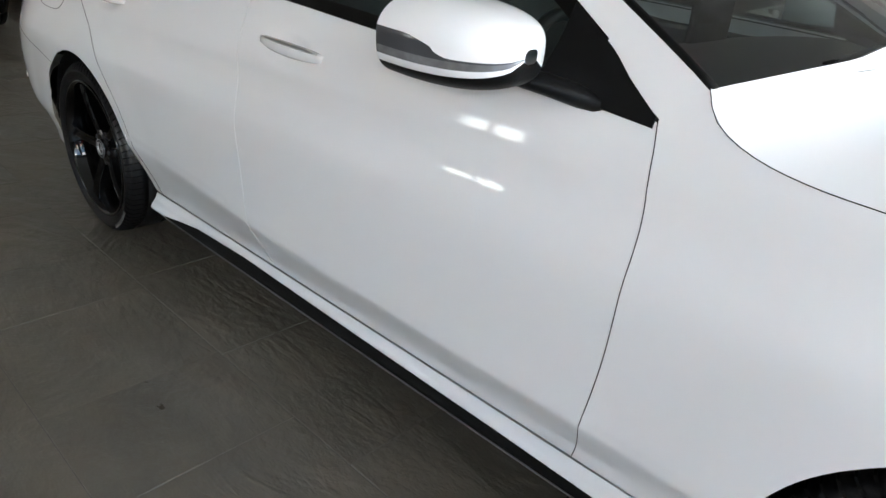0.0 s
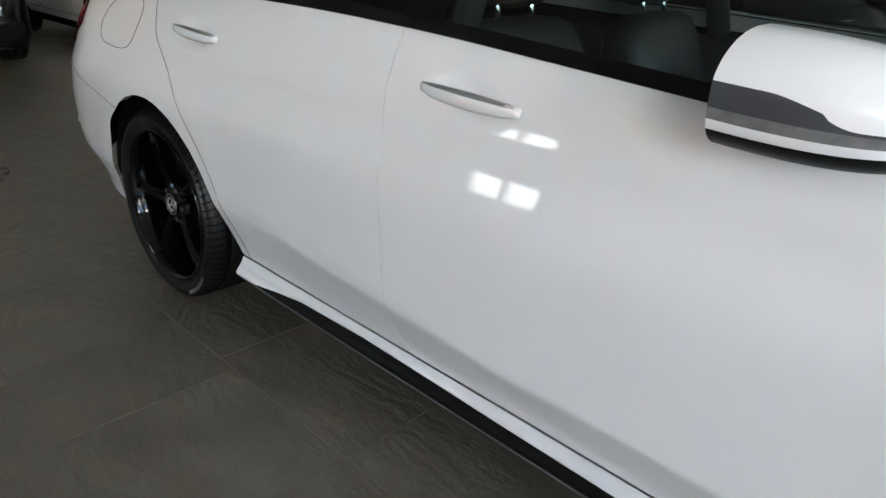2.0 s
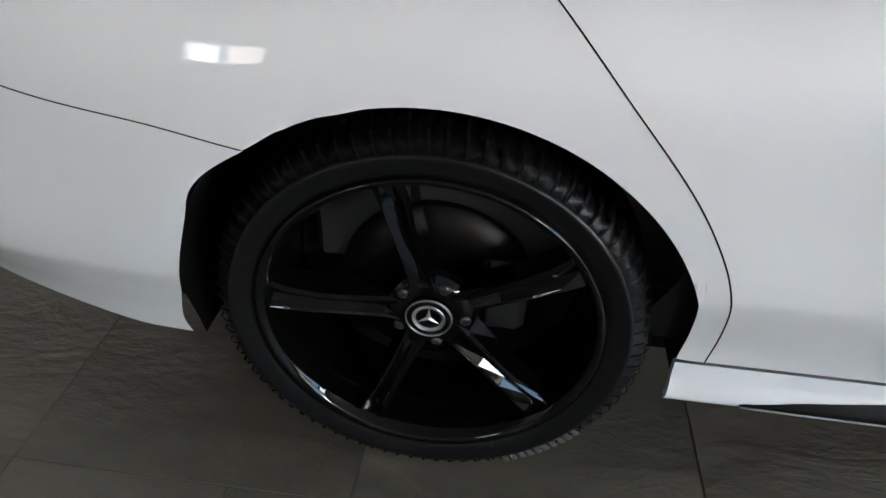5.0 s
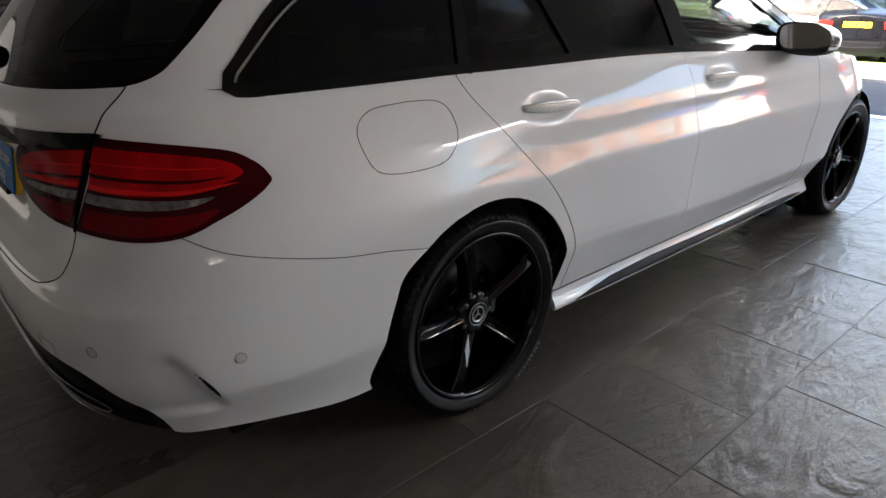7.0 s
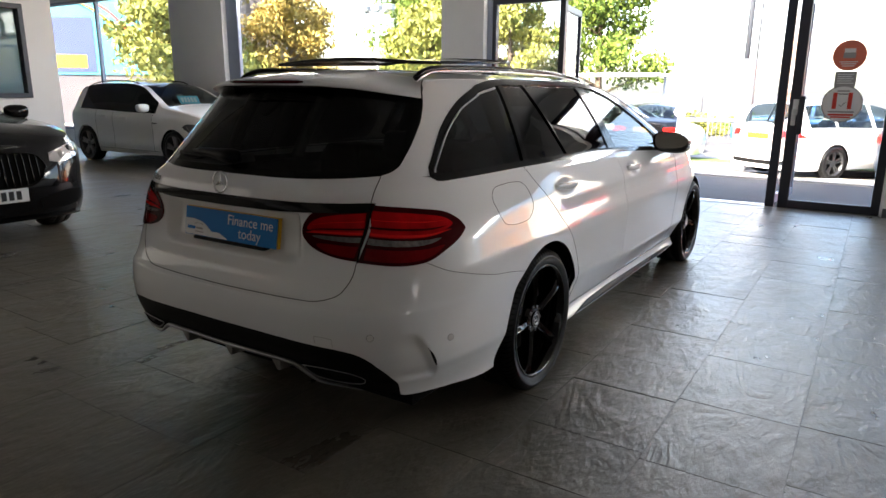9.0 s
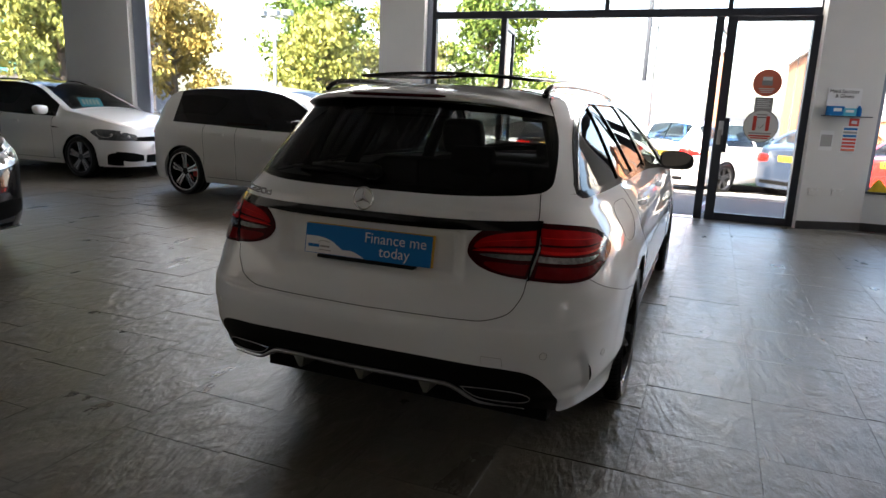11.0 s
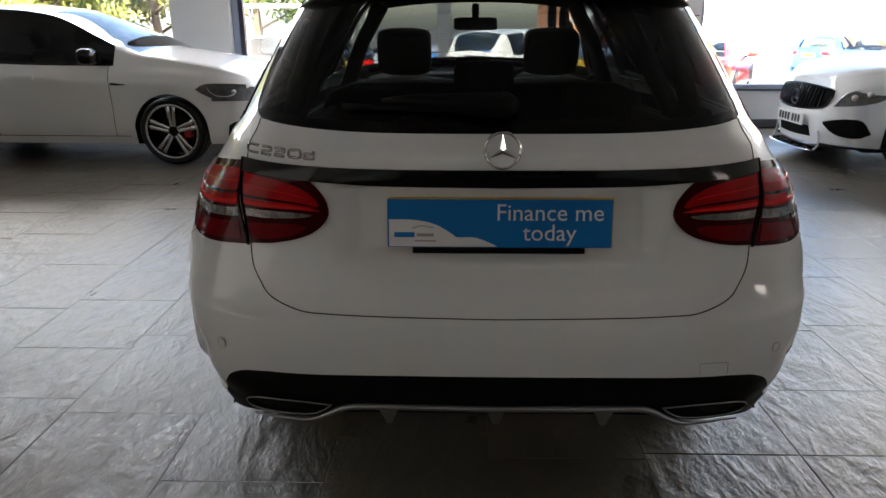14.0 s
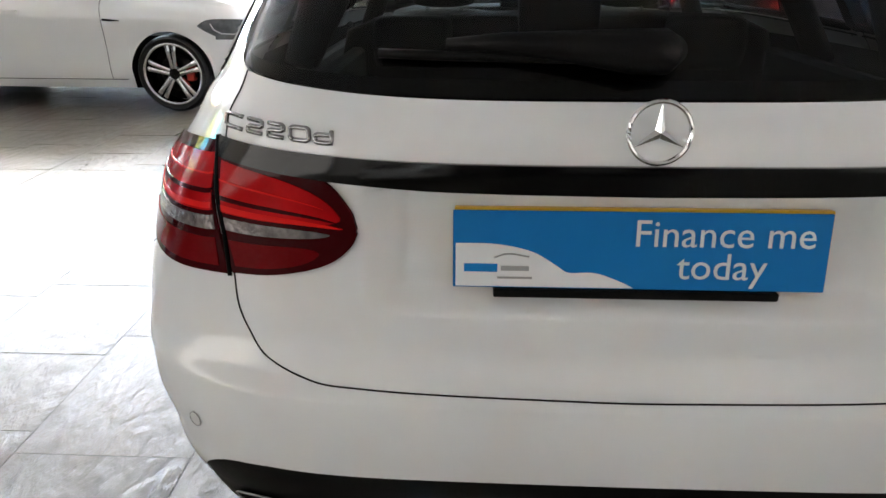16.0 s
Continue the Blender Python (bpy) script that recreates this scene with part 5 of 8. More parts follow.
# windscreen, roof, pillars
roof = [roof_row(y) for y in np.linspace(-0.45, 1.30, 50)]
roof = np.array(roof)
v, f = grid_mesh([roof], 0.010, lambda c: (0, 0, 1))
mesh_ob("roof", v, f, M_PAINT, hero)
v, f = grid_mesh([roof[:, 2:-2] - np.array((0, 0, 0.035))], 0, lambda c: (0, 0, -1))
mesh_ob("headlining", v, f, M_TRIMGREY, hero)
sr = []
for y in np.linspace(-0.33, 0.52, 20):
    t = np.linspace(-1, 1, 31)
    e = 0.42 * (1 - 0.05 * ((y - 0.1) / 0.43) ** 6)
    sr.append(np.stack([e * t, np.full(31, y), 1.474 + 0.030 * (y + 0.33) / 0.85 + 0.020 * (1 - t ** 2)], -1))
sr = np.array(sr)
v, f = grid_mesh([sr], 0.009, lambda c: (0, 0, 1))
pan = mesh_ob("sunroof_panel", v, f, M_GLOSSBK, hero, "open dark glass sunroof panel")
rim_ = np.vstack([sr[0], sr[1:, -1], sr[-1, ::-1][1:], sr[1:-1, 0][::-1]])
tube("sunroof_frame", [tuple(p) for p in rim_], 0.008, M_GLOSSBK, pan, seg=6, closed=True, flat=0.7, label="black edge of the sunroof glass")
g = roof[26:, 6:-6] + np.array((0, 0, 0.004))
v, f = grid_mesh([g], 0.003, lambda c: (0, 0, 1))
mesh_ob("roof_glass", v, f, M_GLOSSBK, hero, "dark glass roof panel")
for s in (1, -1):
    rail = spline([(-0.47, 1.405), (-0.42, 1.43), (-0.30, 1.448), (0.2, 1.458), (0.8, 1.452), (1.12, 1.43), (1.2, 1.412)], 50)
    tube("roof_rail", [(s * (float(body(y, float(cz(y)))[0]) - 0.022), y, z) for y, z in rail], [0.012] * 50, M_GLOSSBK, hero, seg=10, label="dark roof rail")
    tube("roof_rail_trim", [(s * (float(body(y, float(cz(y)))[0]) - 0.010), y, z - 0.012) for y, z in rail], 0.004, M_CHROME, hero, seg=6, label="thin bright roof rail line")
ws_edge = [body(y, float(cz(y))) for y in np.linspace(1.30, 2.30, 30)]
ws = []
for j, e in enumerate(ws_edge):
    k = j / 29
    t = np.linspace(-1, 1, 31)
    x = (e[0] - 0.010) * t
    ws.append(np.stack([x, e[1] + (0.02 + 0.17 * k) * (1 - t ** 2), e[2] + (0.035 + 0.0 * k) * (1 - t ** 2)], -1))
ws = np.array(ws)
v, f = grid_mesh([ws], 0.006, lambda c: (0, 1, 0.5))
mesh_ob("windscreen", v, f, M_SCREEN, hero, "clear green-tinted windscreen")
for s in (1, -1):
    pts = [np.array(e) * np.array((s, 1, 1)) + np.array((-s * 0.006, 0.002, 0.0)) for e in ws_edge]
    tube("windscreen_pillar", [tuple(p) for p in pts], 0.008, M_SATINBK, hero, seg=8)
ck = [np.array((x, 2.30 + 0.16 * (1 - (x / 0.72) ** 2), 1.0 + 0.035 * (1 - (x / 0.72) ** 2))) for x in np.linspace(-0.72, 0.72, 25)]
tube("scuttle", [tuple(p - np.array((0, 0.0, 0.012))) for p in ck], 0.035, M_SATINBK, hero, seg=8, flat=0.5)
for x0, x1 in ((0.55, -0.05), (-0.08, -0.60)):
    tube("wiper", [(x0, 2.33 + 0.1 * (1 - (x0 / 0.72) ** 2), 1.035), (x1, 2.27 + 0.15 * (1 - (x1 / 0.72) ** 2), 1.075)], 0.008, M_SATINBK, hero, seg=6)

# side glass and its dark frames
WTOP = [(-0.12, 1.362), (0.10, 1.385), (0.4, 1.392), (0.9, 1.391), (1.2, 1.380), (1.40, 1.345), (1.65, 1.255), (1.9, 1.14), (2.16, 1.0)]
wt = curve1([p[0] for p in WTOP], [p[1] for p in WTOP])


def wtop(a, b, n=16):
    return [(y, float(wt(y))) for y in np.linspace(a, b, n)]


qw = coons(resample(np.array(W([(-0.634, 1.048), (-0.5, 1.047), (-0.3, 1.048), (0.0, 1.046)])), 40), resample(np.array(W(WIN_REAR)), 40), np.array(W([(-0.634, 1.048), (-0.633, 1.049)])), np.array([(0.0, 1.046), (0.10, 1.388)]), 50, 30)
skin("quarter_window", [qw], M_PRIVACY, hero, "dark privacy glass quarter window", offset=-0.006, gap=0, flange=0.004)
rw = coons(belt(0.02, 1.09, 20), wtop(0.13, 1.02), [(0.02, float(belt_z(0.02))), (0.13, float(wt(0.13)))], [(1.09, float(belt_z(1.09))), (1.02, float(wt(1.02)))], 50, 30)
skin("rear_door_window", [rw], M_PRIVACY, rd[0] if False else hero, "dark privacy glass rear door window", offset=-0.006, gap=0, flange=0.004)
fw = coons(belt(1.20, 2.12, 20), wtop(1.12, 2.12), [(1.20, float(belt_z(1.20))), (1.12, float(wt(1.12)))], [(2.12, float(belt_z(2.12))), (2.12, float(wt(2.12)))], 50, 30)
skin("front_door_window", [fw], M_TINT, hero, "clear tinted front door window", offset=-0.006, gap=0, flange=0.004)


def ribbon(name, pts, width, mat, off=0.003, n=110, label="", thick=0.01):
    """A flat strip of trim along a line of the flank, both sides of the car."""
    c = spline(pts, n)
    t = np.gradient(c, axis=0)
    t /= np.linalg.norm(t, axis=1, keepdims=True)
    nn = np.stack([-t[:, 1], t[:, 0]], 1)
    g = np.stack([c + nn * width * k for k in (-0.5, -0.17, 0.17, 0.5)], 0)
    return skin(name, [g], mat, hero, label, offset=off, gap=0, flange=thick)


ribbon("window_trim", W([(-0.56, 1.0395), (-0.3, 1.042), (-0.03, 1.044)]) + belt(0.1, 2.09, 14), 0.024, M_GLOSSBK, label="gloss black waist trim")
ribbon("window_trim", W([(-0.56, 1.0395), (-0.605, 1.0405), (-0.628, 1.046), (-0.637, 1.058), (-0.630, 1.072)] + WIN_REAR[1:-1]) + [(0.10, 1.394)] + [(y, z + 0.006) for y, z in wtop(0.25, 2.10, 16)], 0.026, M_GLOSSBK, label="gloss black window surround")
ribbon("chrome_line", W([(-0.618, 1.058), (-0.590, 1.090), (-0.452, 1.203), (-0.29, 1.288), (-0.11, 1.345)]) + [(0.05, 1.368)], 0.006, M_SILVER, off=0.006, label="thin satin silver window line")
ribbon("pillar_trim", [(0.008, 1.035), (0.06, 1.2), (0.115, 1.385)], 0.040, M_GLOSSBK, off=0.002)
ribbon("window_bar", [(0.475, 1.045), (0.42, 1.2), (0.355, 1.388)], 0.018, M_GLOSSBK, off=0.002)
ribbon("pillar_trim", [(1.125, 1.034), (1.115, 1.2), (1.07, 1.388)], 0.115, M_GLOSSBK, off=0.001)
sail = coons([(2.02, float(belt_z(2.02)) - 0.012), (2.12, float(belt_z(2.12)) - 0.012), (2.243, 0.944)], [(2.02, float(wt(2.02)) + 0.019), (2.12, float(wt(2.12)) + 0.017), (2.243, 0.960)],
             [(2.02, float(belt_z(2.02)) - 0.012), (2.02, float(wt(2.02)) + 0.019)], [(2.243, 0.944), (2.243, 0.960)], 24, 12)
skin("mirror_sail", [sail], M_SATINBK, hero, offset=0.004, gap=0)
ap = coons([(1.3, float(wt(1.3)) + 0.012), (1.65, float(wt(1.65)) + 0.012), (1.9, float(wt(1.9)) + 0.012), (2.17, 1.002), (2.25, 0.957)], [(y, float(cz(y))) for y in np.linspace(1.3, 2.304, 12)], [(1.3, float(wt(1.3)) + 0.012), (1.3, float(cz(1.3)))], [(2.25, 0.957), (2.266, 0.988), (2.304, float(cz(2.304)))], 40, 8)
skin("front_pillar", [ap], M_PAINT, hero, gap=0)
cr = coons([(y, float(wt(y)) + 0.015) for y in np.linspace(-0.12, 1.3, 20)], [(y, float(cz(y))) for y in np.linspace(-0.12, 1.3, 20)], [(-0.12, float(wt(-0.12)) + 0.015), (-0.12, float(cz(-0.12)))], [(1.3, float(wt(1.3)) + 0.015), (1.3, float(cz(1.3)))], 50, 6)
skin("roof_side", [cr], M_PAINT, hero, gap=0)

# door handles
for s in (1, -1):
    for nm, y0, zc in (("rear", 0.17, 0.927), ("front", 1.205, 0.921)):
        y1 = y0 + 0.245
        bm = bmesh.new()
        ys_ = np.linspace(y0, y1, 22)
        rings = []
        for i, y in enumerate(ys_):
            k = i / 21
            base = float(sec(zc))
            out = base + 0.002 + 0.026 * math.sin(math.pi * min(max(k, 0.02), 0.98)) ** 0.35 - 0.004
            h = 0.016 * (0.35 + 0.65 * math.sin(math.pi * min(max(k, 0.03), 0.97)) ** 0.4)
            zz = zc - 0.010 * k
            prof = [(-0.020, h * 0.9), (-0.004, h), (0.0, h * 0.55), (0.0, -h * 0.55), (-0.006, -h), (-0.020, -h * 0.8)]
            rings.append([bm.verts.new((s * (out + a), y, zz + b)) for a, b in prof])
        for i in range(21):
            for j in range(6):
                bm.faces.new((rings[i][j], rings[i][(j + 1) % 6], rings[i + 1][(j + 1) % 6], rings[i + 1][j]))
        bm.faces.new(rings[0])
        bm.faces.new(rings[-1][::-1])
        bmesh.ops.recalc_face_normals(bm, faces=bm.faces[:])
        door = {"rear": rd, "front": fd}[nm][0 if s > 0 else 1]
        hd = part("door_handle", bm, M_PAINT, door, smooth=True)
        tube("handle_trim", [(s * (float(sec(zc)) + 0.019 - 0.012 * abs(2 * k - 1) ** 3), y0 + 0.012 + 0.22 * k, zc + 0.0135 - 0.010 * k - 0.004 * abs(2 * k - 1) ** 3) for k in np.linspace(0, 1, 14)], [0.0042 + 0.004 * math.sin(math.pi * k) for k in np.linspace(0, 1, 14)], M_SILVER, hd, seg=8, flat=0.6, label="satin silver handle trim")

# fuel flap
FLAP = [(-0.215, 0.985), (-0.33, 0.975), (-0.385, 0.93), (-0.375, 0.86), (-0.33, 0.832), (-0.22, 0.825), (-0.14, 0.838), (-0.095, 0.885), (-0.092, 0.945), (-0.125, 0.978)]
loop = spline(FLAP + [FLAP[0]], 80)
pp = np.array([body(*q) for q in W([tuple(q) for q in loop])])
for s in (1,):
    tube("fuel_flap_gap", [tuple(p * np.array((s, 1, 1)) + np.array((s * 0.0002, 0, 0))) for p in pp[:-1]], 0.0010, M_DARK, hero, seg=6, closed=True, label="fuel flap joint")

# door mirrors
for s in (1, -1):
    mir = new("door_mirror")
    mir.parent = hero
    cx, cy, czm = s * 0.930, 1.935, 1.040
    U, Vn = 96, 36

    def shell(u, v, s=s, cx=cx, cy=cy, czm=czm):
        """u round, v from the glass side (0) to the nose (1): domed above, flatter below."""
        a = math.tau * u
        c, q = math.cos(a), math.sin(a)
        r = (1 - v ** 2.6) ** (1 / 2.2) if v < 1 else 0
        e = 0.95 if q > 0 and c > 0 else 0.65
        x = math.copysign(abs(c) ** e, c) * 0.114 * (0.35 + 0.65 * r) * r ** 0.35 if r > 0 else 0
        z = math.copysign(abs(q) ** e, q) * (0.061 if q > 0 else 0.074) * r ** 0.6 if r > 0 else 0
        return (cx + s * x + s * 0.008 * v, cy - 0.092 + 0.232 * v, czm + z - 0.004 * (x / 0.118) - 0.012 * v)

    cover = lambda v: math.asin(0.16 - 0.24 * float(smoothstep(0.25, 0.66, v))) / math.tau
    at = lambda q: math.asin(q) / math.tau
    for nm, lo_u, hi_u, mt, lab in (("mirror_cap", cover, lambda v: 0.5 - at(-0.45), M_PAINT, "white mirror cap"), ("mirror_base", lambda v: 0.5 - at(-0.45), lambda v: 1 + at(-0.45), M_SATINBK, "black mirror underside"),
                                    ("mirror_cap_lower", lambda v: at(-0.45), lambda v: at(-0.27), M_PAINT, "white lower strip of the mirror cap"),
                                    ("indicator", lambda v: at(-0.27), lambda v: at(-0.115), M_INDICATOR, "clear mirror indicator lens"), ("indicator_cover", lambda v: at(-0.115), lambda v: max(cover(v), at(-0.113)), M_LENSDARK, "smoked indicator cover")):
        n_ = 60 if nm == "mirror_cap" else 30 if nm == "mirror_base" else 8
        vv = [j / Vn for j in range(Vn)] + [0.9995]
        verts = [shell(lo_u(v_) + (hi_u(v_) - lo_u(v_)) * i / (n_ - 1), v_) for v_ in vv for i in range(n_)]
        mesh_ob(nm, verts, [(j * n_ + i, j * n_ + i + 1, (j + 1) * n_ + i + 1, (j + 1) * n_ + i) for j in range(Vn) for i in range(n_ - 1)], mt, mir, lab)
    verts = [shell(i / U, 0.0) for i in range(U)]
    inner = [(cx + 0.9 * (p[0] - cx), cy - 0.058 + 0.2 * s * (p[0] - cx) - 0.2 * (p[2] - czm), czm + 0.9 * (p[2] - czm)) for p in verts]
    mesh_ob("mirror_surround", verts + inner, [(i, (i + 1) % U, U + (i + 1) % U, U + i) for i in range(U)], M_SATINBK, mir)
    bm = bmesh.new()
    bm.faces.new([bm.verts.new(p) for p in inner])
    part("mirror_glass", bm, M_CHROME, mir, "silvered mirror glass")
    tube("mirror_arm", [(s * 0.81, 2.14, 0.953), (s * 0.86, 2.06, 0.975), (s * 0.93, 1.97, 1.000)], [0.034, 0.032, 0.03], M_SATINBK, mir, seg=10, flat=0.55)

# inner shell, arches and floor
sh_ = coons([(0.30, 0.30), (2.30, 0.30)], [(-0.25, 1.02), (2.22, 0.92)], [(0.30, 0.30), (0.38, 0.60), (0.1, 0.75), (-0.25, 1.02)], [(2.30, 0.30), (2.22, 0.92)], 40, 20)
skin("body_shell", [sh_], M_DARK, hero, offset=-0.02, gap=0, flange=0)
sh_ = coons(W([(0.4, 0.72), (-0.3, 0.72), (-0.62, 0.60), ("x", 0.55, 0.50), ("x", 0.0, 0.48)]), W([(0.4, 1.0), (-0.2, 1.0), (-0.6, 1.0), ("x", 0.5, 1.0), ("x", 0, 1.0)]), np.array([(0.4, 0.72), (0.4, 1.0)]), np.array(W([("x", 0.0, 0.48), ("x", 0, 1.0)])), 50, 12)
skin("body_shell", [sh_], M_DARK, hero, offset=-0.07, gap=0, flange=0)
box("underbody", -0.66, 0.66, -0.72, 3.4, 0.14, 0.33, M_DARK, hero)
box("rear_valance", -0.56, 0.56, -0.86, -0.5, 0.29, 0.40, M_DARK, hero)
for s in (1, -1):
    for yc in (0.0, FRONT_AXLE):
        verts, faces = [], []
        for i, a in enumerate(np.linspace(-14, 194, 40)):
            ra = (0.392 + 0.018 * float(smoothstep(55, -8, a)) if yc == 0 else 0.380)
            py, pz = yc + ra * math.cos(radians(a)), 0.322 + ra * math.sin(radians(a))
            for x in (0.52, min(0.868, float(half_width(py, max(pz, 0.262))) - 0.014)):
                verts.append((s * x, py, pz))
        faces = [(2 * i, 2 * i + 1, 2 * i + 3, 2 * i + 2) for i in range(39)]
        mesh_ob("arch_liner", verts, faces, M_DARK, hero)
        bm = bmesh.new()
        bm.faces.new([bm.verts.new((s * 0.52, yc + 0.42 * math.cos(a), 0.322 + 0.42 * math.sin(a))) for a in np.linspace(0, math.tau, 32, endpoint=False)])
        part("arch_back", bm, M_DARK, hero)


# ---- wheels ----
def make_wheel(parent, m, R=0.334, rim=0.261, width=0.225, spokes="star", mat=None, face_mat=None, turn=103.0, hub_badge=True, lettering=True, disc_on=True):
    """A wheel whose outer side looks along +x: tyre, rim, spokes, hub, brake."""
    mat = mat or M_WHEELBK
    wheel = new("wheel")
    wheel.parent = parent
    wheel.matrix_local = m
    w = width / 2
    prof = [(-w * 0.9, rim), (-w, rim + 0.02), (-w * 1.04, (R + rim) / 2), (-w * 0.97, R - 0.018), (-w * 0.86, R - 0.005), (-w * 0.55, R), (-w * 0.44, R), (-w * 0.42, R - 0.007), (-w * 0.36, R - 0.007),
            (-w * 0.34, R), (w * 0.34, R), (w * 0.36, R - 0.007), (w * 0.42, R - 0.007), (w * 0.44, R), (w * 0.62, R - 0.001), (w * 0.86, R - 0.006), (w * 0.95, R - 0.016), (w * 1.0, R - 0.03),
            (w * 1.045, (R + rim) / 2 + 0.006), (w * 1.05, (R + rim) / 2), (w * 1.03, rim + 0.03), (w * 1.0, rim + 0.016), (w * 0.98, rim + 0.012), (w * 0.9, rim - 0.004)]
    seg = 144
    lathe("tyre", prof, seg, M_TYRE, wheel, "black road tyre", wobble=lambda i, j, r: r - (0.010 if j in (14, 15, 16) and i % 2 == 0 else 0) - (0.006 if j in (4, 5) and i % 4 == 2 else 0))
    if lettering:
        bm = bmesh.new()
        for k in range(84):
            a0 = math.tau * k / 84
            prev = None
            for d, (x, r) in zip((0.0, 0.006, 0.014, 0.022), ((w * 1.012, R - 0.033), (w * 0.965, R - 0.016), (w * 0.87, R - 0.004), (w * 0.56, R + 0.0012))):
                ring = [bm.verts.new((x + 0.0012, (r + 0.0012) * math.cos(a0 + d + da), (r + 0.0012) * math.sin(a0 + d + da))) for da in (-0.0065, 0.0065)]
                if prev:
                    bm.faces.new((prev[0], prev[1], ring[1], ring[0]))
                prev = ring
        tagged(part("tread_groove", bm, M_DARK, wheel, "tread grooves of the tyre"), kind="stuff")
    rp = [(w * 0.93, rim + 0.002), (w * 0.99, rim + 0.006), (w * 0.99, rim - 0.004), (w * 0.90, rim - 0.010), (w * 0.72, rim - 0.018), (w * 0.1, rim - 0.026), (-w * 0.9, rim - 0.010)]
    lathe("rim", rp, 72, mat, wheel)
    lathe("barrel_back", [(-w * 0.55, 0.0005), (-w * 0.55, rim - 0.02)], 48, M_DARK, wheel)
    if disc_on:
        lathe("brake_disc", [(-0.005, 0.06), (0.0, 0.07), (0.0, 0.155), (-0.012, 0.157)], 48, M_DISC, wheel, "worn grey brake disc")
        box("brake_caliper", -0.05, 0.02, 0.075, 0.15, -0.07, 0.07, M_PAINT_RED if face_mat is M_ALLOY and spokes == "twin" else M_ALLOYDK, wheel, bevel=0.012)
    if face_mat is M_ALLOY:
        lathe("rim_lip", [(w * 0.985, rim + 0.005), (w * 1.0, rim + 0.001), (w * 1.0, rim - 0.012), (w * 0.95, rim - 0.016)], 72, face_mat, wheel, "bright machined rim edge")
    f0 = w * 0.70
    face_mat = face_mat or mat
    if spokes == "star":
        for k in range(5):
            a = radians(turn + 72 * k)
            bm = bmesh.new()
            rows = []
            for r, hw, top, gr in ((0.035, 0.026, f0 - 0.004, 0.002), (0.07, 0.021, f0 - 0.002, 0.008), (0.12, 0.0185, f0 + 0.008, 0.012), (0.17, 0.019, f0 + 0.016, 0.014), (0.215, 0.022, f0 + 0.019, 0.014), (rim - 0.008, 0.028, f0 + 0.016, 0.010)):
                pf = [(-hw * 1.25, top - 0.045), (-hw, top - 0.006), (-hw * 0.80, top), (-hw * 0.62, top - 0.002), (0, top - gr), (hw * 0.62, top - 0.002), (hw * 0.80, top), (hw, top - 0.006), (hw * 1.25, top - 0.045)]
                rows.append([bm.verts.new((ax, r * math.cos(a) - t * math.sin(a), r * math.sin(a) + t * math.cos(a))) for t, ax in pf])
            for i in range(len(rows) - 1):
                for j in range(8):
                    bm.faces.new((rows[i][j], rows[i][j + 1], rows[i + 1][j + 1], rows[i + 1][j]))
            bmesh.ops.recalc_face_normals(bm, faces=bm.faces[:])
            part("spoke", bm, face_mat, wheel)
    else:
        n = {"twin": 5, "multi": 10}[spokes]
        for k in range(n):
            for d in ((-0.020, 0.020) if spokes == "twin" else (0.0,)):
                a = radians(turn + 360 / n * k)
                bm = bmesh.new()
                rows = []
                for r, hw, top in ((0.045, 0.014, f0), (0.12, 0.0145, f0 + 0.006), (0.19, 0.0165, f0 + 0.012), (rim - 0.008, 0.022, f0 + 0.008)):
                    dd = d * (0.5 + 1.1 * r / rim)
                    pf = [(dd - hw * 1.2, top - 0.035), (dd - hw, top - 0.003), (dd, top), (dd + hw, top - 0.003), (dd + hw * 1.2, top - 0.035)]
                    rows.append([bm.verts.new((ax, r * math.cos(a) - t * math.sin(a), r * math.sin(a) + t * math.cos(a))) for t, ax in pf])
                for i in range(len(rows) - 1):
                    for j in range(4):
                        bm.faces.new((rows[i][j], rows[i][j + 1], rows[i + 1][j + 1], rows[i + 1][j]))
                bmesh.ops.recalc_face_normals(bm, faces=bm.faces[:])
                part("spoke", bm, face_mat, wheel)
    lathe("hub", [(f0 - 0.03, 0.075), (f0 - 0.008, 0.068), (f0 - 0.004, 0.05), (f0 - 0.003, 0.038), (f0 - 0.006, 0.001)], 40, mat, wheel)
    if hub_badge:
        cap = lathe("hub_cap", [(f0 - 0.004, 0.037), (f0 + 0.003, 0.036), (f0 + 0.004, 0.026), (f0 + 0.001, 0.024), (f0 + 0.001, 0.001)], 32, M_GLOSSBK, wheel, "black hub cap with silver ring")
        lathe("cap_ring", [(f0 + 0.0035, 0.0265), (f0 + 0.005, 0.026), (f0 + 0.005, 0.0235), (f0 + 0.0035, 0.023)], 32, M_SILVER, cap)
        lathe("cap_rim", [(f0 + 0.002, 0.0375), (f0 + 0.0045, 0.0365), (f0 + 0.0045, 0.035), (f0 + 0.002, 0.034)], 32, M_SILVERDK, cap)
        emblem(cap, Matrix.Translation((f0 + 0.002, 0, 0)) @ Matrix(((0, 0, 1, 0), (1, 0, 0, 0), (0, 1, 0, 0), (0, 0, 0, 1))), 0.0225, M_SILVER)
    for k in range(5):
        a = radians(turn + 36 + 72 * k)
        b = lathe("wheel_bolt", [(f0 - 0.022, 0.010), (f0 - 0.006, 0.010), (f0 - 0.003, 0.007), (f0 - 0.004, 0.001)], 8, M_ALLOYDK, wheel)
        b.location = (0, 0.056 * math.cos(a), 0.056 * math.sin(a))
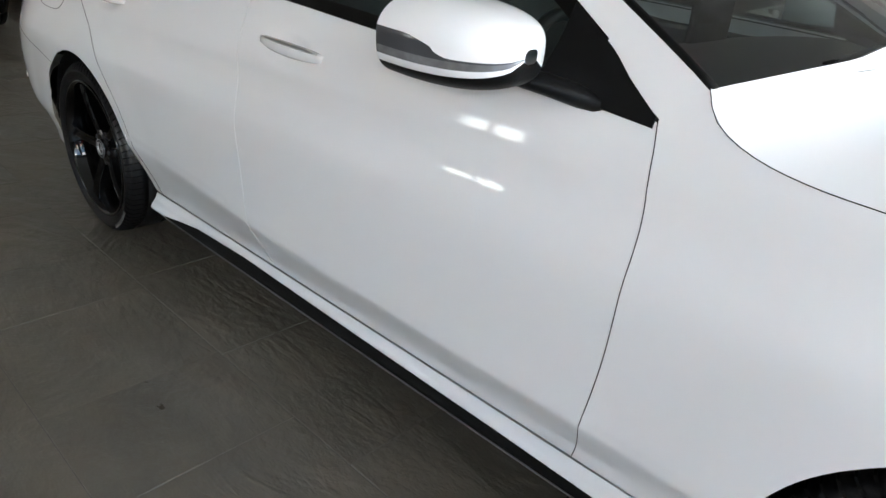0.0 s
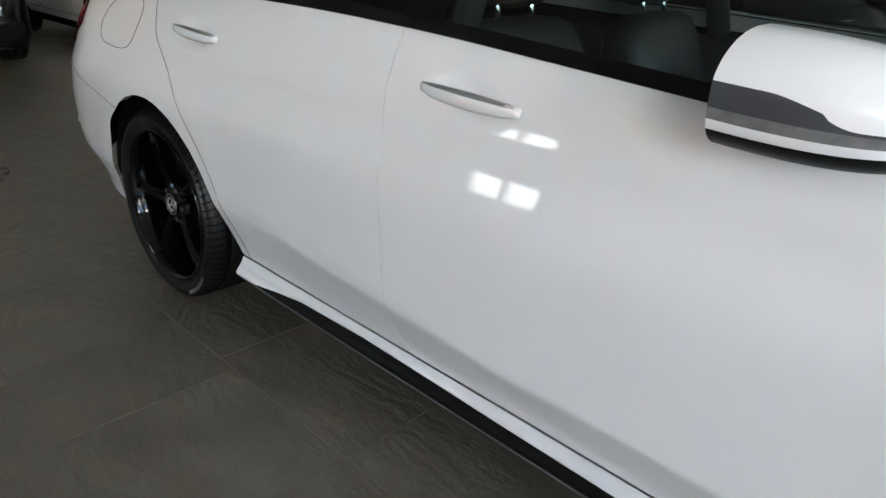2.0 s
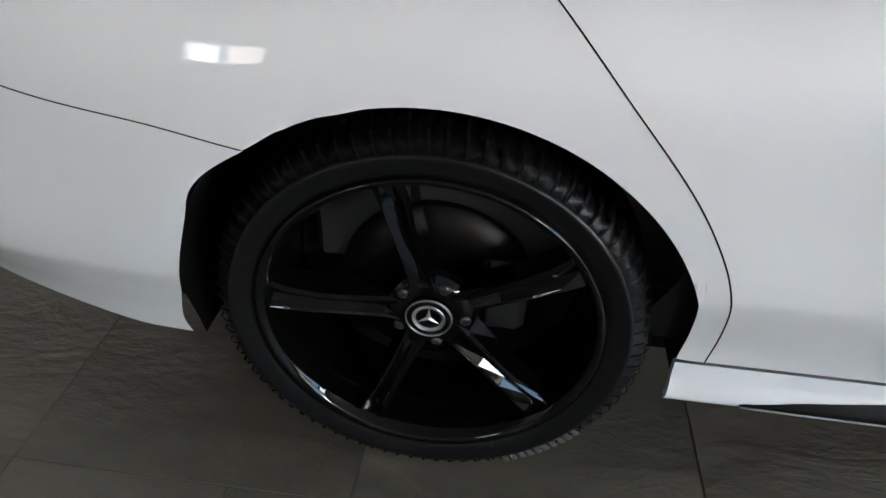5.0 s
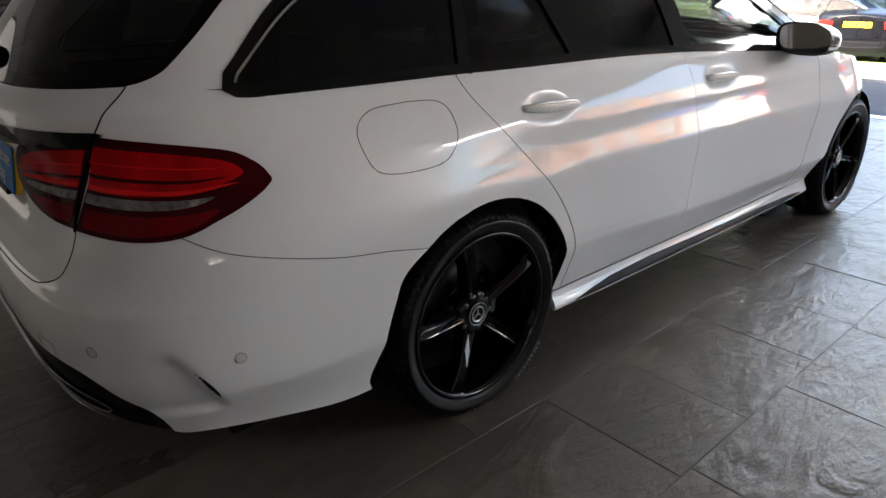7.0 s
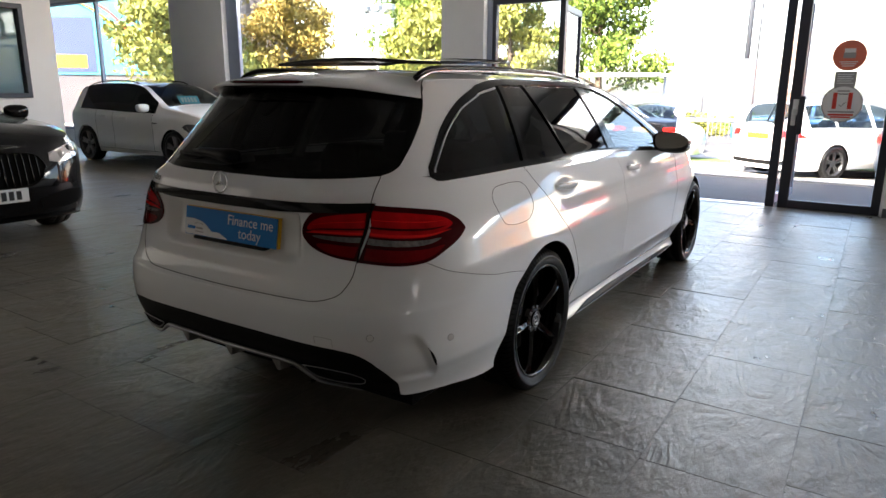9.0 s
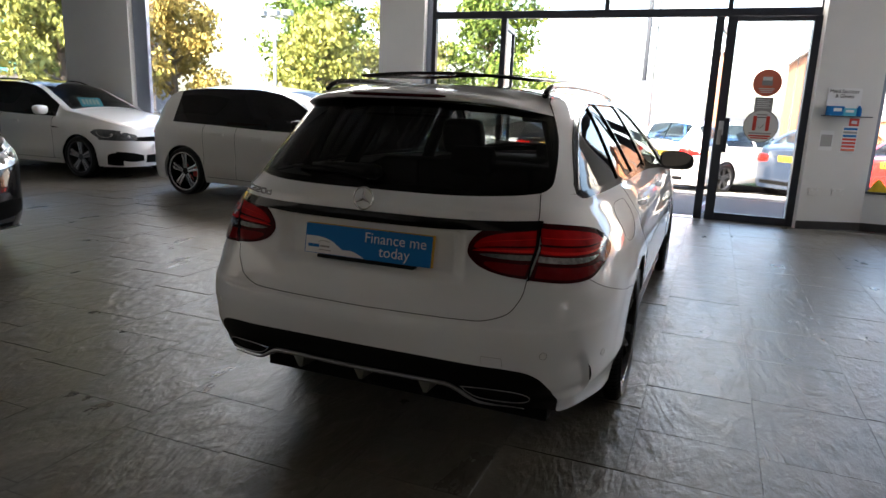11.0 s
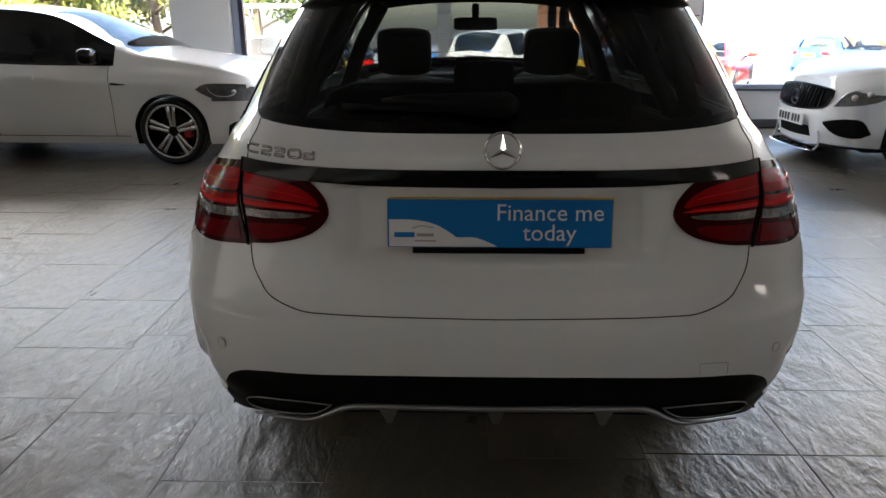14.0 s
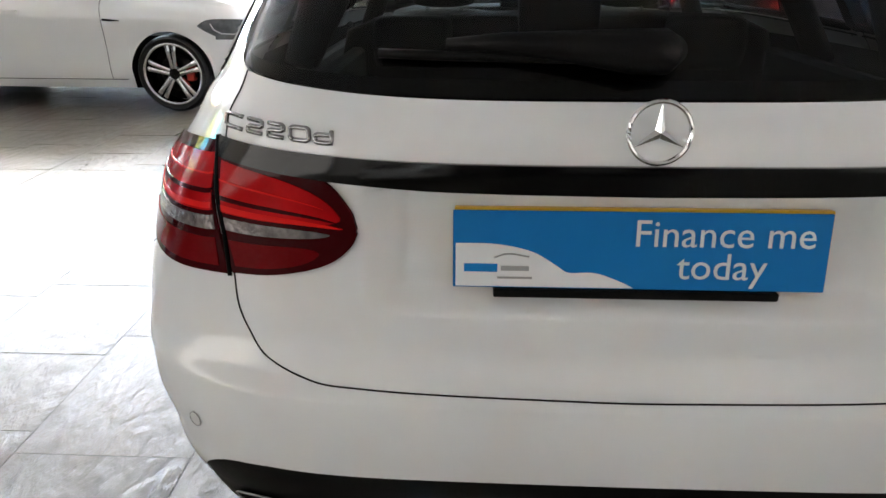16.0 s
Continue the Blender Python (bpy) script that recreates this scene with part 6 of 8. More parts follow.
    if lettering:
        for k in range(10):
            a = radians(-62 + 2.9 * k)
            r = (R + rim) / 2 + 0.012
            q = box("sidewall_mark", w * 1.035, w * 1.053, -0.0045, 0.0045, -0.0070, 0.0070, M_MARK, wheel)
            q.location = (0, r * math.cos(a), r * math.sin(a))
            q.rotation_euler = (a - math.pi / 2, 0, 0)
    return wheel


for s in (1, -1):
    for yc, tn in ((0.0, 103), (FRONT_AXLE, 60)):
        m = pose(s * 0.772, yc, 0.328, 0, 0, 0 if s > 0 else 180)
        make_wheel(hero, m, turn=tn if s > 0 else 180 - tn)


# ---- cabin ----
def cushion(bm, x0, x1, y0, y1, z0, z1, r=0.04, m=None):
    """A padded block with soft edges of radius r."""
    u = bmesh.ops.create_uvsphere(bm, u_segments=28, v_segments=18, radius=1.0)["verts"]
    for v in u:
        p = v.co.copy()
        k = 1.0 / max(abs(p.x), abs(p.y), abs(p.z))
        q = p * (0.45 * k + 0.55 * min(k, 1.25))
        v.co = Vector(((x0 + x1) / 2 + (x1 - x0) / 2 * max(-1, min(1, q.x)), (y0 + y1) / 2 + (y1 - y0) / 2 * max(-1, min(1, q.y)), (z0 + z1) / 2 + (z1 - z0) / 2 * max(-1, min(1, q.z))))
    if m is not None:
        bmesh.ops.transform(bm, matrix=m, verts=u)


def seat(parent, x, y, back_tilt=18, head=True):
    st = new("front_seat")
    st.parent = parent
    st.location = (x, y, 0.30)
    for nm, args, tilt in (("seat_base", (-0.25, 0.25, -0.05, 0.48, 0.08, 0.24), 6), ("seat_back", (-0.25, 0.25, -0.10, 0.06, 0.16, 0.76), back_tilt)):
        bm = bmesh.new()
        cushion(bm, *args, r=0.05, m=pose(0, 0, 0, tilt if nm == "seat_back" else 0))
        part(nm, bm, M_LEATHER, st, smooth=True)
    if head:
        bm = bmesh.new()
        cushion(bm, -0.135, 0.135, -0.06, 0.05, 0.79, 1.01, r=0.045, m=pose(0, 0, 0, back_tilt))
        part("headrest", bm, M_LEATHER, st, smooth=True)
        for sx in (-0.07, 0.07):
            tube("headrest_post", [(sx, -0.23, 0.70), (sx, -0.255, 0.80)], 0.007, M_CHROME, st, seg=8)
    return st


seat(hero, 0.37, 1.28)
seat(hero, -0.37, 1.28)
bm = bmesh.new()
cushion(bm, -0.64, 0.64, 0.32, 0.85, 0.42, 0.58, r=0.06)
part("rear_bench", bm, M_LEATHER, hero, smooth=True)
bm = bmesh.new()
cushion(bm, -0.64, 0.64, 0.15, 0.30, 0.50, 1.05, r=0.05, m=Matrix.Translation((0, 0.0, 0)) @ pose(0, 0.12, 0, 8))
part("rear_backrest", bm, M_LEATHER, hero, smooth=True)
for x, zt in ((-0.42, 1.05), (0.0, 1.13), (0.42, 1.05)):
    bm = bmesh.new()
    cushion(bm, x - 0.115, x + 0.115, 0.10, 0.19, zt - 0.13, zt + 0.02, r=0.04)
    part("rear_headrest", bm, M_LEATHER, hero, smooth=True)
bm = bmesh.new()
cushion(bm, -0.72, 0.72, 1.88, 2.30, 0.62, 0.985, r=0.06)
part("dashboard", bm, M_LEATHER, hero, smooth=True)
box("centre_screen", -0.11, 0.11, 1.93, 1.95, 0.97, 1.09, M_GLOSSBK, hero, bevel=0.006)
box("centre_console", -0.13, 0.13, 1.0, 1.9, 0.35, 0.62, M_GLOSSBK, hero, bevel=0.03)
tube("steering_wheel", [(0.37 + 0.185 * math.cos(a), 1.80 - 0.06 * math.sin(a), 0.86 + 0.175 * math.sin(a)) for a in np.linspace(0, math.tau, 32, endpoint=False)], 0.016, M_LEATHER, hero, seg=8, closed=True)
box("steering_hub", 0.29, 0.45, 1.80, 1.86, 0.80, 0.92, M_LEATHER, hero, bevel=0.02)
bm = bmesh.new()
cushion(bm, -0.125, 0.125, 1.50, 1.53, 1.255, 1.325, r=0.012)
part("interior_mirror", bm, M_SATINBK, hero, smooth=True)
box("mirror_stem", -0.02, 0.02, 1.49, 1.56, 1.32, 1.40, M_SATINBK, hero, bevel=0.01)
for s in (1, -1):
    box("door_card", s * 0.735 - 0.02, s * 0.735 + 0.02, -0.2, 2.15, 0.35, 0.94, M_TRIMGREY, hero, bevel=0.01)
    box("boot_side", s * 0.56 - 0.02, s * 0.56 + 0.02, -0.66, 0.0, 0.45, 1.0, M_TRIMGREY, hero, bevel=0.01)
    tube("belt_pillar", [(s * 0.70, 1.14, 0.95), (s * 0.60, 1.12, 1.2), (s * 0.49, 1.09, 1.38)], 0.04, M_TRIMGREY, hero, seg=8)
    tube("belt_pillar", [(s * 0.72, 0.05, 0.95), (s * 0.58, 0.08, 1.2), (s * 0.48, 0.12, 1.38)], 0.035, M_TRIMGREY, hero, seg=8)
    tube("belt_pillar", [(s * 0.60, -0.50, 1.02), (s * 0.55, -0.44, 1.2), (s * 0.49, -0.38, 1.36)], 0.03, M_TRIMGREY, hero, seg=8)
box("cabin_floor", -0.66, 0.66, -0.80, 2.2, 0.33, 0.36, M_LEATHER, hero)
box("bulkhead", -0.70, 0.70, 2.25, 2.28, 0.35, 0.92, M_DARK, hero)


# ---- the other cars ----
class Shape:
    """The skin of a plainer car: y forward from the rear axle, right half given by sections."""

    def __init__(self, k):
        self.k = k
        self.belt = curve1(*zip(*k["belt"]))
        self.top = curve1(*zip(*k["top"]))
        self.low = curve1([0, 0.1, 0.25, 0.42, 0.6, 0.78, 0.9, 1.0], [0.945, 0.972, 0.99, 0.982, 0.99, 1.0, 0.985, 0.925])
        self.y0, self.y1 = -k["ro"], k["wb"] + k["fo"]
        self.yr, self.yf = k.get("yr", 0.0), k.get("yf", k["wb"] - 0.35)
        self.pr, self.pf = k.get("pr", 4.0), k.get("pf", 3.0)
        self.zs = k.get("sill", 0.2)
        self.R = k.get("arch", 0.37)
        self.rw = k.get("R", 0.325)

    def plan(self, y):
        t = np.clip((self.yr - y) / (self.yr - self.y0), 0, 1)
        u = np.clip((y - self.yf) / (self.y1 - self.yf), 0, 1)
        return (1 - t ** self.pr) ** (1 / self.pr) * (1 - u ** self.pf) ** (1 / self.pf)

    def x_low(self, y, z):
        zb = self.belt(y)
        return self.k["w"] * self.low(np.clip((z - self.zs) / (zb - self.zs), 0, 1)) * self.plan(y)

    def rake(self, y, z):
        """Leans the nose and tail back with height."""
        d = np.clip((y - self.yf) / (self.y1 - self.yf), 0, 1) ** 3
        e = np.clip((self.yr - y) / (self.yr - self.y0), 0, 1) ** 3
        return y - d * self.k.get("nose", 0.10) * np.abs((z - 0.45) / 0.4) ** 1.6 + e * self.k.get("tail", 0.03) * np.abs((z - 0.5) / 0.4) ** 1.6

    def flank(self, y, z, off=0.0):
        y, z = np.asarray(y, float), np.asarray(z, float)
        zb = self.belt(y)
        xb = self.k["w"] * self.low(1.0) * self.plan(y)
        x = np.where(z <= zb, self.x_low(y, z), xb - (z - zb) * self.k.get("tumble", 0.55))
        return np.stack([x + off, self.rake(y, z), z], -1)

    def nose(self, x, z, off=0.0):
        x, z = np.asarray(x, float), np.asarray(z, float)
        hw = self.k["w"] * self.low(np.clip((z - self.zs) / (self.belt(self.y1) - self.zs), 0, 1))
        u = (1 - np.clip(np.abs(x) / hw, 0, 1) ** self.pf) ** (1 / self.pf)
        y = self.yf + (self.y1 - self.yf) * u
        return np.stack([x, self.rake(y, z) + off, z + 0 * x], -1)

    def tail(self, x, z, off=0.0):
        x, z = np.asarray(x, float), np.asarray(z, float)
        hw = self.k["w"] * self.low(np.clip((z - self.zs) / (self.belt(self.y0) - self.zs), 0, 1))
        u = (1 - np.clip(np.abs(x) / hw, 0, 1) ** self.pr) ** (1 / self.pr)
        y = self.yr - (self.yr - self.y0) * u
        return np.stack([x, self.rake(y, z) - off, z + 0 * x], -1)

    def bottom(self, y):
        z = np.full_like(y, self.zs) + 0.03 * np.clip((self.yr - 0.5 - y), 0, 1)
        for yw in (0.0, self.k["wb"]):
            d = np.clip(self.R ** 2 - (y - yw) ** 2, 0, None)
            z = np.where(d > 0, np.maximum(z, self.rw + np.sqrt(d) - 0.01), z)
        return z

    def stations(self):
        y = [self.yr - (self.yr - self.y0) * math.sin(math.pi / 2 * t) ** 0.7 for t in np.linspace(1, 0, 26)]
        y += list(np.linspace(self.yr, self.yf, 60)[1:-1])
        y += [self.yf + (self.y1 - self.yf) * math.sin(math.pi / 2 * t) ** 0.7 for t in np.linspace(0, 1, 30)]
        for yw in (0.0, self.k["wb"]):
            y += [yw + self.R * c for c in np.cos(np.linspace(0, math.pi, 21)) * 0.9999]
            y += [yw - self.R - 0.002, yw + self.R + 0.002]
        return np.array(sorted(set(round(float(v), 4) for v in y)))


def ngrid(fn, pts_b, pts_t, nu, nv):
    """A patch between a lower and an upper line of (a, z), laid on the skin by fn."""
    B, T = spline(pts_b, nu), spline(pts_t, nu)
    v = np.linspace(0, 1, nv)[:, None, None]
    g = (1 - v) * B[None] + v * T[None]
    return fn(g[..., 0], g[..., 1])


def both_sides(name, g, mat, parent, flange=0.006, out=None, label="", only=0):
    obs = []
    for s in (1, -1):
        if only and s != only:
            continue
        q = g * np.array((s, 1, 1))
        v, f = grid_mesh([q], flange, out or (lambda c: (c[0], 0, 0.05)))
        obs.append(mesh_ob(name, v, f, mat, parent, label))
    return obs


def number_plate(parent, m, w=0.52, h=0.111, mat=None):
    pl = box("number_plate", -w / 2, w / 2, -0.004, 0.004, 0, h, mat or M_PLATE_W, parent, bevel=0.001, m=m, label="number plate")
    x = -w * 0.42
    for k in range(7):
        if k == 4:
            x += w * 0.06
        box("plate_bar", x, x + w * 0.075, -0.0065, -0.0045, h * 0.18, h * 0.82, M_INK, pl, m=m)
        x += w * 0.112
    return pl


def plain_car(name, label, k, m, paint, wheels="twin", wheel_mat=None, face="plain", rear="plain", glass_mat=None, group="", detail=2, rim=0.225, price=False, face_wheel=None):
    c = Shape(k)
    car = thing(name, label, "car", group, m=m)
    gm = glass_mat or M_PRIVACY
    ys = c.stations()
    zb = c.belt(ys)
    zt = np.maximum(c.top(ys), zb + 0.012)
    bot = np.minimum(c.bottom(ys), zb - 0.05)
    n1, n2, n3 = 13, 7, 8
    rows = []
    for i in range(n1):
        z = bot + (zb - bot) * i / (n1 - 1)
        rows.append(c.flank(ys, z))
    for i in range(1, n2):
        z = zb + (zt - zb) * i / (n2 - 1)
        rows.append(c.flank(ys, z))
    edge = rows[-1]
    crown = 0.012 + 0.05 * np.clip(edge[:, 0] / 0.6, 0, 1)
    for i in range(1, n3):
        t = i / (n3 - 1)
        q = edge.copy()
        q[:, 0] = edge[:, 0] * (1 - t)
        q[:, 2] = edge[:, 2] + crown * (1 - (1 - t) ** 2)
        rows.append(q)
    g = np.array(rows)
    ya, yb = k["ws"]
    yc, yd = k["rs"]
    cab = (zt - zb)
    wins = k["windows"]
    nr, ny = g.shape[:2]
    sets = {"body": [], "glass": [], "screen": [], "back": [], "roof": []}
    for j in range(nr - 1):
        for i in range(ny - 1):
            ym = (ys[i] + ys[i + 1]) / 2
            q = (j * ny + i, j * ny + i + 1, (j + 1) * ny + i + 1, (j + 1) * ny + i)
            if n1 - 1 <= j < n1 + n2 - 2 and any(a <= ym <= b for a, b in wins) and cab[i] > 0.05:
                sets["glass"].append(q)
            elif j >= n1 + n2 - 1 and ya <= ym <= yb:
                sets["screen"].append(q)
            elif j >= n1 + n2 - 1 and yc <= ym <= yd:
                sets["back"].append(q)
            elif j >= n1 + n2 - 1 and yd < ym < ya and k.get("roof"):
                sets["roof"].append(q)
            else:
                sets["body"].append(q)
    flat = g.reshape(-1, 3)

    def made(nm, qs, mat, lab="", sides=(1, -1)):
        fs, vs = [], []
        for s in sides:
            o = len(vs)
            used = {}
            for q in qs:
                idx = []
                for a in q:
                    if a not in used:
                        used[a] = len(vs)
                        vs.append(flat[a] * np.array((s, 1, 1)))
                    idx.append(used[a])
                fs.append(tuple(idx) if s > 0 else tuple(idx[::-1]))
        bm_ = bmesh.new()
        me = bpy.data.meshes.new(nm)
        me.from_pydata([tuple(map(float, p)) for p in vs], [], fs)
        bm_.from_mesh(me)
        bmesh.ops.remove_doubles(bm_, verts=bm_.verts[:], dist=0.0003)
        bmesh.ops.recalc_face_normals(bm_, faces=bm_.faces[:])
        bpy.data.meshes.remove(me)
        return part(nm, bm_, mat, car, lab, smooth=True)

    made("body", sets["body"], paint)
    if sets["roof"]:
        made("roof", sets["roof"], k["roof"], "dark glass roof")
    for a, b in wins:
        sel = [q for q in sets["glass"] if a <= (ys[q[0] % ny] + ys[q[1] % ny]) / 2 <= b]
        if sel:
            for s in (1, -1):
                made("side_window", sel, gm, "dark side window glass", (s,))
    made("windscreen", sets["screen"], M_TINT, "clear windscreen")
    made("rear_window", sets["back"], gm, "tinted rear window")
    # dark inside and underside
    wi = k["w"] - 0.22
    box("underbody", -wi, wi, c.y0 + 0.3, c.y1 - 0.35, 0.17, 0.62, M_DARK, car)
    box("cabin", -wi + 0.08, wi - 0.08, yd if yd > c.y0 + 0.2 else c.y0 + 0.3, ya + 0.3, 0.6, float(c.belt(1.0)) - 0.05, M_LEATHER, car, bevel=0.05)
    for sx in (-0.36, 0.36):
        bm = bmesh.new()
        add_box(bm, sx - 0.22, sx + 0.22, k["wb"] * 0.42, k["wb"] * 0.42 + 0.14, 0.6, float(c.belt(1.0)) + 0.10, bevel=0.05, seg=2)
        add_box(bm, sx - 0.13, sx + 0.13, k["wb"] * 0.42 - 0.01, k["wb"] * 0.42 + 0.09, float(c.belt(1.0)) + 0.12, float(c.belt(1.0)) + 0.30, bevel=0.04, seg=2)
        part("seat", bm, M_LEATHER, car, smooth=True)
    # wheels
    for s in (1, -1):
        for yw in (0.0, k["wb"]):
            make_wheel(car, pose(s * (k["w"] - 0.115), yw, c.rw, 0, 0, 0 if s > 0 else 180), R=c.rw, rim=rim, width=0.215, spokes=wheels, mat=wheel_mat or M_ALLOYDK, face_mat=face_wheel, turn=90, hub_badge=False, lettering=False, disc_on=detail > 1)
    # door joints, handles, mirrors
    b_y, f_y = k["doors"]
    if detail > 1:
        for y in (k.get("rear_gap", 0.30), b_y, f_y):
            z0 = float(c.bottom(np.array([y]))[0]) + 0.08
            for s in (1, -1):
                pts = [c.flank(y, z, 0.0005) * np.array((s, 1, 1)) for z in np.linspace(z0, float(c.belt(y)), 16)]
                tube("door_joint", [tuple(p) for p in pts], 0.0028, M_DARK, car, seg=5)
        for s in (1, -1):
            pts = [c.flank(y, c.zs + 0.075, 0.0005) * np.array((s, 1, 1)) for y in np.linspace(c.R + 0.05, k["wb"] - c.R - 0.05, 20)]
            tube("sill_joint", [tuple(p) for p in pts], 0.003, M_DARK, car, seg=5)
            for y in (b_y - 0.28, f_y - 0.82):
                zh = float(c.belt(y)) - 0.115
                p = c.flank(y, zh)
                box("door_handle", -0.012, 0.022, -0.10, 0.10, -0.016, 0.016, paint, car, bevel=0.008, m=pose(s * p[0], p[1], p[2]), seg=2)
    for s in (1, -1):
        p = c.flank(f_y - 0.12, float(c.belt(f_y - 0.12)) + 0.03)
        bm = bmesh.new()
        r = bmesh.ops.create_uvsphere(bm, u_segments=18, v_segments=12, radius=1.0)
        for v_ in bm.verts:
            q = v_.co
            q.x, q.y, q.z = math.copysign(abs(q.x) ** 0.7, q.x) * 0.115, math.copysign(abs(q.y) ** 0.8, q.y) * 0.075, math.copysign(abs(q.z) ** 0.7, q.z) * 0.075
            q.x *= 1 + 0.1 * q.z / 0.075
        bmesh.ops.transform(bm, matrix=pose(s * (p[0] + 0.15), p[1], p[2] + 0.055), verts=bm.verts[:])
        mr = part("door_mirror", bm, k.get("mirror", paint), car, smooth=True)
        tube("mirror_foot", [(s * (p[0] - 0.01), p[1] + 0.02, p[2]), (s * (p[0] + 0.10), p[1] + 0.01, p[2] + 0.02)], 0.022, M_SATINBK, mr, seg=8)
    # black window line
    lo_, hi_ = min(a for a, b in wins), max(b for a, b in wins)
    for s in (1, -1):
        pts = [c.flank(y, float(c.belt(y)) + 0.004, 0.003) * np.array((s, 1, 1)) for y in np.linspace(lo_, hi_, 30)]
        tube("window_line", [tuple(p) for p in pts], 0.009, M_GLOSSBK, car, seg=6)
    fo = lambda q: (0, 1, 0.2)
    if face == "star":
        # broad oval grille with upright bars, swept lamps, gaping lower intakes
        GB, GT = k.get("grille") or ([(-0.40, 0.53), (-0.28, 0.485), (0, 0.475), (0.28, 0.485), (0.40, 0.53)], [(-0.45, 0.63), (-0.36, 0.735), (0, 0.755), (0.36, 0.735), (0.45, 0.63)])
        gg = ngrid(c.nose, GB, GT, 30, 10) + np.array((0, 0.006, 0))
        v, f = grid_mesh([gg], 0.01, fo)
        gr = mesh_ob("grille", v, f, M_DARK, car, "dark oval radiator grille")
        for x in np.linspace(-0.38, 0.38, 15):
            za, zb_ = np.interp(x, *spline(GB, 40).T), np.interp(x, *spline(GT, 40).T)
            pts = [tuple(c.nose(x, z) + np.array((0, 0.014, 0))) for z in np.linspace(za + 0.005, zb_ - 0.005, 7)]
            tube("grille_bar", pts, 0.0065, k.get("bars", M_GLOSSBK), gr, seg=6)
        loop = [tuple(p) for p in np.vstack([c.nose(*spline(GB, 24).T), c.nose(*spline(GT, 24).T)[::-1]]) + np.array((0, 0.01, 0))]
        tube("grille_surround", loop, 0.010, k.get("bars", M_GLOSSBK), gr, seg=6, closed=True)
        emblem(gr, pose(0, float(c.nose(0, 0.61)[1]) + 0.03, 0.612, 90, 0, 180), 0.070, M_ALLOYDK if k.get("bars") is M_GLOSSBK else M_SILVER)
        LB, LT, bulbs = k.get("lamp", ([(0.49, 0.665), (0.60, 0.655), (0.75, 0.69), (0.868, 0.745)], [(0.50, 0.735), (0.62, 0.775), (0.76, 0.81), (0.873, 0.825)], ((0.61, 0.712), (0.73, 0.742))))
        ll = ngrid(c.nose, LB, LT, 20, 8) + np.array((0.002, 0.006, 0))
        lam = both_sides("headlamp", ll, k.get("lamp_mat", M_LAMPGLASS), car, out=fo, label="clear headlamp with dark inner housing")
        for s, lp in zip((1, -1), lam):
            for x, z in bulbs:
                p, r = c.nose(x, z), 0.033
                b = bmesh.new()
                bmesh.ops.create_uvsphere(b, u_segments=14, v_segments=8, radius=r)
                bmesh.ops.transform(b, matrix=Matrix.Translation((s * p[0], p[1] - 0.008, p[2])), verts=b.verts[:])
                part("lamp_lens", b, M_CLEARLENS, lp, smooth=True)
            pts = [tuple((c.nose(x, z) + np.array((0, 0.012, 0))) * np.array((s, 1, 1))) for x, z in spline([(x + 0.004, z - 0.006) for x, z in LT], 14)]
            tube("daylight_strip", pts, 0.006, M_CHROME, lp, seg=6)
        both_sides("lower_intake", ngrid(c.nose, *k.get("intake", ([(0.38, 0.285), (0.50, 0.27), (0.66, 0.285), (0.76, 0.32)], [(0.36, 0.36), (0.50, 0.40), (0.64, 0.42), (0.76, 0.41)])), 18, 6) + np.array((0, 0.004, 0)), M_DARK, car, out=fo, label="black bumper intake")
        gg = ngrid(c.nose, [(-0.30, 0.265), (0, 0.255), (0.30, 0.265)], [(-0.28, 0.36), (0, 0.37), (0.28, 0.36)], 20, 6) + np.array((0, 0.004, 0))
        v, f = grid_mesh([gg], 0.008, fo)
        mesh_ob("centre_intake", v, f, M_DARK, car, "black centre intake")
        if k.get("tray"):
            # black tray with a chrome edge, spacers and raised tips
            xs = np.linspace(-0.43, 0.43, 33)
            rows = [np.array([c.nose(x, 0.20) + np.array((0, d, zz - 0.20)) for x in xs]) for d, zz in ((-0.05, 0.165), (0.085, 0.150), (0.095, 0.145), (0.085, 0.138), (-0.05, 0.150))]
            v, f = grid_mesh([np.array(rows)], 0, lambda q: (0, 0, 1))
            sp = mesh_ob("splitter", v, f, M_SATINBK, car, "black front splitter tray")
            tube("splitter_edge", [tuple(q + np.array((0, 0.004, 0.002))) for q in rows[2]], 0.009, M_CHROME, sp, seg=8, flat=0.6, label="chrome splitter edge")
            for x in (-0.34, -0.20, -0.07, 0.07, 0.20, 0.34):
                q = c.nose(x, 0.20)
                box("splitter_spacer", x - 0.035, x + 0.035, q[1] + 0.02, q[1] + 0.075, 0.150, 0.172, M_GLOSSBK, sp, bevel=0.004)
            for s in (1, -1):
                tip = [tuple((c.nose(x, z) + np.array((0, d, 0))) * np.array((s, 1, 1))) for x, z, d in ((0.43, 0.150, 0.085), (0.44, 0.19, 0.05), (0.43, 0.26, 0.02), (0.41, 0.33, 0.006))]
                tube("splitter_tip", spline(tip, 12), 0.009, M_SILVER, sp, seg=6, label="silver splitter tip")
                tube("lower_edge", [tuple((c.nose(x, 0.205) + np.array((0.004, 0.004, 0))) * np.array((s, 1, 1))) for x in np.linspace(0.40, 0.845, 24)], 0.020, M_SATINBK, car, seg=8, flat=0.6, label="black lower bumper edge")
        else:
            tube("splitter", [tuple(c.nose(x, 0.205) + np.array((0, 0.03, 0))) for x in np.linspace(-0.72, 0.72, 40)], 0.018, M_GLOSSBK, car, seg=8, flat=0.5, label="thin black front splitter")
        number_plate(car, pose(0, float(c.nose(0, 0.42)[1]) + 0.03, 0.362, 0, 0, 180))
    elif face == "hatch":
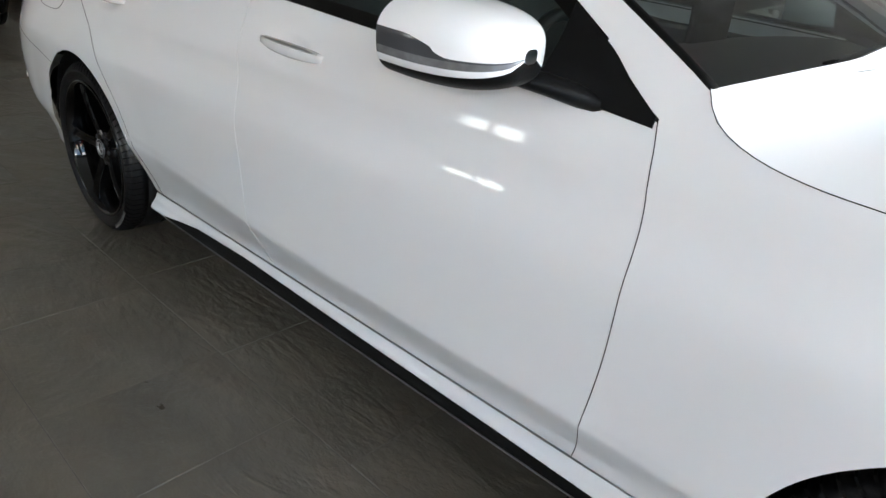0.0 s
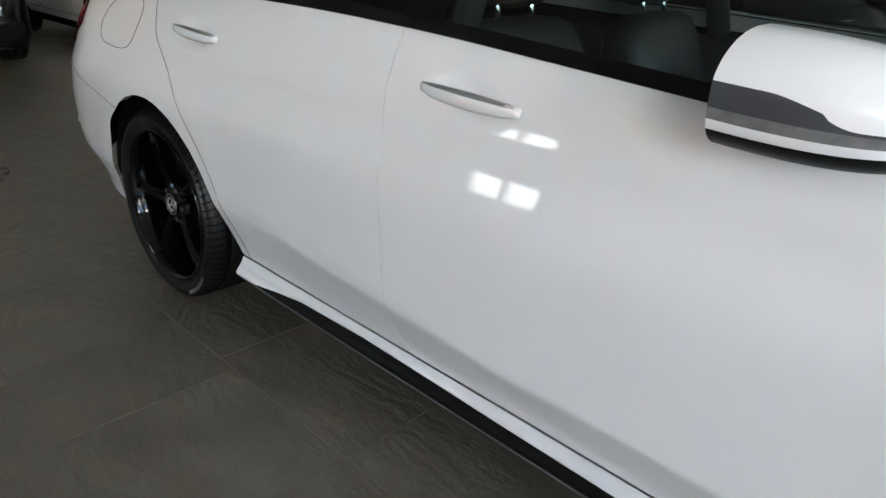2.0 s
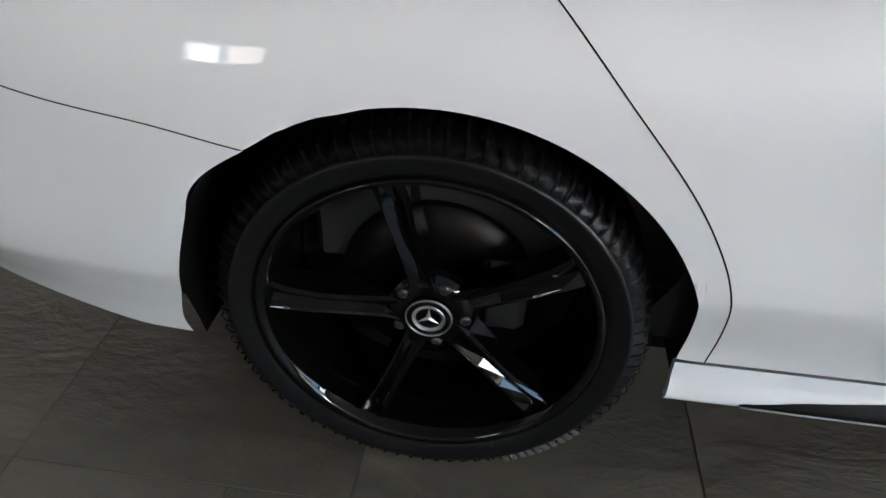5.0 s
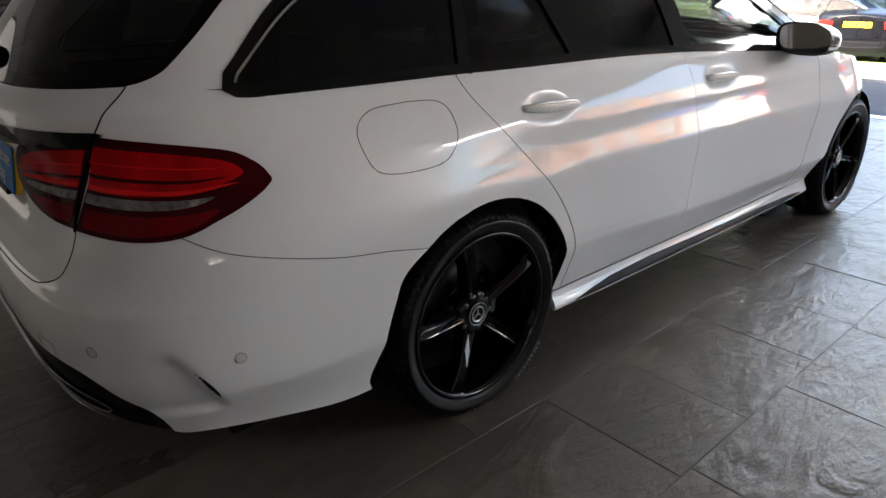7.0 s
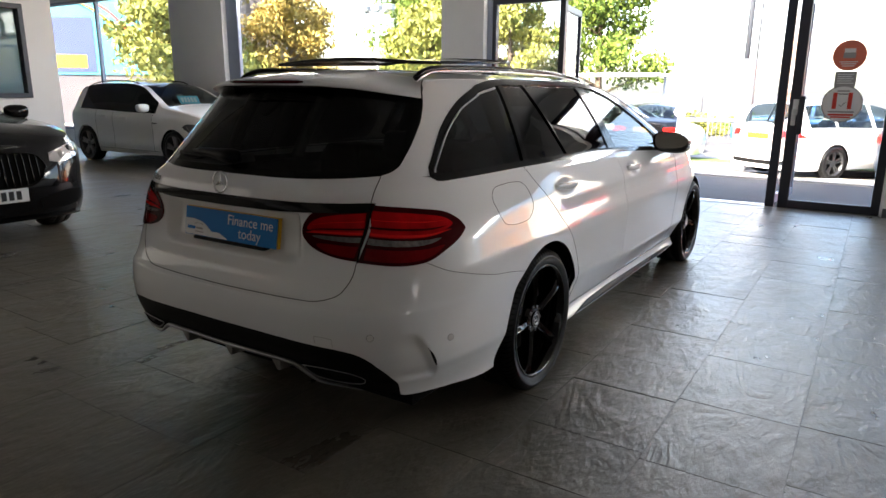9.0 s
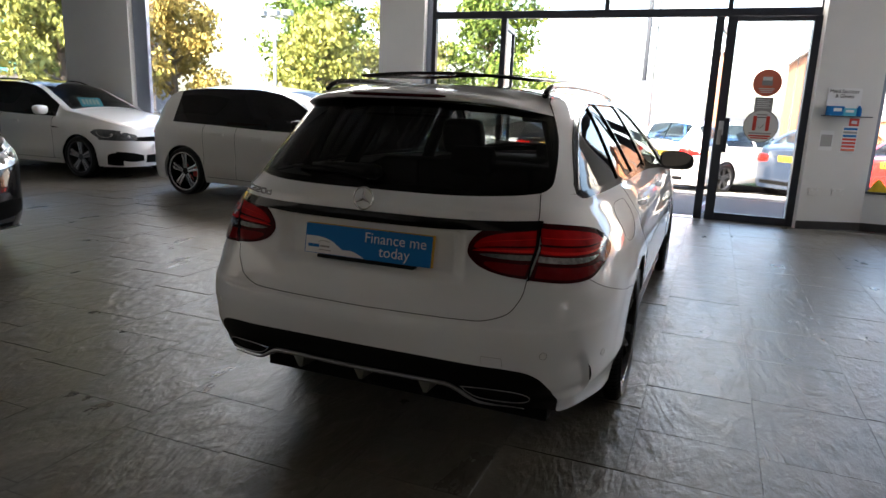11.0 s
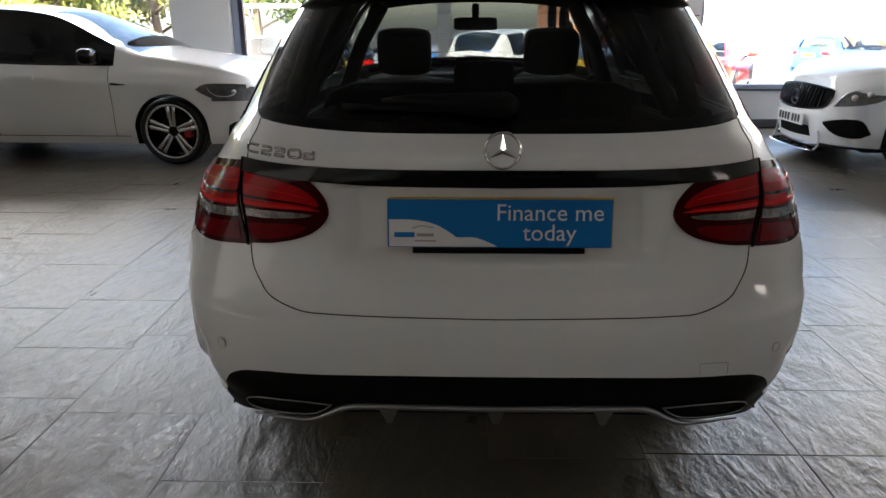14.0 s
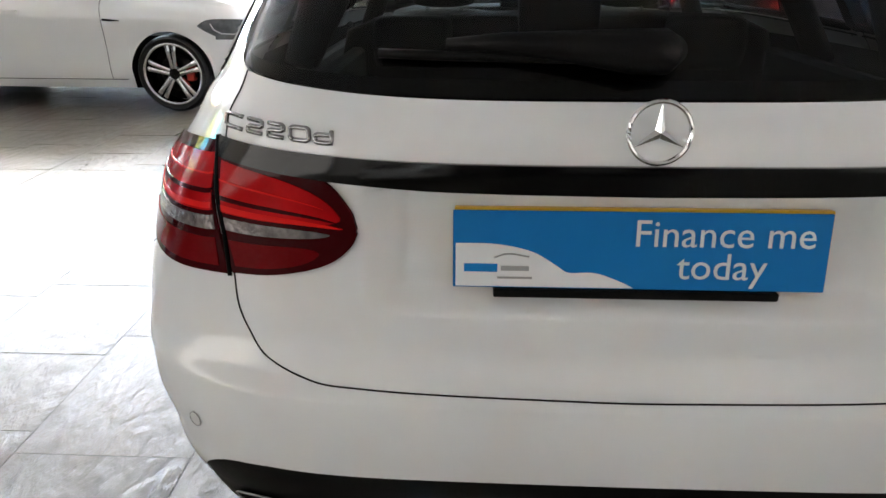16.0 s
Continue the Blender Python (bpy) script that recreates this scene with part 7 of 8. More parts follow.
        gg = ngrid(c.nose, [(-0.55, 0.60), (0, 0.585), (0.55, 0.60)], [(-0.56, 0.66), (0, 0.665), (0.56, 0.66)], 24, 5) + np.array((0, 0.005, 0))
        v, f = grid_mesh([gg], 0.008, fo)
        mesh_ob("grille", v, f, M_DARK, car, "slim black grille")
        wb_ = k["wb"]
        lam = both_sides("headlamp", ngrid(c.nose, [(0.50, 0.612), (0.64, 0.605), (0.76, 0.605), (0.876, 0.61)], [(0.50, 0.69), (0.64, 0.725), (0.77, 0.745), (0.878, 0.755)], 18, 6) + np.array((0.003, 0.006, 0)), M_LAMPGLASS, car, out=lambda q: (q[0], 1, 0.1), label="smoky glazed headlamp")
        side = ngrid(c.flank, [(wb_ + 0.28, 0.715), (wb_ + 0.36, 0.665), (wb_ + 0.50, 0.612), (wb_ + 0.74, 0.61)], [(wb_ + 0.28, 0.722), (wb_ + 0.38, 0.768), (wb_ + 0.60, 0.768), (wb_ + 0.74, 0.752)], 22, 8) + np.array((0.004, 0.004, 0))
        for s in (1, -1):
            tube("light_guide", [tuple(c.flank(wb_ + a, z, 0.008) * np.array((s, 1, 1))) for a, z in ((0.40, 0.735), (0.42, 0.69), (0.48, 0.655), (0.58, 0.65), (0.64, 0.67))], 0.006, M_CLEARLENS, car, seg=6, label="pale light guide in the headlamp")
            tube("wing_badge", [tuple(c.flank(wb_ + a, z, 0.003) * np.array((s, 1, 1))) for a, z in ((-0.53, 0.768), (-0.46, 0.762), (-0.39, 0.760))], [0.012, 0.010, 0.004], M_GLOSSBK, car, seg=6, label="dark wing trim")
        both_sides("corner_intake", ngrid(c.flank, [(wb_ + 0.53, 0.235), (wb_ + 0.62, 0.225), (wb_ + 0.74, 0.22)], [(wb_ + 0.55, 0.385), (wb_ + 0.62, 0.415), (wb_ + 0.74, 0.42)], 14, 6) + np.array((0.004, 0.003, 0)), M_DARK, car, out=lambda q: (q[0], 0.4, 0.1), label="black corner intake")
        for ob_, lp in zip(both_sides("lamp_side", side, M_LAMPGLASS, car, out=lambda q: (q[0], 0.4, 0.1), label="smoky glazed side of the headlamp"), lam):
            ob_.parent = lp
        for s, lp in zip((1, -1), lam):
            for x, z in ((0.62, 0.66), (0.80, 0.69)):
                p = c.nose(x, z)
                b = bmesh.new()
                bmesh.ops.create_uvsphere(b, u_segments=12, v_segments=8, radius=0.028)
                bmesh.ops.transform(b, matrix=Matrix.Translation((s * p[0], p[1] - 0.006, p[2])), verts=b.verts[:])
                part("lamp_lens", b, M_CLEARLENS, lp, smooth=True)
        both_sides("lower_intake", ngrid(c.nose, [(0.40, 0.29), (0.6, 0.28), (0.78, 0.31)], [(0.42, 0.38), (0.6, 0.42), (0.78, 0.44)], 16, 6) + np.array((0, 0.004, 0)), M_DARK, car, out=fo, label="black bumper intake")
        gg = ngrid(c.nose, [(-0.36, 0.26), (0, 0.25), (0.36, 0.26)], [(-0.36, 0.38), (0, 0.39), (0.36, 0.38)], 20, 6) + np.array((0, 0.004, 0))
        v, f = grid_mesh([gg], 0.008, fo)
        mesh_ob("centre_intake", v, f, M_DARK, car, "black centre intake")
        number_plate(car, pose(0, float(c.nose(0, 0.45)[1]) + 0.02, 0.44, 0, 0, 180))
    elif face == "suv":
        gg = ngrid(c.nose, [(-0.40, 0.78), (0, 0.77), (0.40, 0.78)], [(-0.42, 0.92), (0, 0.93), (0.42, 0.92)], 20, 6) + np.array((0, 0.006, 0))
        v, f = grid_mesh([gg], 0.008, fo)
        mesh_ob("grille", v, f, M_DARK, car, "black mesh grille")
        both_sides("headlamp", ngrid(c.nose, [(0.50, 0.80), (0.66, 0.80), (0.82, 0.84)], [(0.50, 0.92), (0.66, 0.93), (0.83, 0.94)], 16, 6) + np.array((0.002, 0.006, 0)), M_CLEARLENS, car, out=fo, label="clear headlamp")
        fg = both_sides("fog_lamp_recess", ngrid(c.nose, [(0.52, 0.52), (0.66, 0.515), (0.80, 0.53)], [(0.50, 0.66), (0.66, 0.665), (0.82, 0.655)], 16, 6) + np.array((0.002, 0.006, 0)), M_DARK, car, out=fo, label="black fog lamp recess")
        for s, q in zip((1, -1), fg):
            pts = [tuple((c.nose(x, 0.585) + np.array((0.003, 0.016, 0))) * np.array((s, 1, 1))) for x in np.linspace(0.60, 0.77, 10)]
            tube("fog_lamp", pts, 0.022, M_CLEARLENS, q, seg=10, flat=0.8, label="clear rectangular fog lamp")
        both_sides("lower_slot", ngrid(c.nose, [(0.60, 0.415), (0.70, 0.415), (0.78, 0.42)], [(0.60, 0.445), (0.70, 0.447), (0.78, 0.448)], 10, 4) + np.array((0.002, 0.005, 0)), M_DARK, car, out=fo, label="black bumper slot")
        pts = [tuple(c.nose(x, 0.30) + np.array((0, 0.004, 0))) for x in np.linspace(-0.84, 0.84, 40)]
        tube("lower_trim", pts, 0.03, M_SATINBK, car, seg=8, flat=0.8, label="black lower bumper edge")
    bo = lambda q: (0, -1, 0.1)
    if rear != "none":
        zl = k.get("lamp_z", (0.78, 0.92))
        both_sides("tail_lamp", ngrid(c.tail, [(0.48, zl[0] + 0.02), (0.66, zl[0]), (0.84, zl[0] + 0.02)], [(0.46, zl[1] - 0.02), (0.66, zl[1]), (0.85, zl[1] - 0.02)], 14, 6) + np.array((0.002, -0.006, 0)), M_REDBAR, car, out=bo, label="red tail lamp")
        zp = k.get("plate_z", 0.80)
        number_plate(car, pose(0, float(c.tail(0, zp)[1]) - 0.012, zp - 0.05), mat=M_PLATE_Y)
        gg = ngrid(c.tail, [(-0.60, 0.30), (0, 0.29), (0.60, 0.30)], [(-0.62, 0.38), (0, 0.37), (0.62, 0.38)], 20, 4) + np.array((0, -0.004, 0))
        v, f = grid_mesh([gg], 0.006, bo)
        mesh_ob("lower_bumper", v, f, M_SATINBK, car, "black lower bumper panel")
    if k.get("rails"):
        for s in (1, -1):
            pts = [(s * 0.52, y, float(c.top(y)) + 0.045 - 0.03 * abs((y - 0.45) / 0.8) ** 6) for y in np.linspace(-0.35, 1.25, 24)]
            tube("roof_rail", pts, 0.012, M_GLOSSBK, car, seg=8, label="dark roof rail")
    if price:
        yq = ya + 0.35 * (yb - ya)
        zq = float(c.top(yq))
        pc = box("price_card", -0.22, 0.22, -0.002, 0.002, -0.09, 0.09, M_BLUE_SIGN, car, m=pose(-0.12, yq + 0.06, zq - 0.14, -35, 0, 180), label="pale blue price card")
        for kx in range(5):
            box("card_bar", -0.17 + 0.07 * kx, -0.12 + 0.07 * kx, -0.006, -0.0035, -0.05, 0.05, M_WHITE, pc, m=pose(-0.12, yq + 0.06, zq - 0.14, -35, 0, 180))
    return car


HATCH = dict(wb=2.63, fo=0.86, ro=0.78, w=0.895, belt=[(-0.78, 0.93), (-0.4, 0.985), (0.5, 0.965), (1.5, 0.935), (2.2, 0.93), (2.63, 0.915), (3.2, 0.85), (3.49, 0.76)],
             top=[(-0.78, 0.96), (-0.74, 1.0), (-0.60, 1.14), (-0.40, 1.335), (-0.28, 1.378), (0.3, 1.435), (0.9, 1.44), (1.40, 1.395), (2.0, 1.16), (2.32, 1.02), (2.55, 0.99), (3.0, 0.925), (3.35, 0.835), (3.49, 0.765)],
             ws=(1.42, 2.30), rs=(-0.73, -0.48), windows=((-0.20, 0.015), (0.015, 0.90), (0.90, 2.12)), doors=(0.90, 2.08), rear_gap=0.36, tumble=0.52, pf=4.0, yf=2.55, mirror=M_GLOSSBK, arch=0.362, R=0.322, lamp_z=(0.80, 0.94))
SALOON = dict(wb=2.84, fo=0.80, ro=1.06, w=0.90, belt=[(-1.06, 0.95), (-0.5, 1.0), (0.5, 0.985), (1.5, 0.955), (2.3, 0.925), (2.84, 0.91), (3.4, 0.845), (3.64, 0.77)],
              top=[(-1.06, 0.97), (-0.75, 1.03), (-0.55, 1.06), (-0.1, 1.26), (0.3, 1.38), (0.7, 1.41), (1.1, 1.40), (1.35, 1.365), (1.9, 1.13), (2.25, 0.995), (2.6, 0.98), (3.2, 0.92), (3.5, 0.855), (3.64, 0.785)],
              ws=(1.38, 2.22), rs=(-0.52, 0.25), windows=((-0.35, 0.98), (1.08, 2.1)), doors=(1.03, 2.1), rear_gap=0.36, tumble=0.52, pf=5.0, yf=2.76, arch=0.372, R=0.33, lamp_z=(0.74, 0.90), plate_z=0.82)
ESTATE = dict(SALOON, top=[(-1.06, 0.97), (-1.0, 1.06), (-0.72, 1.36), (-0.6, 1.395), (0.3, 1.425), (0.9, 1.42), (1.35, 1.365), (1.9, 1.13), (2.25, 0.995), (2.6, 0.98), (3.2, 0.92), (3.5, 0.855), (3.64, 0.785)],
              rs=(-1.02, -0.70), windows=((-0.62, 0.0), (0.06, 0.98), (1.08, 2.1)))
SUV = dict(wb=2.74, fo=0.86, ro=0.90, w=0.985, belt=[(-0.90, 1.16), (0.0, 1.16), (1.0, 1.14), (2.0, 1.10), (2.5, 1.07), (3.3, 0.99), (3.6, 0.93)],
           top=[(-0.90, 1.2), (-0.84, 1.35), (-0.62, 1.68), (0.3, 1.75), (1.0, 1.73), (1.25, 1.68), (1.75, 1.35), (2.05, 1.16), (2.4, 1.13), (3.2, 1.05), (3.5, 0.97), (3.6, 0.93)],
           ws=(1.27, 2.0), rs=(-0.86, -0.6), windows=((-0.55, 0.05), (0.12, 0.9), (1.0, 1.95)), doors=(0.95, 2.0), rear_gap=0.45, tumble=0.42, arch=0.425, R=0.375, sill=0.30, nose=0.05, pf=4.0, lamp_z=(0.95, 1.15), plate_z=0.95)

COUPE = dict(SALOON, pf=2.9, yf=2.45, tray=True, grille=([(-0.475, 0.61), (-0.40, 0.545), (0, 0.515), (0.40, 0.545), (0.475, 0.61)], [(-0.49, 0.66), (-0.44, 0.717), (0, 0.742), (0.44, 0.717), (0.49, 0.66)]),
             lamp=([(0.522, 0.567), (0.68, 0.590), (0.77, 0.632), (0.808, 0.70), (0.825, 0.772)], [(0.524, 0.572), (0.60, 0.702), (0.74, 0.766), (0.80, 0.784), (0.828, 0.780)], ((0.645, 0.655), (0.72, 0.690))),
             intake=([(0.452, 0.405), (0.53, 0.337), (0.60, 0.304), (0.70, 0.298), (0.757, 0.340)], [(0.455, 0.422), (0.56, 0.452), (0.65, 0.467), (0.715, 0.455), (0.759, 0.352)]))


def heading(x, y, fx, fy):
    """A pose whose y axis points along (fx, fy)."""
    return pose(x, y, 0, 0, 0, math.degrees(math.atan2(-fx, fy)))


plain_car("hatchback", "white hatchback with dark rear glass parked by the shop window", HATCH, pose(-5.42, 4.80, 0, 0, 0, -92.4), M_PAINT_W, wheels="twin", wheel_mat=M_GLOSSBK, face_wheel=M_ALLOY, face="hatch", group="showroom cars", rim=0.256)
plain_car("hatchback", "white hatchback with roof rails and blue price card", dict(HATCH, rails=True, roof=M_GLOSSBK, mirror=M_PAINT_W), pose(-10.6, 5.28, 0, 0, 0, -90), M_PAINT_W, wheels="twin", wheel_mat=M_ALLOYDK, face_wheel=M_SILVERDK, face="hatch", group="showroom cars", price=True, rim=0.242)
plain_car("saloon", "glossy black saloon with barred grille and white number plate", dict(SALOON, mirror=M_GLOSSBK, bars=M_GLOSSBK, lamp_mat=M_CLEARLENS), pose(-7.886, 0.04, 0, 0, 0, -91.9) @ Matrix.Diagonal((1.03, 1.03, 1.07, 1)), M_PAINT_BK, face="star", group="showroom cars", price=True)
plain_car("coupe", "white coupe with upright black grille bars and chrome splitter", dict(COUPE, bars=M_GLOSSBK), pose(6.905, 4.293, 0, 0, 0, 90), M_PAINT, face="star", group="showroom cars", wheel_mat=M_GLOSSBK)
plain_car("coupe", "white coupe with dotted silver grille and chrome splitter", dict(COUPE, bars=M_SILVER), pose(6.94, 2.09, 0, 0, 0, 90), M_PAINT, face="star", group="showroom cars", wheel_mat=M_GLOSSBK)
plain_car("suv", "white sport utility car with black wheels and fog lamps", SUV, pose(-1.93, -8.0, 0, 0, 0, 0), M_PAINT_W, wheels="twin", wheel_mat=M_GLOSSBK, face="suv", group="showroom cars")
plain_car("saloon", "glossy black saloon parked nose out beside the white utility car", dict(SALOON, mirror=M_GLOSSBK), pose(0.58, -8.5, 0, 0, 0, 0), M_PAINT_BK, face="star", group="showroom cars")


# ---- outside ----
M_ASPHALT = material("asphalt", (0.055, 0.055, 0.058), 0.85, var=0.25, scale=3, bump=0.003, bump_scale=120)
M_CONCRETE = material("pale_concrete", (0.30, 0.29, 0.27), 0.85, var=0.18, scale=4, bump=0.002, bump_scale=90)
M_GRASS = material("grass", (0.10, 0.16, 0.03), 0.9, var=0.4, scale=6, bump=0.02, bump_scale=60)
M_BRICK = material("orange_brick", (0.42, 0.18, 0.09), 0.85, var=0.25, scale=9, bump=0.002, bump_scale=60)
M_HOUSE = material("pale_render", (0.66, 0.63, 0.58), 0.85, var=0.08, scale=1.5)
M_DARKBRICK = material("dark_brick", (0.10, 0.09, 0.10), 0.85, var=0.25, scale=6)
M_ROOF = material("slate_roof", (0.10, 0.10, 0.115), 0.7, var=0.2, scale=8)
M_STEEL = material("galvanised_steel", (0.33, 0.35, 0.38), 0.45, metal=0.6, var=0.15, scale=12)
M_BARK = material("bark", (0.09, 0.065, 0.045), 0.9, var=0.3, scale=12, bump=0.01, bump_scale=30, stretch=(1, 1, 0.3))
# pane colour kept pale for the glare that washes out the far houses
M_PANE = material("pale_window_pane", (0.30, 0.32, 0.33), 0.15)
M_TEAL = material("teal_poster", (0.04, 0.30, 0.42), 0.5, var=0.3, scale=1.5)
M_POSTERDK = material("dark_poster", (0.03, 0.05, 0.16), 0.5, var=0.4, scale=1.2)


def leaf_material(name, a, b):
    m = bpy.data.materials.new(name)
    m.use_nodes = True
    nt = m.node_tree
    bs = nt.nodes["Principled BSDF"]
    geo, ramp = nt.nodes.new("ShaderNodeNewGeometry"), nt.nodes.new("ShaderNodeValToRGB")
    ramp.color_ramp.elements[0].color, ramp.color_ramp.elements[1].color = (*a, 1), (*b, 1)
    nt.links.new(geo.outputs["Random Per Island"], ramp.inputs["Fac"])
    nt.links.new(ramp.outputs["Color"], bs.inputs["Base Color"])
    bs.inputs["Roughness"].default_value = 0.6
    bs.inputs["Specular IOR Level"].default_value = 0.2
    return m


M_LEAF_Y = leaf_material("yellowing_leaves", (0.10, 0.13, 0.03), (0.33, 0.31, 0.075))
M_LEAF_G = leaf_material("green_leaves", (0.035, 0.075, 0.012), (0.14, 0.19, 0.03))
M_LEAF_O = leaf_material("amber_leaves", (0.17, 0.14, 0.035), (0.40, 0.28, 0.08))


def ground_z(y):
    return -0.02 - 0.46 * float(np.clip((y - 6.8) / 10.0, 0, 1))


ys_ = [6.38, 6.8, 9, 11.5, 14, 16.8, 22, 40, 120, 600]
xs_ = [-600, -60, -20, 0, 20, 60, 600]
verts = [(x, y, ground_z(y)) for y in ys_ for x in xs_]
faces = [(j * 7 + i, j * 7 + i + 1, (j + 1) * 7 + i + 1, (j + 1) * 7 + i) for j in range(len(ys_) - 1) for i in range(6)]
far = [(-600, -600), (600, -600), (600, 6.38), (-600, 6.38)]
o = len(verts)
verts += [(x, y, -0.14) for x, y in far]
faces.append((o, o + 1, o + 2, o + 3))
tagged(mesh_ob("ground", verts, faces, M_ASPHALT, smooth=False), "worn dark asphalt forecourt sloping down to the street", "ground", kind="structure")


def ground_strip(name, x0, x1, y0, y1, up, mat, label, cat):
    ys = np.linspace(y0, y1, 8)
    v, f = [], []
    for y in ys:
        for x, dz in ((x0, up), (x1, up), (x1, -0.1), (x0, -0.1)):
            v.append((x, y, ground_z(y) + dz))
    for j in range(7):
        for i in range(4):
            f.append((4 * j + i, 4 * j + (i + 1) % 4, 4 * j + 4 + (i + 1) % 4, 4 * j + 4 + i))
    f += [(0, 1, 2, 3), (31, 30, 29, 28)]
    return tagged(mesh_ob(name, v, f, mat, smooth=False), label, cat, kind="structure")


ground_strip("pavement", -30, 30, 10.6, 12.0, 0.03, M_CONCRETE, "pale concrete apron across the forecourt", "pavement")
ground_strip("kerb", -30, 30, 13.6, 13.75, 0.10, M_CONCRETE, "pale concrete kerb before the grass", "kerb")
ground_strip("verge", -30, 30, 13.75, 16.6, 0.06, M_GRASS, "mown green roadside verge", "grass")
ground_strip("pavement_b", -30, 30, 16.6, 18.4, 0.05, M_CONCRETE, "pale concrete footpath beside the street", "pavement")


def tree(x, y, h, spread, mat, seed, label, n=9500, size=0.20):
    rng = random.Random(seed)
    z0 = ground_z(y)
    t = thing("tree", label, "tree", "roadside trees", m=pose(x, y, z0))
    bm = bmesh.new()
    add_tube(bm, [(0, 0, -0.1), (0.05, 0.02, h * 0.2), (-0.03, 0.05, h * 0.45), (0.0, 0.0, h * 0.8)], [0.20, 0.16, 0.12, 0.03], 9)
    tips = []
    for k in range(11):
        a, zz = k * 2.4 + rng.random(), h * (0.2 + 0.05 * k)
        L = spread * (0.95 - 0.045 * k) * rng.uniform(0.7, 1.0)
        p1 = Vector((math.cos(a) * L * 0.5, math.sin(a) * L * 0.5, zz + 0.25 * L))
        p2 = Vector((math.cos(a) * L, math.sin(a) * L, zz + 0.38 * L))
        add_tube(bm, [(0, 0, zz), tuple(p1), tuple(p2)], [0.065, 0.04, 0.012], 6)
        tips += [p1, p2, p1.lerp(p2, 0.5)]
    bmesh.ops.recalc_face_normals(bm, faces=bm.faces[:])
    part("trunk", bm, M_BARK, t, "brown trunk and limbs", smooth=True)
    blobs = [(p + Vector((rng.uniform(-0.3, 0.3), rng.uniform(-0.3, 0.3), rng.uniform(0, 0.4))), rng.uniform(0.5, 1.0) * spread * 0.34) for p in tips for _ in range(2)]
    blobs += [(Vector((rng.uniform(-0.4, 0.4) * spread, rng.uniform(-0.4, 0.4) * spread, h * rng.uniform(0.55, 0.98))), spread * rng.uniform(0.2, 0.34)) for _ in range(16)]
    v, f = [], []
    for i in range(n):
        c, r = blobs[rng.randrange(len(blobs))]
        d = Vector((rng.gauss(0, 1), rng.gauss(0, 1), rng.gauss(0, 1))).normalized() * r * rng.random() ** 0.35
        d.z *= 0.8
        p = c + d
        if p.z < h * 0.14:
            continue
        q = Euler((rng.uniform(0, 6.3), rng.uniform(0, 6.3), rng.uniform(0, 6.3))).to_matrix()
        s = size * rng.uniform(0.6, 1.25)
        o = len(v)
        for a, b, e in ((-0.5, 0, 0), (0, -0.32, 0.06), (0.55, 0, 0), (0, 0.32, 0.06)):
            v.append(tuple(p + q @ Vector((a * s, b * s, e * s))))
        f.append((o, o + 1, o + 2))
        f.append((o, o + 2, o + 3))
    mesh_ob("crown", v, f, mat, t, "crown of small leaves", smooth=False)
    return t


tree(-7.9, 24.5, 8.0, 2.7, M_LEAF_G, 1, "broad green roadside tree in early autumn leaf")
tree(-11.2, 23.0, 7.2, 2.6, M_LEAF_Y, 2, "yellow-green roadside tree in sunlight")
tree(-14.8, 22.0, 7.6, 2.9, M_LEAF_G, 3, "broad green roadside tree in early autumn leaf")
tree(-13.2, 19.6, 5.0, 2.3, M_LEAF_Y, 8, "yellow-green roadside tree in sunlight")
tree(-19.3, 18.4, 6.6, 2.6, M_LEAF_O, 4, "amber-leaved autumn tree beside the street")
tree(-21.3, 14.4, 7.0, 2.9, M_LEAF_Y, 5, "yellow-green roadside tree in sunlight")
tree(-17.6, 12.0, 6.0, 2.1, M_LEAF_Y, 6, "yellow-green roadside tree in sunlight")
tree(-25.5, 20.0, 8.0, 3.2, M_LEAF_O, 7, "amber-leaved autumn tree beside the street")


def bush(x, y, r, mat, seed):
    rng = random.Random(seed)
    t = thing("bush", "low yellow-green roadside bush", "bush", "roadside bushes", m=pose(x, y, ground_z(y)))
    v, f = [], []
    for i in range(900):
        d = Vector((rng.gauss(0, 1), rng.gauss(0, 1), abs(rng.gauss(0, 1)))).normalized() * r * rng.random() ** 0.3 * rng.uniform(0.8, 1.1)
        q = Euler((rng.uniform(0, 6.3), rng.uniform(0, 6.3), 0)).to_matrix()
        s = 0.16 * rng.uniform(0.6, 1.3)
        o = len(v)
        for a, b in ((-0.5, 0), (0, -0.35), (0.5, 0), (0, 0.35)):
            v.append(tuple(Vector((d.x * 1.4, d.y, d.z)) + q @ Vector((a * s, b * s, 0))))
        f.append((o, o + 1, o + 2, o + 3))
    mesh_ob("leaves", v, f, mat, t, smooth=False)


for i, (x, y, r) in enumerate(((-6.2, 27, 1.3), (-4.6, 28, 1.0), (-3.0, 30, 0.9), (-9.5, 19.5, 1.2), (-12.0, 18.6, 1.2), (-16.0, 17.0, 1.3))):
    bush(x, y, r, M_LEAF_Y if i % 2 else M_LEAF_G, 20 + i)


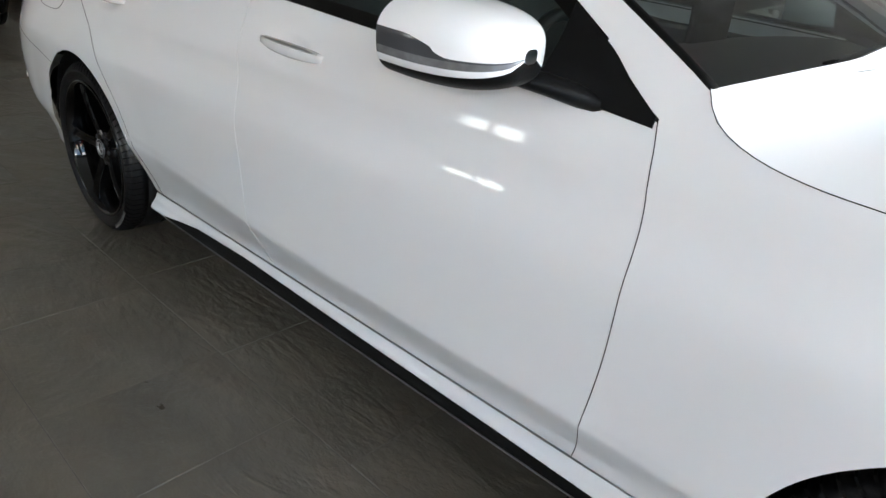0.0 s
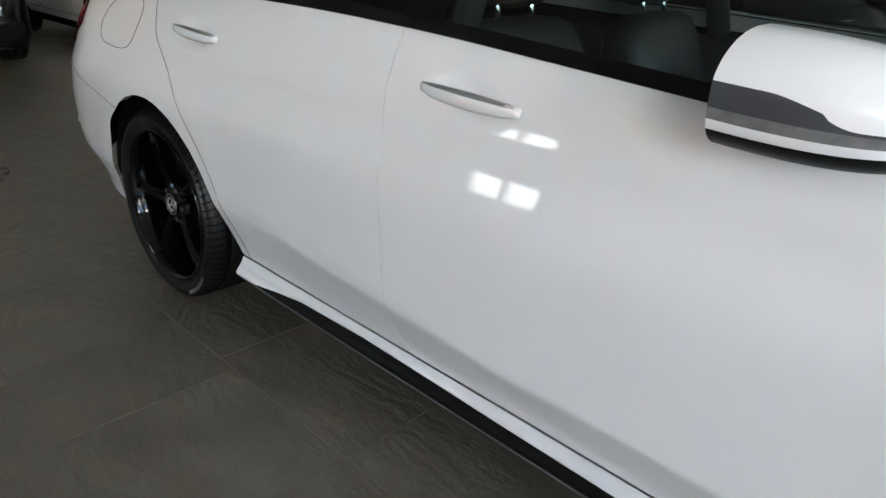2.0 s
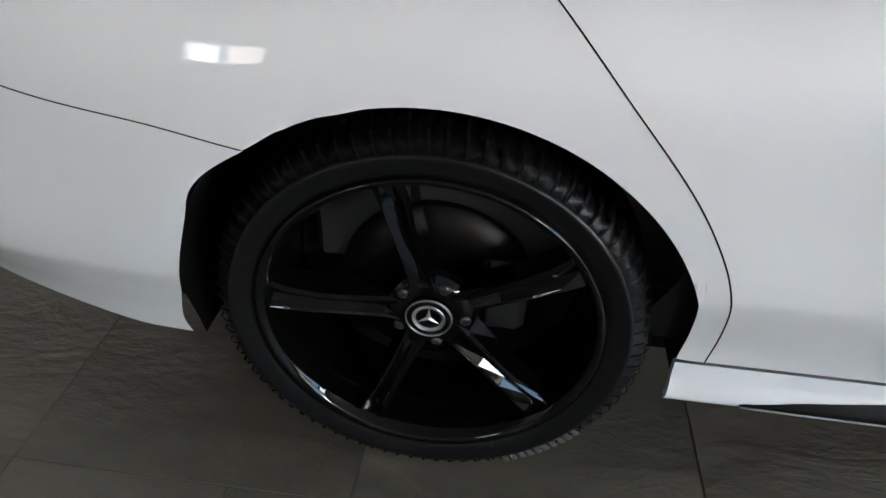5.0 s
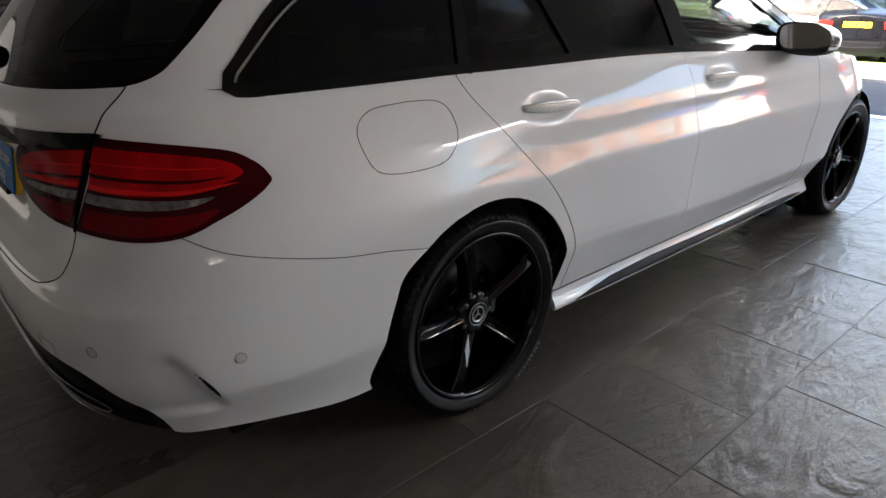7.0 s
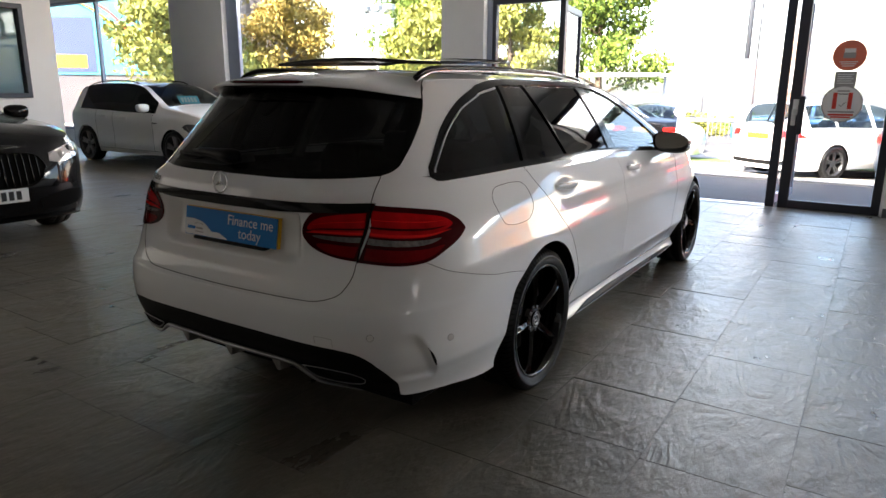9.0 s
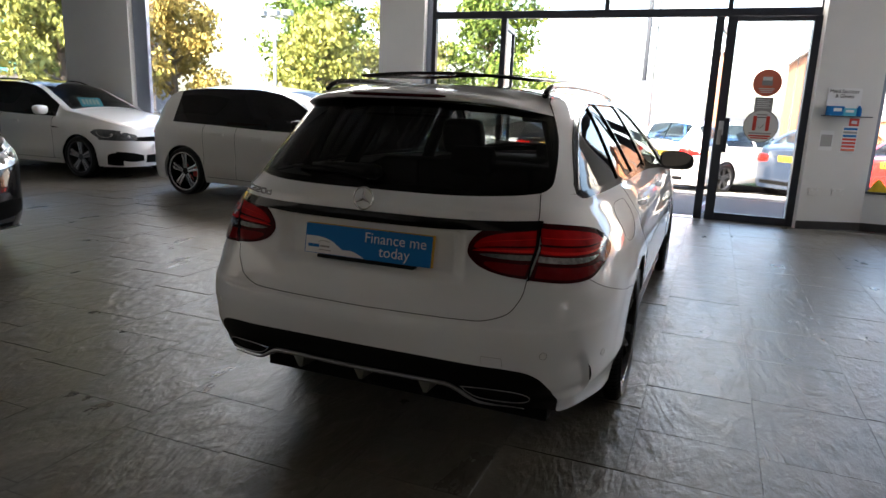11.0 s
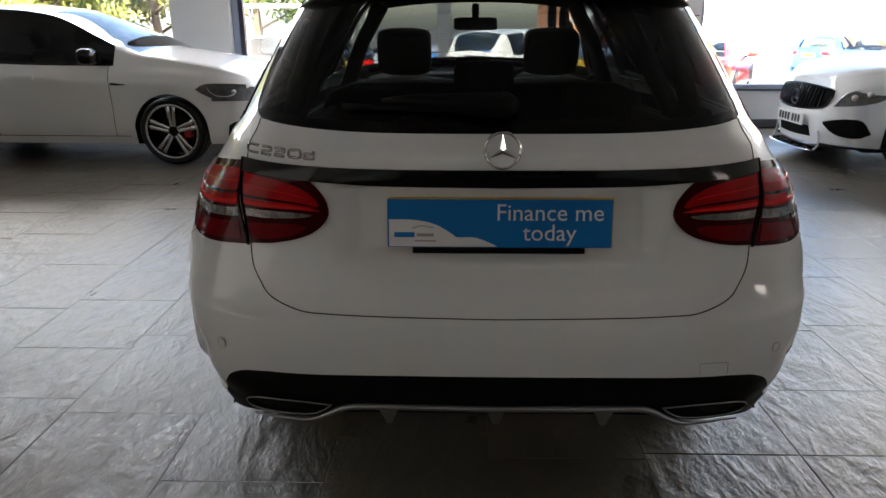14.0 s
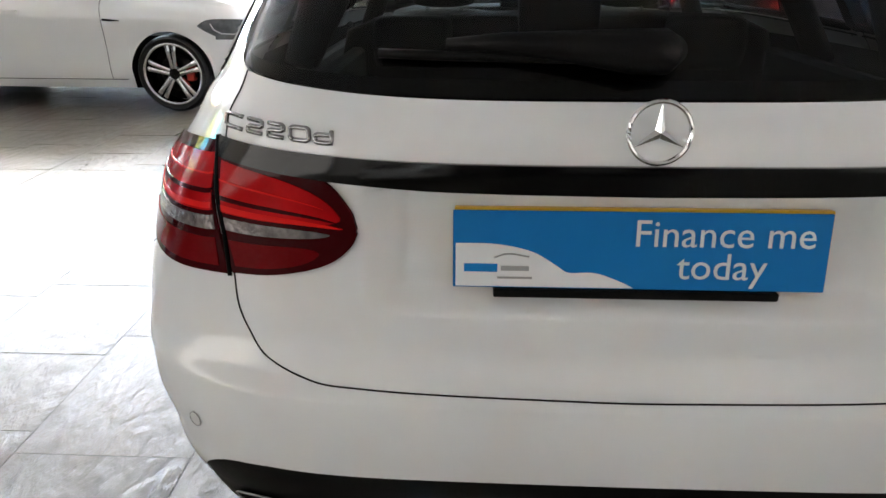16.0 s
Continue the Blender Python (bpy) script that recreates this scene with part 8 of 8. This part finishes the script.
def house(name, label, x0, x1, y, depth, h, wall_mat, floors, bays, roof_h=1.6, group="houses", band=None, win=(1.0, 1.3)):
    z0 = ground_z(y)
    hs = thing(name, label, "building", group, m=pose((x0 + x1) / 2, y, z0))
    w = (x1 - x0) / 2
    box("wall", -w, w, 0, depth, -0.2, h, wall_mat, hs)
    if roof_h > 0.4:
        bm = bmesh.new()
        a = [bm.verts.new(p) for p in ((-w - 0.3, -0.35, h), (w + 0.3, -0.35, h), (w + 0.3, depth + 0.35, h), (-w - 0.3, depth + 0.35, h), (-w - 0.3, depth / 2, h + roof_h), (w + 0.3, depth / 2, h + roof_h))]
        for q in ((0, 1, 5, 4), (2, 3, 4, 5), (1, 2, 5), (3, 0, 4), (3, 2, 1, 0)):
            bm.faces.new([a[i] for i in q])
        part("roof", bm, M_ROOF, hs, "grey slate roof")
        box("chimney", -w * 0.5, -w * 0.5 + 0.7, depth / 2 - 0.3, depth / 2 + 0.3, h + roof_h * 0.6, h + roof_h + 0.7, M_BRICK, hs)
    else:
        box("roof", -w - 0.15, w + 0.15, -0.25, depth + 0.1, h, h + 0.28, M_WHITE, hs, label="white roof fascia")
    fh = h / floors
    for fl in range(floors):
        for b in range(bays):
            cx = -w + 2 * w * (b + 0.5) / bays
            zc = fh * (fl + 0.55)
            wn = box("window", cx - win[0] / 2, cx + win[0] / 2, -0.05, 0.03, zc - win[1] / 2, zc + win[1] / 2, M_WHITE, hs, bevel=0.01)
            for s in (-1, 1):
                box("pane", cx + s * win[0] * 0.235 - win[0] * 0.2, cx + s * win[0] * 0.235 + win[0] * 0.2, -0.065, -0.052, zc - win[1] * 0.42, zc + win[1] * 0.42, M_PANE, wn)
            box("sill", cx - win[0] / 2 - 0.06, cx + win[0] / 2 + 0.06, -0.14, -0.002, zc - win[1] / 2 - 0.1, zc - win[1] / 2, M_CONCRETE, hs)
    return hs


house("brick_building", "low orange brick building with white fascia", 4.6, 10.5, 30.0, 9, 4.6, M_BRICK, 1, 3, roof_h=0, win=(1.0, 1.2))
house("terrace_house", "pale three-storey terrace house across the street", 12.0, 19.5, 33.0, 9, 8.6, M_HOUSE, 3, 3)
house("terrace_house", "orange brick three-storey terrace house across the street", 19.6, 27.0, 33.5, 9, 8.2, M_BRICK, 3, 3)
house("terrace_house", "orange brick terrace house across the street", 27.2, 36.0, 32.0, 9, 7.4, M_BRICK, 2, 3)
for i, (hx, hm) in enumerate(((9.0, M_BRICK), (0.0, M_HOUSE), (-9.0, M_BRICK))):
    hs = house("side_house", "orange brick house beyond the side windows" if hm is M_BRICK else "pale house beyond the side windows", -4.2, 4.2, 0, 8, 6.2, hm, 2, 3)
    hs.matrix_world = pose(27.0, hx, -0.3, 0, 0, -90)

# dark building with a large painted poster beyond the trees
pb = thing("warehouse", "dark brick warehouse with large blue wall poster", "building", m=pose(-30.0, 15.5, ground_z(16), 0, 0, 38))
box("wall", -9, 9, 0, 8, -0.3, 9.0, M_DARKBRICK, pb)
box("poster", -3.5, 5.5, -0.06, -0.005, 2.4, 6.8, M_TEAL, pb, label="large blue wall poster")
box("poster_panel", -3.4, 0.6, -0.075, -0.062, 2.5, 5.0, M_POSTERDK, pb)
box("poster_strip", -3.3, 0.2, -0.09, -0.078, 2.7, 3.3, M_PLATE_Y, pb, label="yellow poster strip")
tube("poster_arc", spline([(-2.5, -0.09, 6.5), (-0.5, -0.09, 6.2), (1.2, -0.09, 5.4), (2.4, -0.09, 4.2)], 20), 0.16, M_RED, pb, seg=8, flat=0.3)
tube("poster_arc", spline([(-2.5, -0.09, 6.2), (-0.6, -0.09, 5.9), (0.9, -0.09, 5.2), (2.0, -0.09, 4.1)], 20), 0.14, M_PLATE_Y, pb, seg=8, flat=0.3)


def railings(name, label, p, q, h=1.1, step=0.14):
    p, q = Vector(p), Vector(q)
    fe = thing(name, label, "fence", "railings", m=pose(p.x, p.y, ground_z(p.y)))
    d = (q - p)
    L = d.length
    d.normalize()
    n = max(2, int(L / 2.0))
    for i in range(n + 1):
        a = d * (L * i / n)
        tube("post", [(a.x, a.y, -0.1), (a.x, a.y, h + 0.05)], 0.03, M_STEEL, fe, seg=6)
    for z in (0.15, h - 0.05):
        tube("rail", [(0, 0, z), (d.x * L, d.y * L, z)], 0.022, M_STEEL, fe, seg=6)
    bm = bmesh.new()
    for i in range(int(L / step)):
        a = d * (i * step)
        add_tube(bm, [(a.x, a.y, 0.15), (a.x, a.y, h - 0.05)], 0.009, 4)
    tagged(part("bars", bm, M_STEEL, fe), kind="stuff")


railings("railings", "grey steel railings along the far pavement", (-24, 18.3, 0), (-3.5, 18.3, 0))
railings("railings", "grey steel railings before the low buildings", (-3.0, 22.5, 0), (10, 22.5, 0))

# barrier rail, lamp columns
br = thing("barrier", "grey steel tube barrier with round white disc", "barrier", m=pose(-2.2, 13.0, ground_z(13.0)))
tube("post", [(0.45, 0, -0.1), (0.5, 0, 1.25)], 0.055, M_STEEL, br)
tube("rail", [(0.5, 0, 1.05), (2.5, 0.1, 1.05)], 0.045, M_STEEL, br)
disc("reflector", 0.12, pose(0.5, -0.07, 1.22, 90), M_WHITE, br, t=0.02)
M_COLUMN = material("grey_column_paint", (0.07, 0.08, 0.095), 0.5, var=0.2, scale=8)
co = thing("lamp_column", "tall grey steel lamp column with box base", "lamp column", "lamp columns", m=pose(-0.40, 13.1, ground_z(13.1)))
box("base_box", -0.15, 0.15, -0.12, 0.12, -0.1, 2.35, M_COLUMN, co, bevel=0.01)
tube("pole", [(-0.06, 0, 2.3), (-0.05, 0, 7.5)], 0.055, M_COLUMN, co)
tube("pole", [(0.13, 0.05, 2.3), (0.16, 0.05, 7.0)], 0.02, M_COLUMN, co, seg=6)
box("bracket", 0.0, 0.3, -0.02, 0.02, 3.55, 3.6, M_COLUMN, co)
fl = thing("flood_light", "three-headed floodlight mast on a grey pole", "floodlight", m=pose(-12.3, 15.5, ground_z(15.5)))
FH = 3.85 - ground_z(15.5)
tube("pole", [(0, 0, -0.1), (0, 0, FH)], [0.07, 0.05], M_STEEL, fl)
tube("crossbar", [(-0.5, 0, FH - 0.03), (0, 0, FH + 0.02), (0.5, 0, FH - 0.03)], 0.03, M_STEEL, fl, seg=8)
for x in (-0.5, 0.0, 0.5):
    box("lamp_head", x - 0.17, x + 0.17, -0.12, 0.12, FH + 0.02, FH + 0.20, M_STEEL, fl, bevel=0.02)
for x, y in ((4.2, 30.0), (-5.5, 33.0), (10.8, 29.0)):
    sl_ = thing("street_lamp", "slim grey street lamp across the road", "street lamp", "street lamps", m=pose(x, y, ground_z(y)))
    tube("pole", [(0, 0, 0), (0, 0, 6.2), (0.35, 0, 6.5)], [0.06, 0.045, 0.03], M_STEEL, sl_, seg=8)
    box("lamp_head", 0.3, 0.95, -0.1, 0.1, 6.45, 6.55, M_STEEL, sl_, bevel=0.03)
bs_ = thing("bus_shelter", "pale flat-roofed bus shelter by the trees", "bus shelter", m=pose(-5.4, 19.5, ground_z(19.5)))
box("roof", -1.5, 1.5, -0.7, 0.7, 2.3, 2.4, M_WHITE, bs_, bevel=0.02)
for x in (-1.4, 1.4):
    tube("post", [(x, 0.6, 0), (x, 0.6, 2.3)], 0.04, M_STEEL, bs_, seg=8)
sp = box("back_pane", -1.4, 1.4, 0.58, 0.60, 0.3, 2.2, M_CLEAR, bs_)


# ---- cars outside ----
def outside_car(name, label, k, x, y, fx, fy, paint, **kw):
    m = heading(x, y, fx, fy)
    m.translation.z = ground_z(y)
    return plain_car(name, label, k, m, paint, group="parked cars", detail=1, **kw)


F = Vector((0.58, 0.81, 0)).normalized()
outside_car("estate_car", "white estate car parked outside with yellow plate", dict(ESTATE, lamp_z=(0.80, 0.95)), 0.75, 12.35, F.x, F.y, M_PAINT_W, glass_mat=M_TINT)
outside_car("saloon", "dark saloon parked outside with yellow plate", SALOON, -3.15, 15.7, -0.16, 1.0, M_PAINT_BK, glass_mat=M_TINT)
outside_car("saloon", "dark blue saloon parked outside beside a white estate", SALOON, 3.18, 12.78, 0.5, 0.87, M_PAINT_GREY, glass_mat=M_TINT)
outside_car("coupe", "red sports car parked outside the wide shop window", dict(SALOON, belt=[(y, z - 0.09) for y, z in SALOON["belt"]], top=[(y, z - 0.16) for y, z in SALOON["top"]]), 4.8, 12.0, 0.48, 0.877, M_PAINT_RED, glass_mat=M_TINT)
outside_car("hatchback", "blue hatchback parked across the forecourt", HATCH, 12.5, 21.5, 0.9, 0.4, M_PAINT_BLUE, glass_mat=M_TINT)
outside_car("saloon", "blue saloon passing trees on the street", SALOON, 1.2, 24.0, -1, 0, M_PAINT_BLUE, glass_mat=M_TINT)
outside_car("hatchback", "blue hatchback parked beyond the shop window", HATCH, -15.5, 9.6, -0.6, 0.8, M_PAINT_BLUE, glass_mat=M_TINT)
outside_car("hatchback", "silver hatchback parked on the forecourt", HATCH, -5.2, 15.6, 1, 0.1, M_PAINT_SIL, glass_mat=M_TINT)
outside_car("suv", "dark sport utility car parked beyond the shop window", SUV, 15.5, 17.5, -0.3, 1, M_PAINT_BK, glass_mat=M_TINT)


# crumpled cloth on the sill of the wide window
M_CLOTH = material("yellow_cloth", (0.72, 0.50, 0.03), 0.9, var=0.15, scale=20, bump=0.002, bump_scale=120)
cl = thing("cleaning_cloth", "crumpled yellow cleaning cloth lying on the window sill", "cloth", m=pose(3.03, 6.432, 0.496))
gr_ = np.zeros((8, 26, 3))
for j in range(8):
    for i in range(26):
        u, v_ = i / 25, j / 7
        h = 0.155 * math.exp(-((u - 0.18) / 0.16) ** 2) + 0.055 * math.exp(-((u - 0.5) / 0.25) ** 2)
        h *= math.sin(math.pi * min(max(v_, 0.0), 1.0)) ** 0.6 if 0 < v_ < 1 else 0
        gr_[j, i] = (0.40 * u + 0.012 * math.sin(5 * v_ + 3 * u), 0.085 * v_, h * (1 + 0.16 * math.sin(17 * u + 4 * v_)) * min(1, 12 * u, 12 * (1 - u)) + 0.003)
cv, cf = grid_mesh([gr_], 0.003, lambda c_: (0, 0, 1))
mesh_ob("cloth", cv, cf, M_CLOTH, cl)


# ---- floor tiles ----
def tile_mesh(w, l, name="tile"):
    bm = bmesh.new()
    add_box(bm, -w / 2, w / 2, -l / 2, l / 2, -0.012, 0.0, bevel=0.0006)
    me = bpy.data.meshes.new(name)
    bm.to_mesh(me)
    bm.free()
    me.materials.append(M_SLATE)
    return me


def lay_tiles():
    floor = bpy.data.objects["floor"]
    pitch, joint = 0.49, 0.0034
    rng = random.Random(5)
    kinds = {}
    near, far = [], []
    for k in range(-35, 17):
        x0 = 0.98 + pitch * k
        if k % 2 == 0:
            steps, y = (0.395, 0.51), 1.09 - 30 * 0.905
        else:
            steps, y = (0.61,), 1.11 - 40 * 0.61
        shift = 0.0 if k in (-1, 0) else (0.2, 0.35, 0.07, 0.48, 0.29)[k % 5]
        y += shift
        i = 0
        while y < FRONT - 0.05:
            l = steps[i % len(steps)]
            i += 1
            a, b = max(y, -9.98), min(y + l, FRONT - 0.02)
            if b - a > 0.06:
                cx, cy = x0 + pitch / 2, (a + b) / 2
                if cx - pitch / 2 > -15.98 and cx + pitch / 2 < 9.29:
                    (near if -2.3 < cx < 2.8 and -2.2 < cy < 4.6 else far).append((cx, cy, pitch - joint, round(b - a - joint, 3), rng.uniform(-0.0012, 0.0006)))
            y += l
    for cx, cy, w, l, dz in near[:300]:
        me = kinds.get(l)
        if me is None:
            me = kinds[l] = tile_mesh(w, l)
        ob = new("tile", me)
        ob.location = (cx, cy, dz)
        ob.parent = floor
    verts, faces = [], []
    c = 0.001
    for cx, cy, w, l, dz in near[300:] + far:
        o = len(verts)
        for sx, sy, z in ((-1, -1, 0), (1, -1, 0), (1, 1, 0), (-1, 1, 0)):
            verts.append((cx + sx * (w / 2 - c), cy + sy * (l / 2 - c), dz))
        for sx, sy in ((-1, -1), (1, -1), (1, 1), (-1, 1)):
            verts.append((cx + sx * w / 2, cy + sy * l / 2, dz - 0.010))
        faces.append((o, o + 1, o + 2, o + 3))
        for i in range(4):
            faces.append((o + i, o + 4 + i, o + 4 + (i + 1) % 4, o + (i + 1) % 4))
    ob = mesh_ob("tile_field", verts, faces, M_SLATE, floor, "dark cleft slate floor tiles", smooth=False)
    tagged(ob, kind="stuff")


lay_tiles()
# two small, irregular dark spots on the tiles
M_SPOT = material("dark_spot", (0.012, 0.011, 0.010), 0.35, var=0.4, scale=40)
for cx, cy, a, seed in ((0.690, 2.155, 0.045, 3), (0.660, 2.255, 0.036, 8)):
    rng = random.Random(seed)
    bm = bmesh.new()
    rim_ = [bm.verts.new((cx + a * rng.uniform(0.55, 1.1) * math.cos(q), cy + 0.6 * a * rng.uniform(0.55, 1.1) * math.sin(q), 0.0022)) for q in np.linspace(0, math.tau, 18, endpoint=False)]
    top_ = bmesh.ops.extrude_face_region(bm, geom=[bm.faces.new(rim_)])
    bmesh.ops.translate(bm, verts=[g_ for g_ in top_["geom"] if isinstance(g_, bmesh.types.BMVert)], vec=(0, 0, 0.0006))
    part("floor_spot", bm, M_SPOT, bpy.data.objects["floor"], "dark spot on the slate")
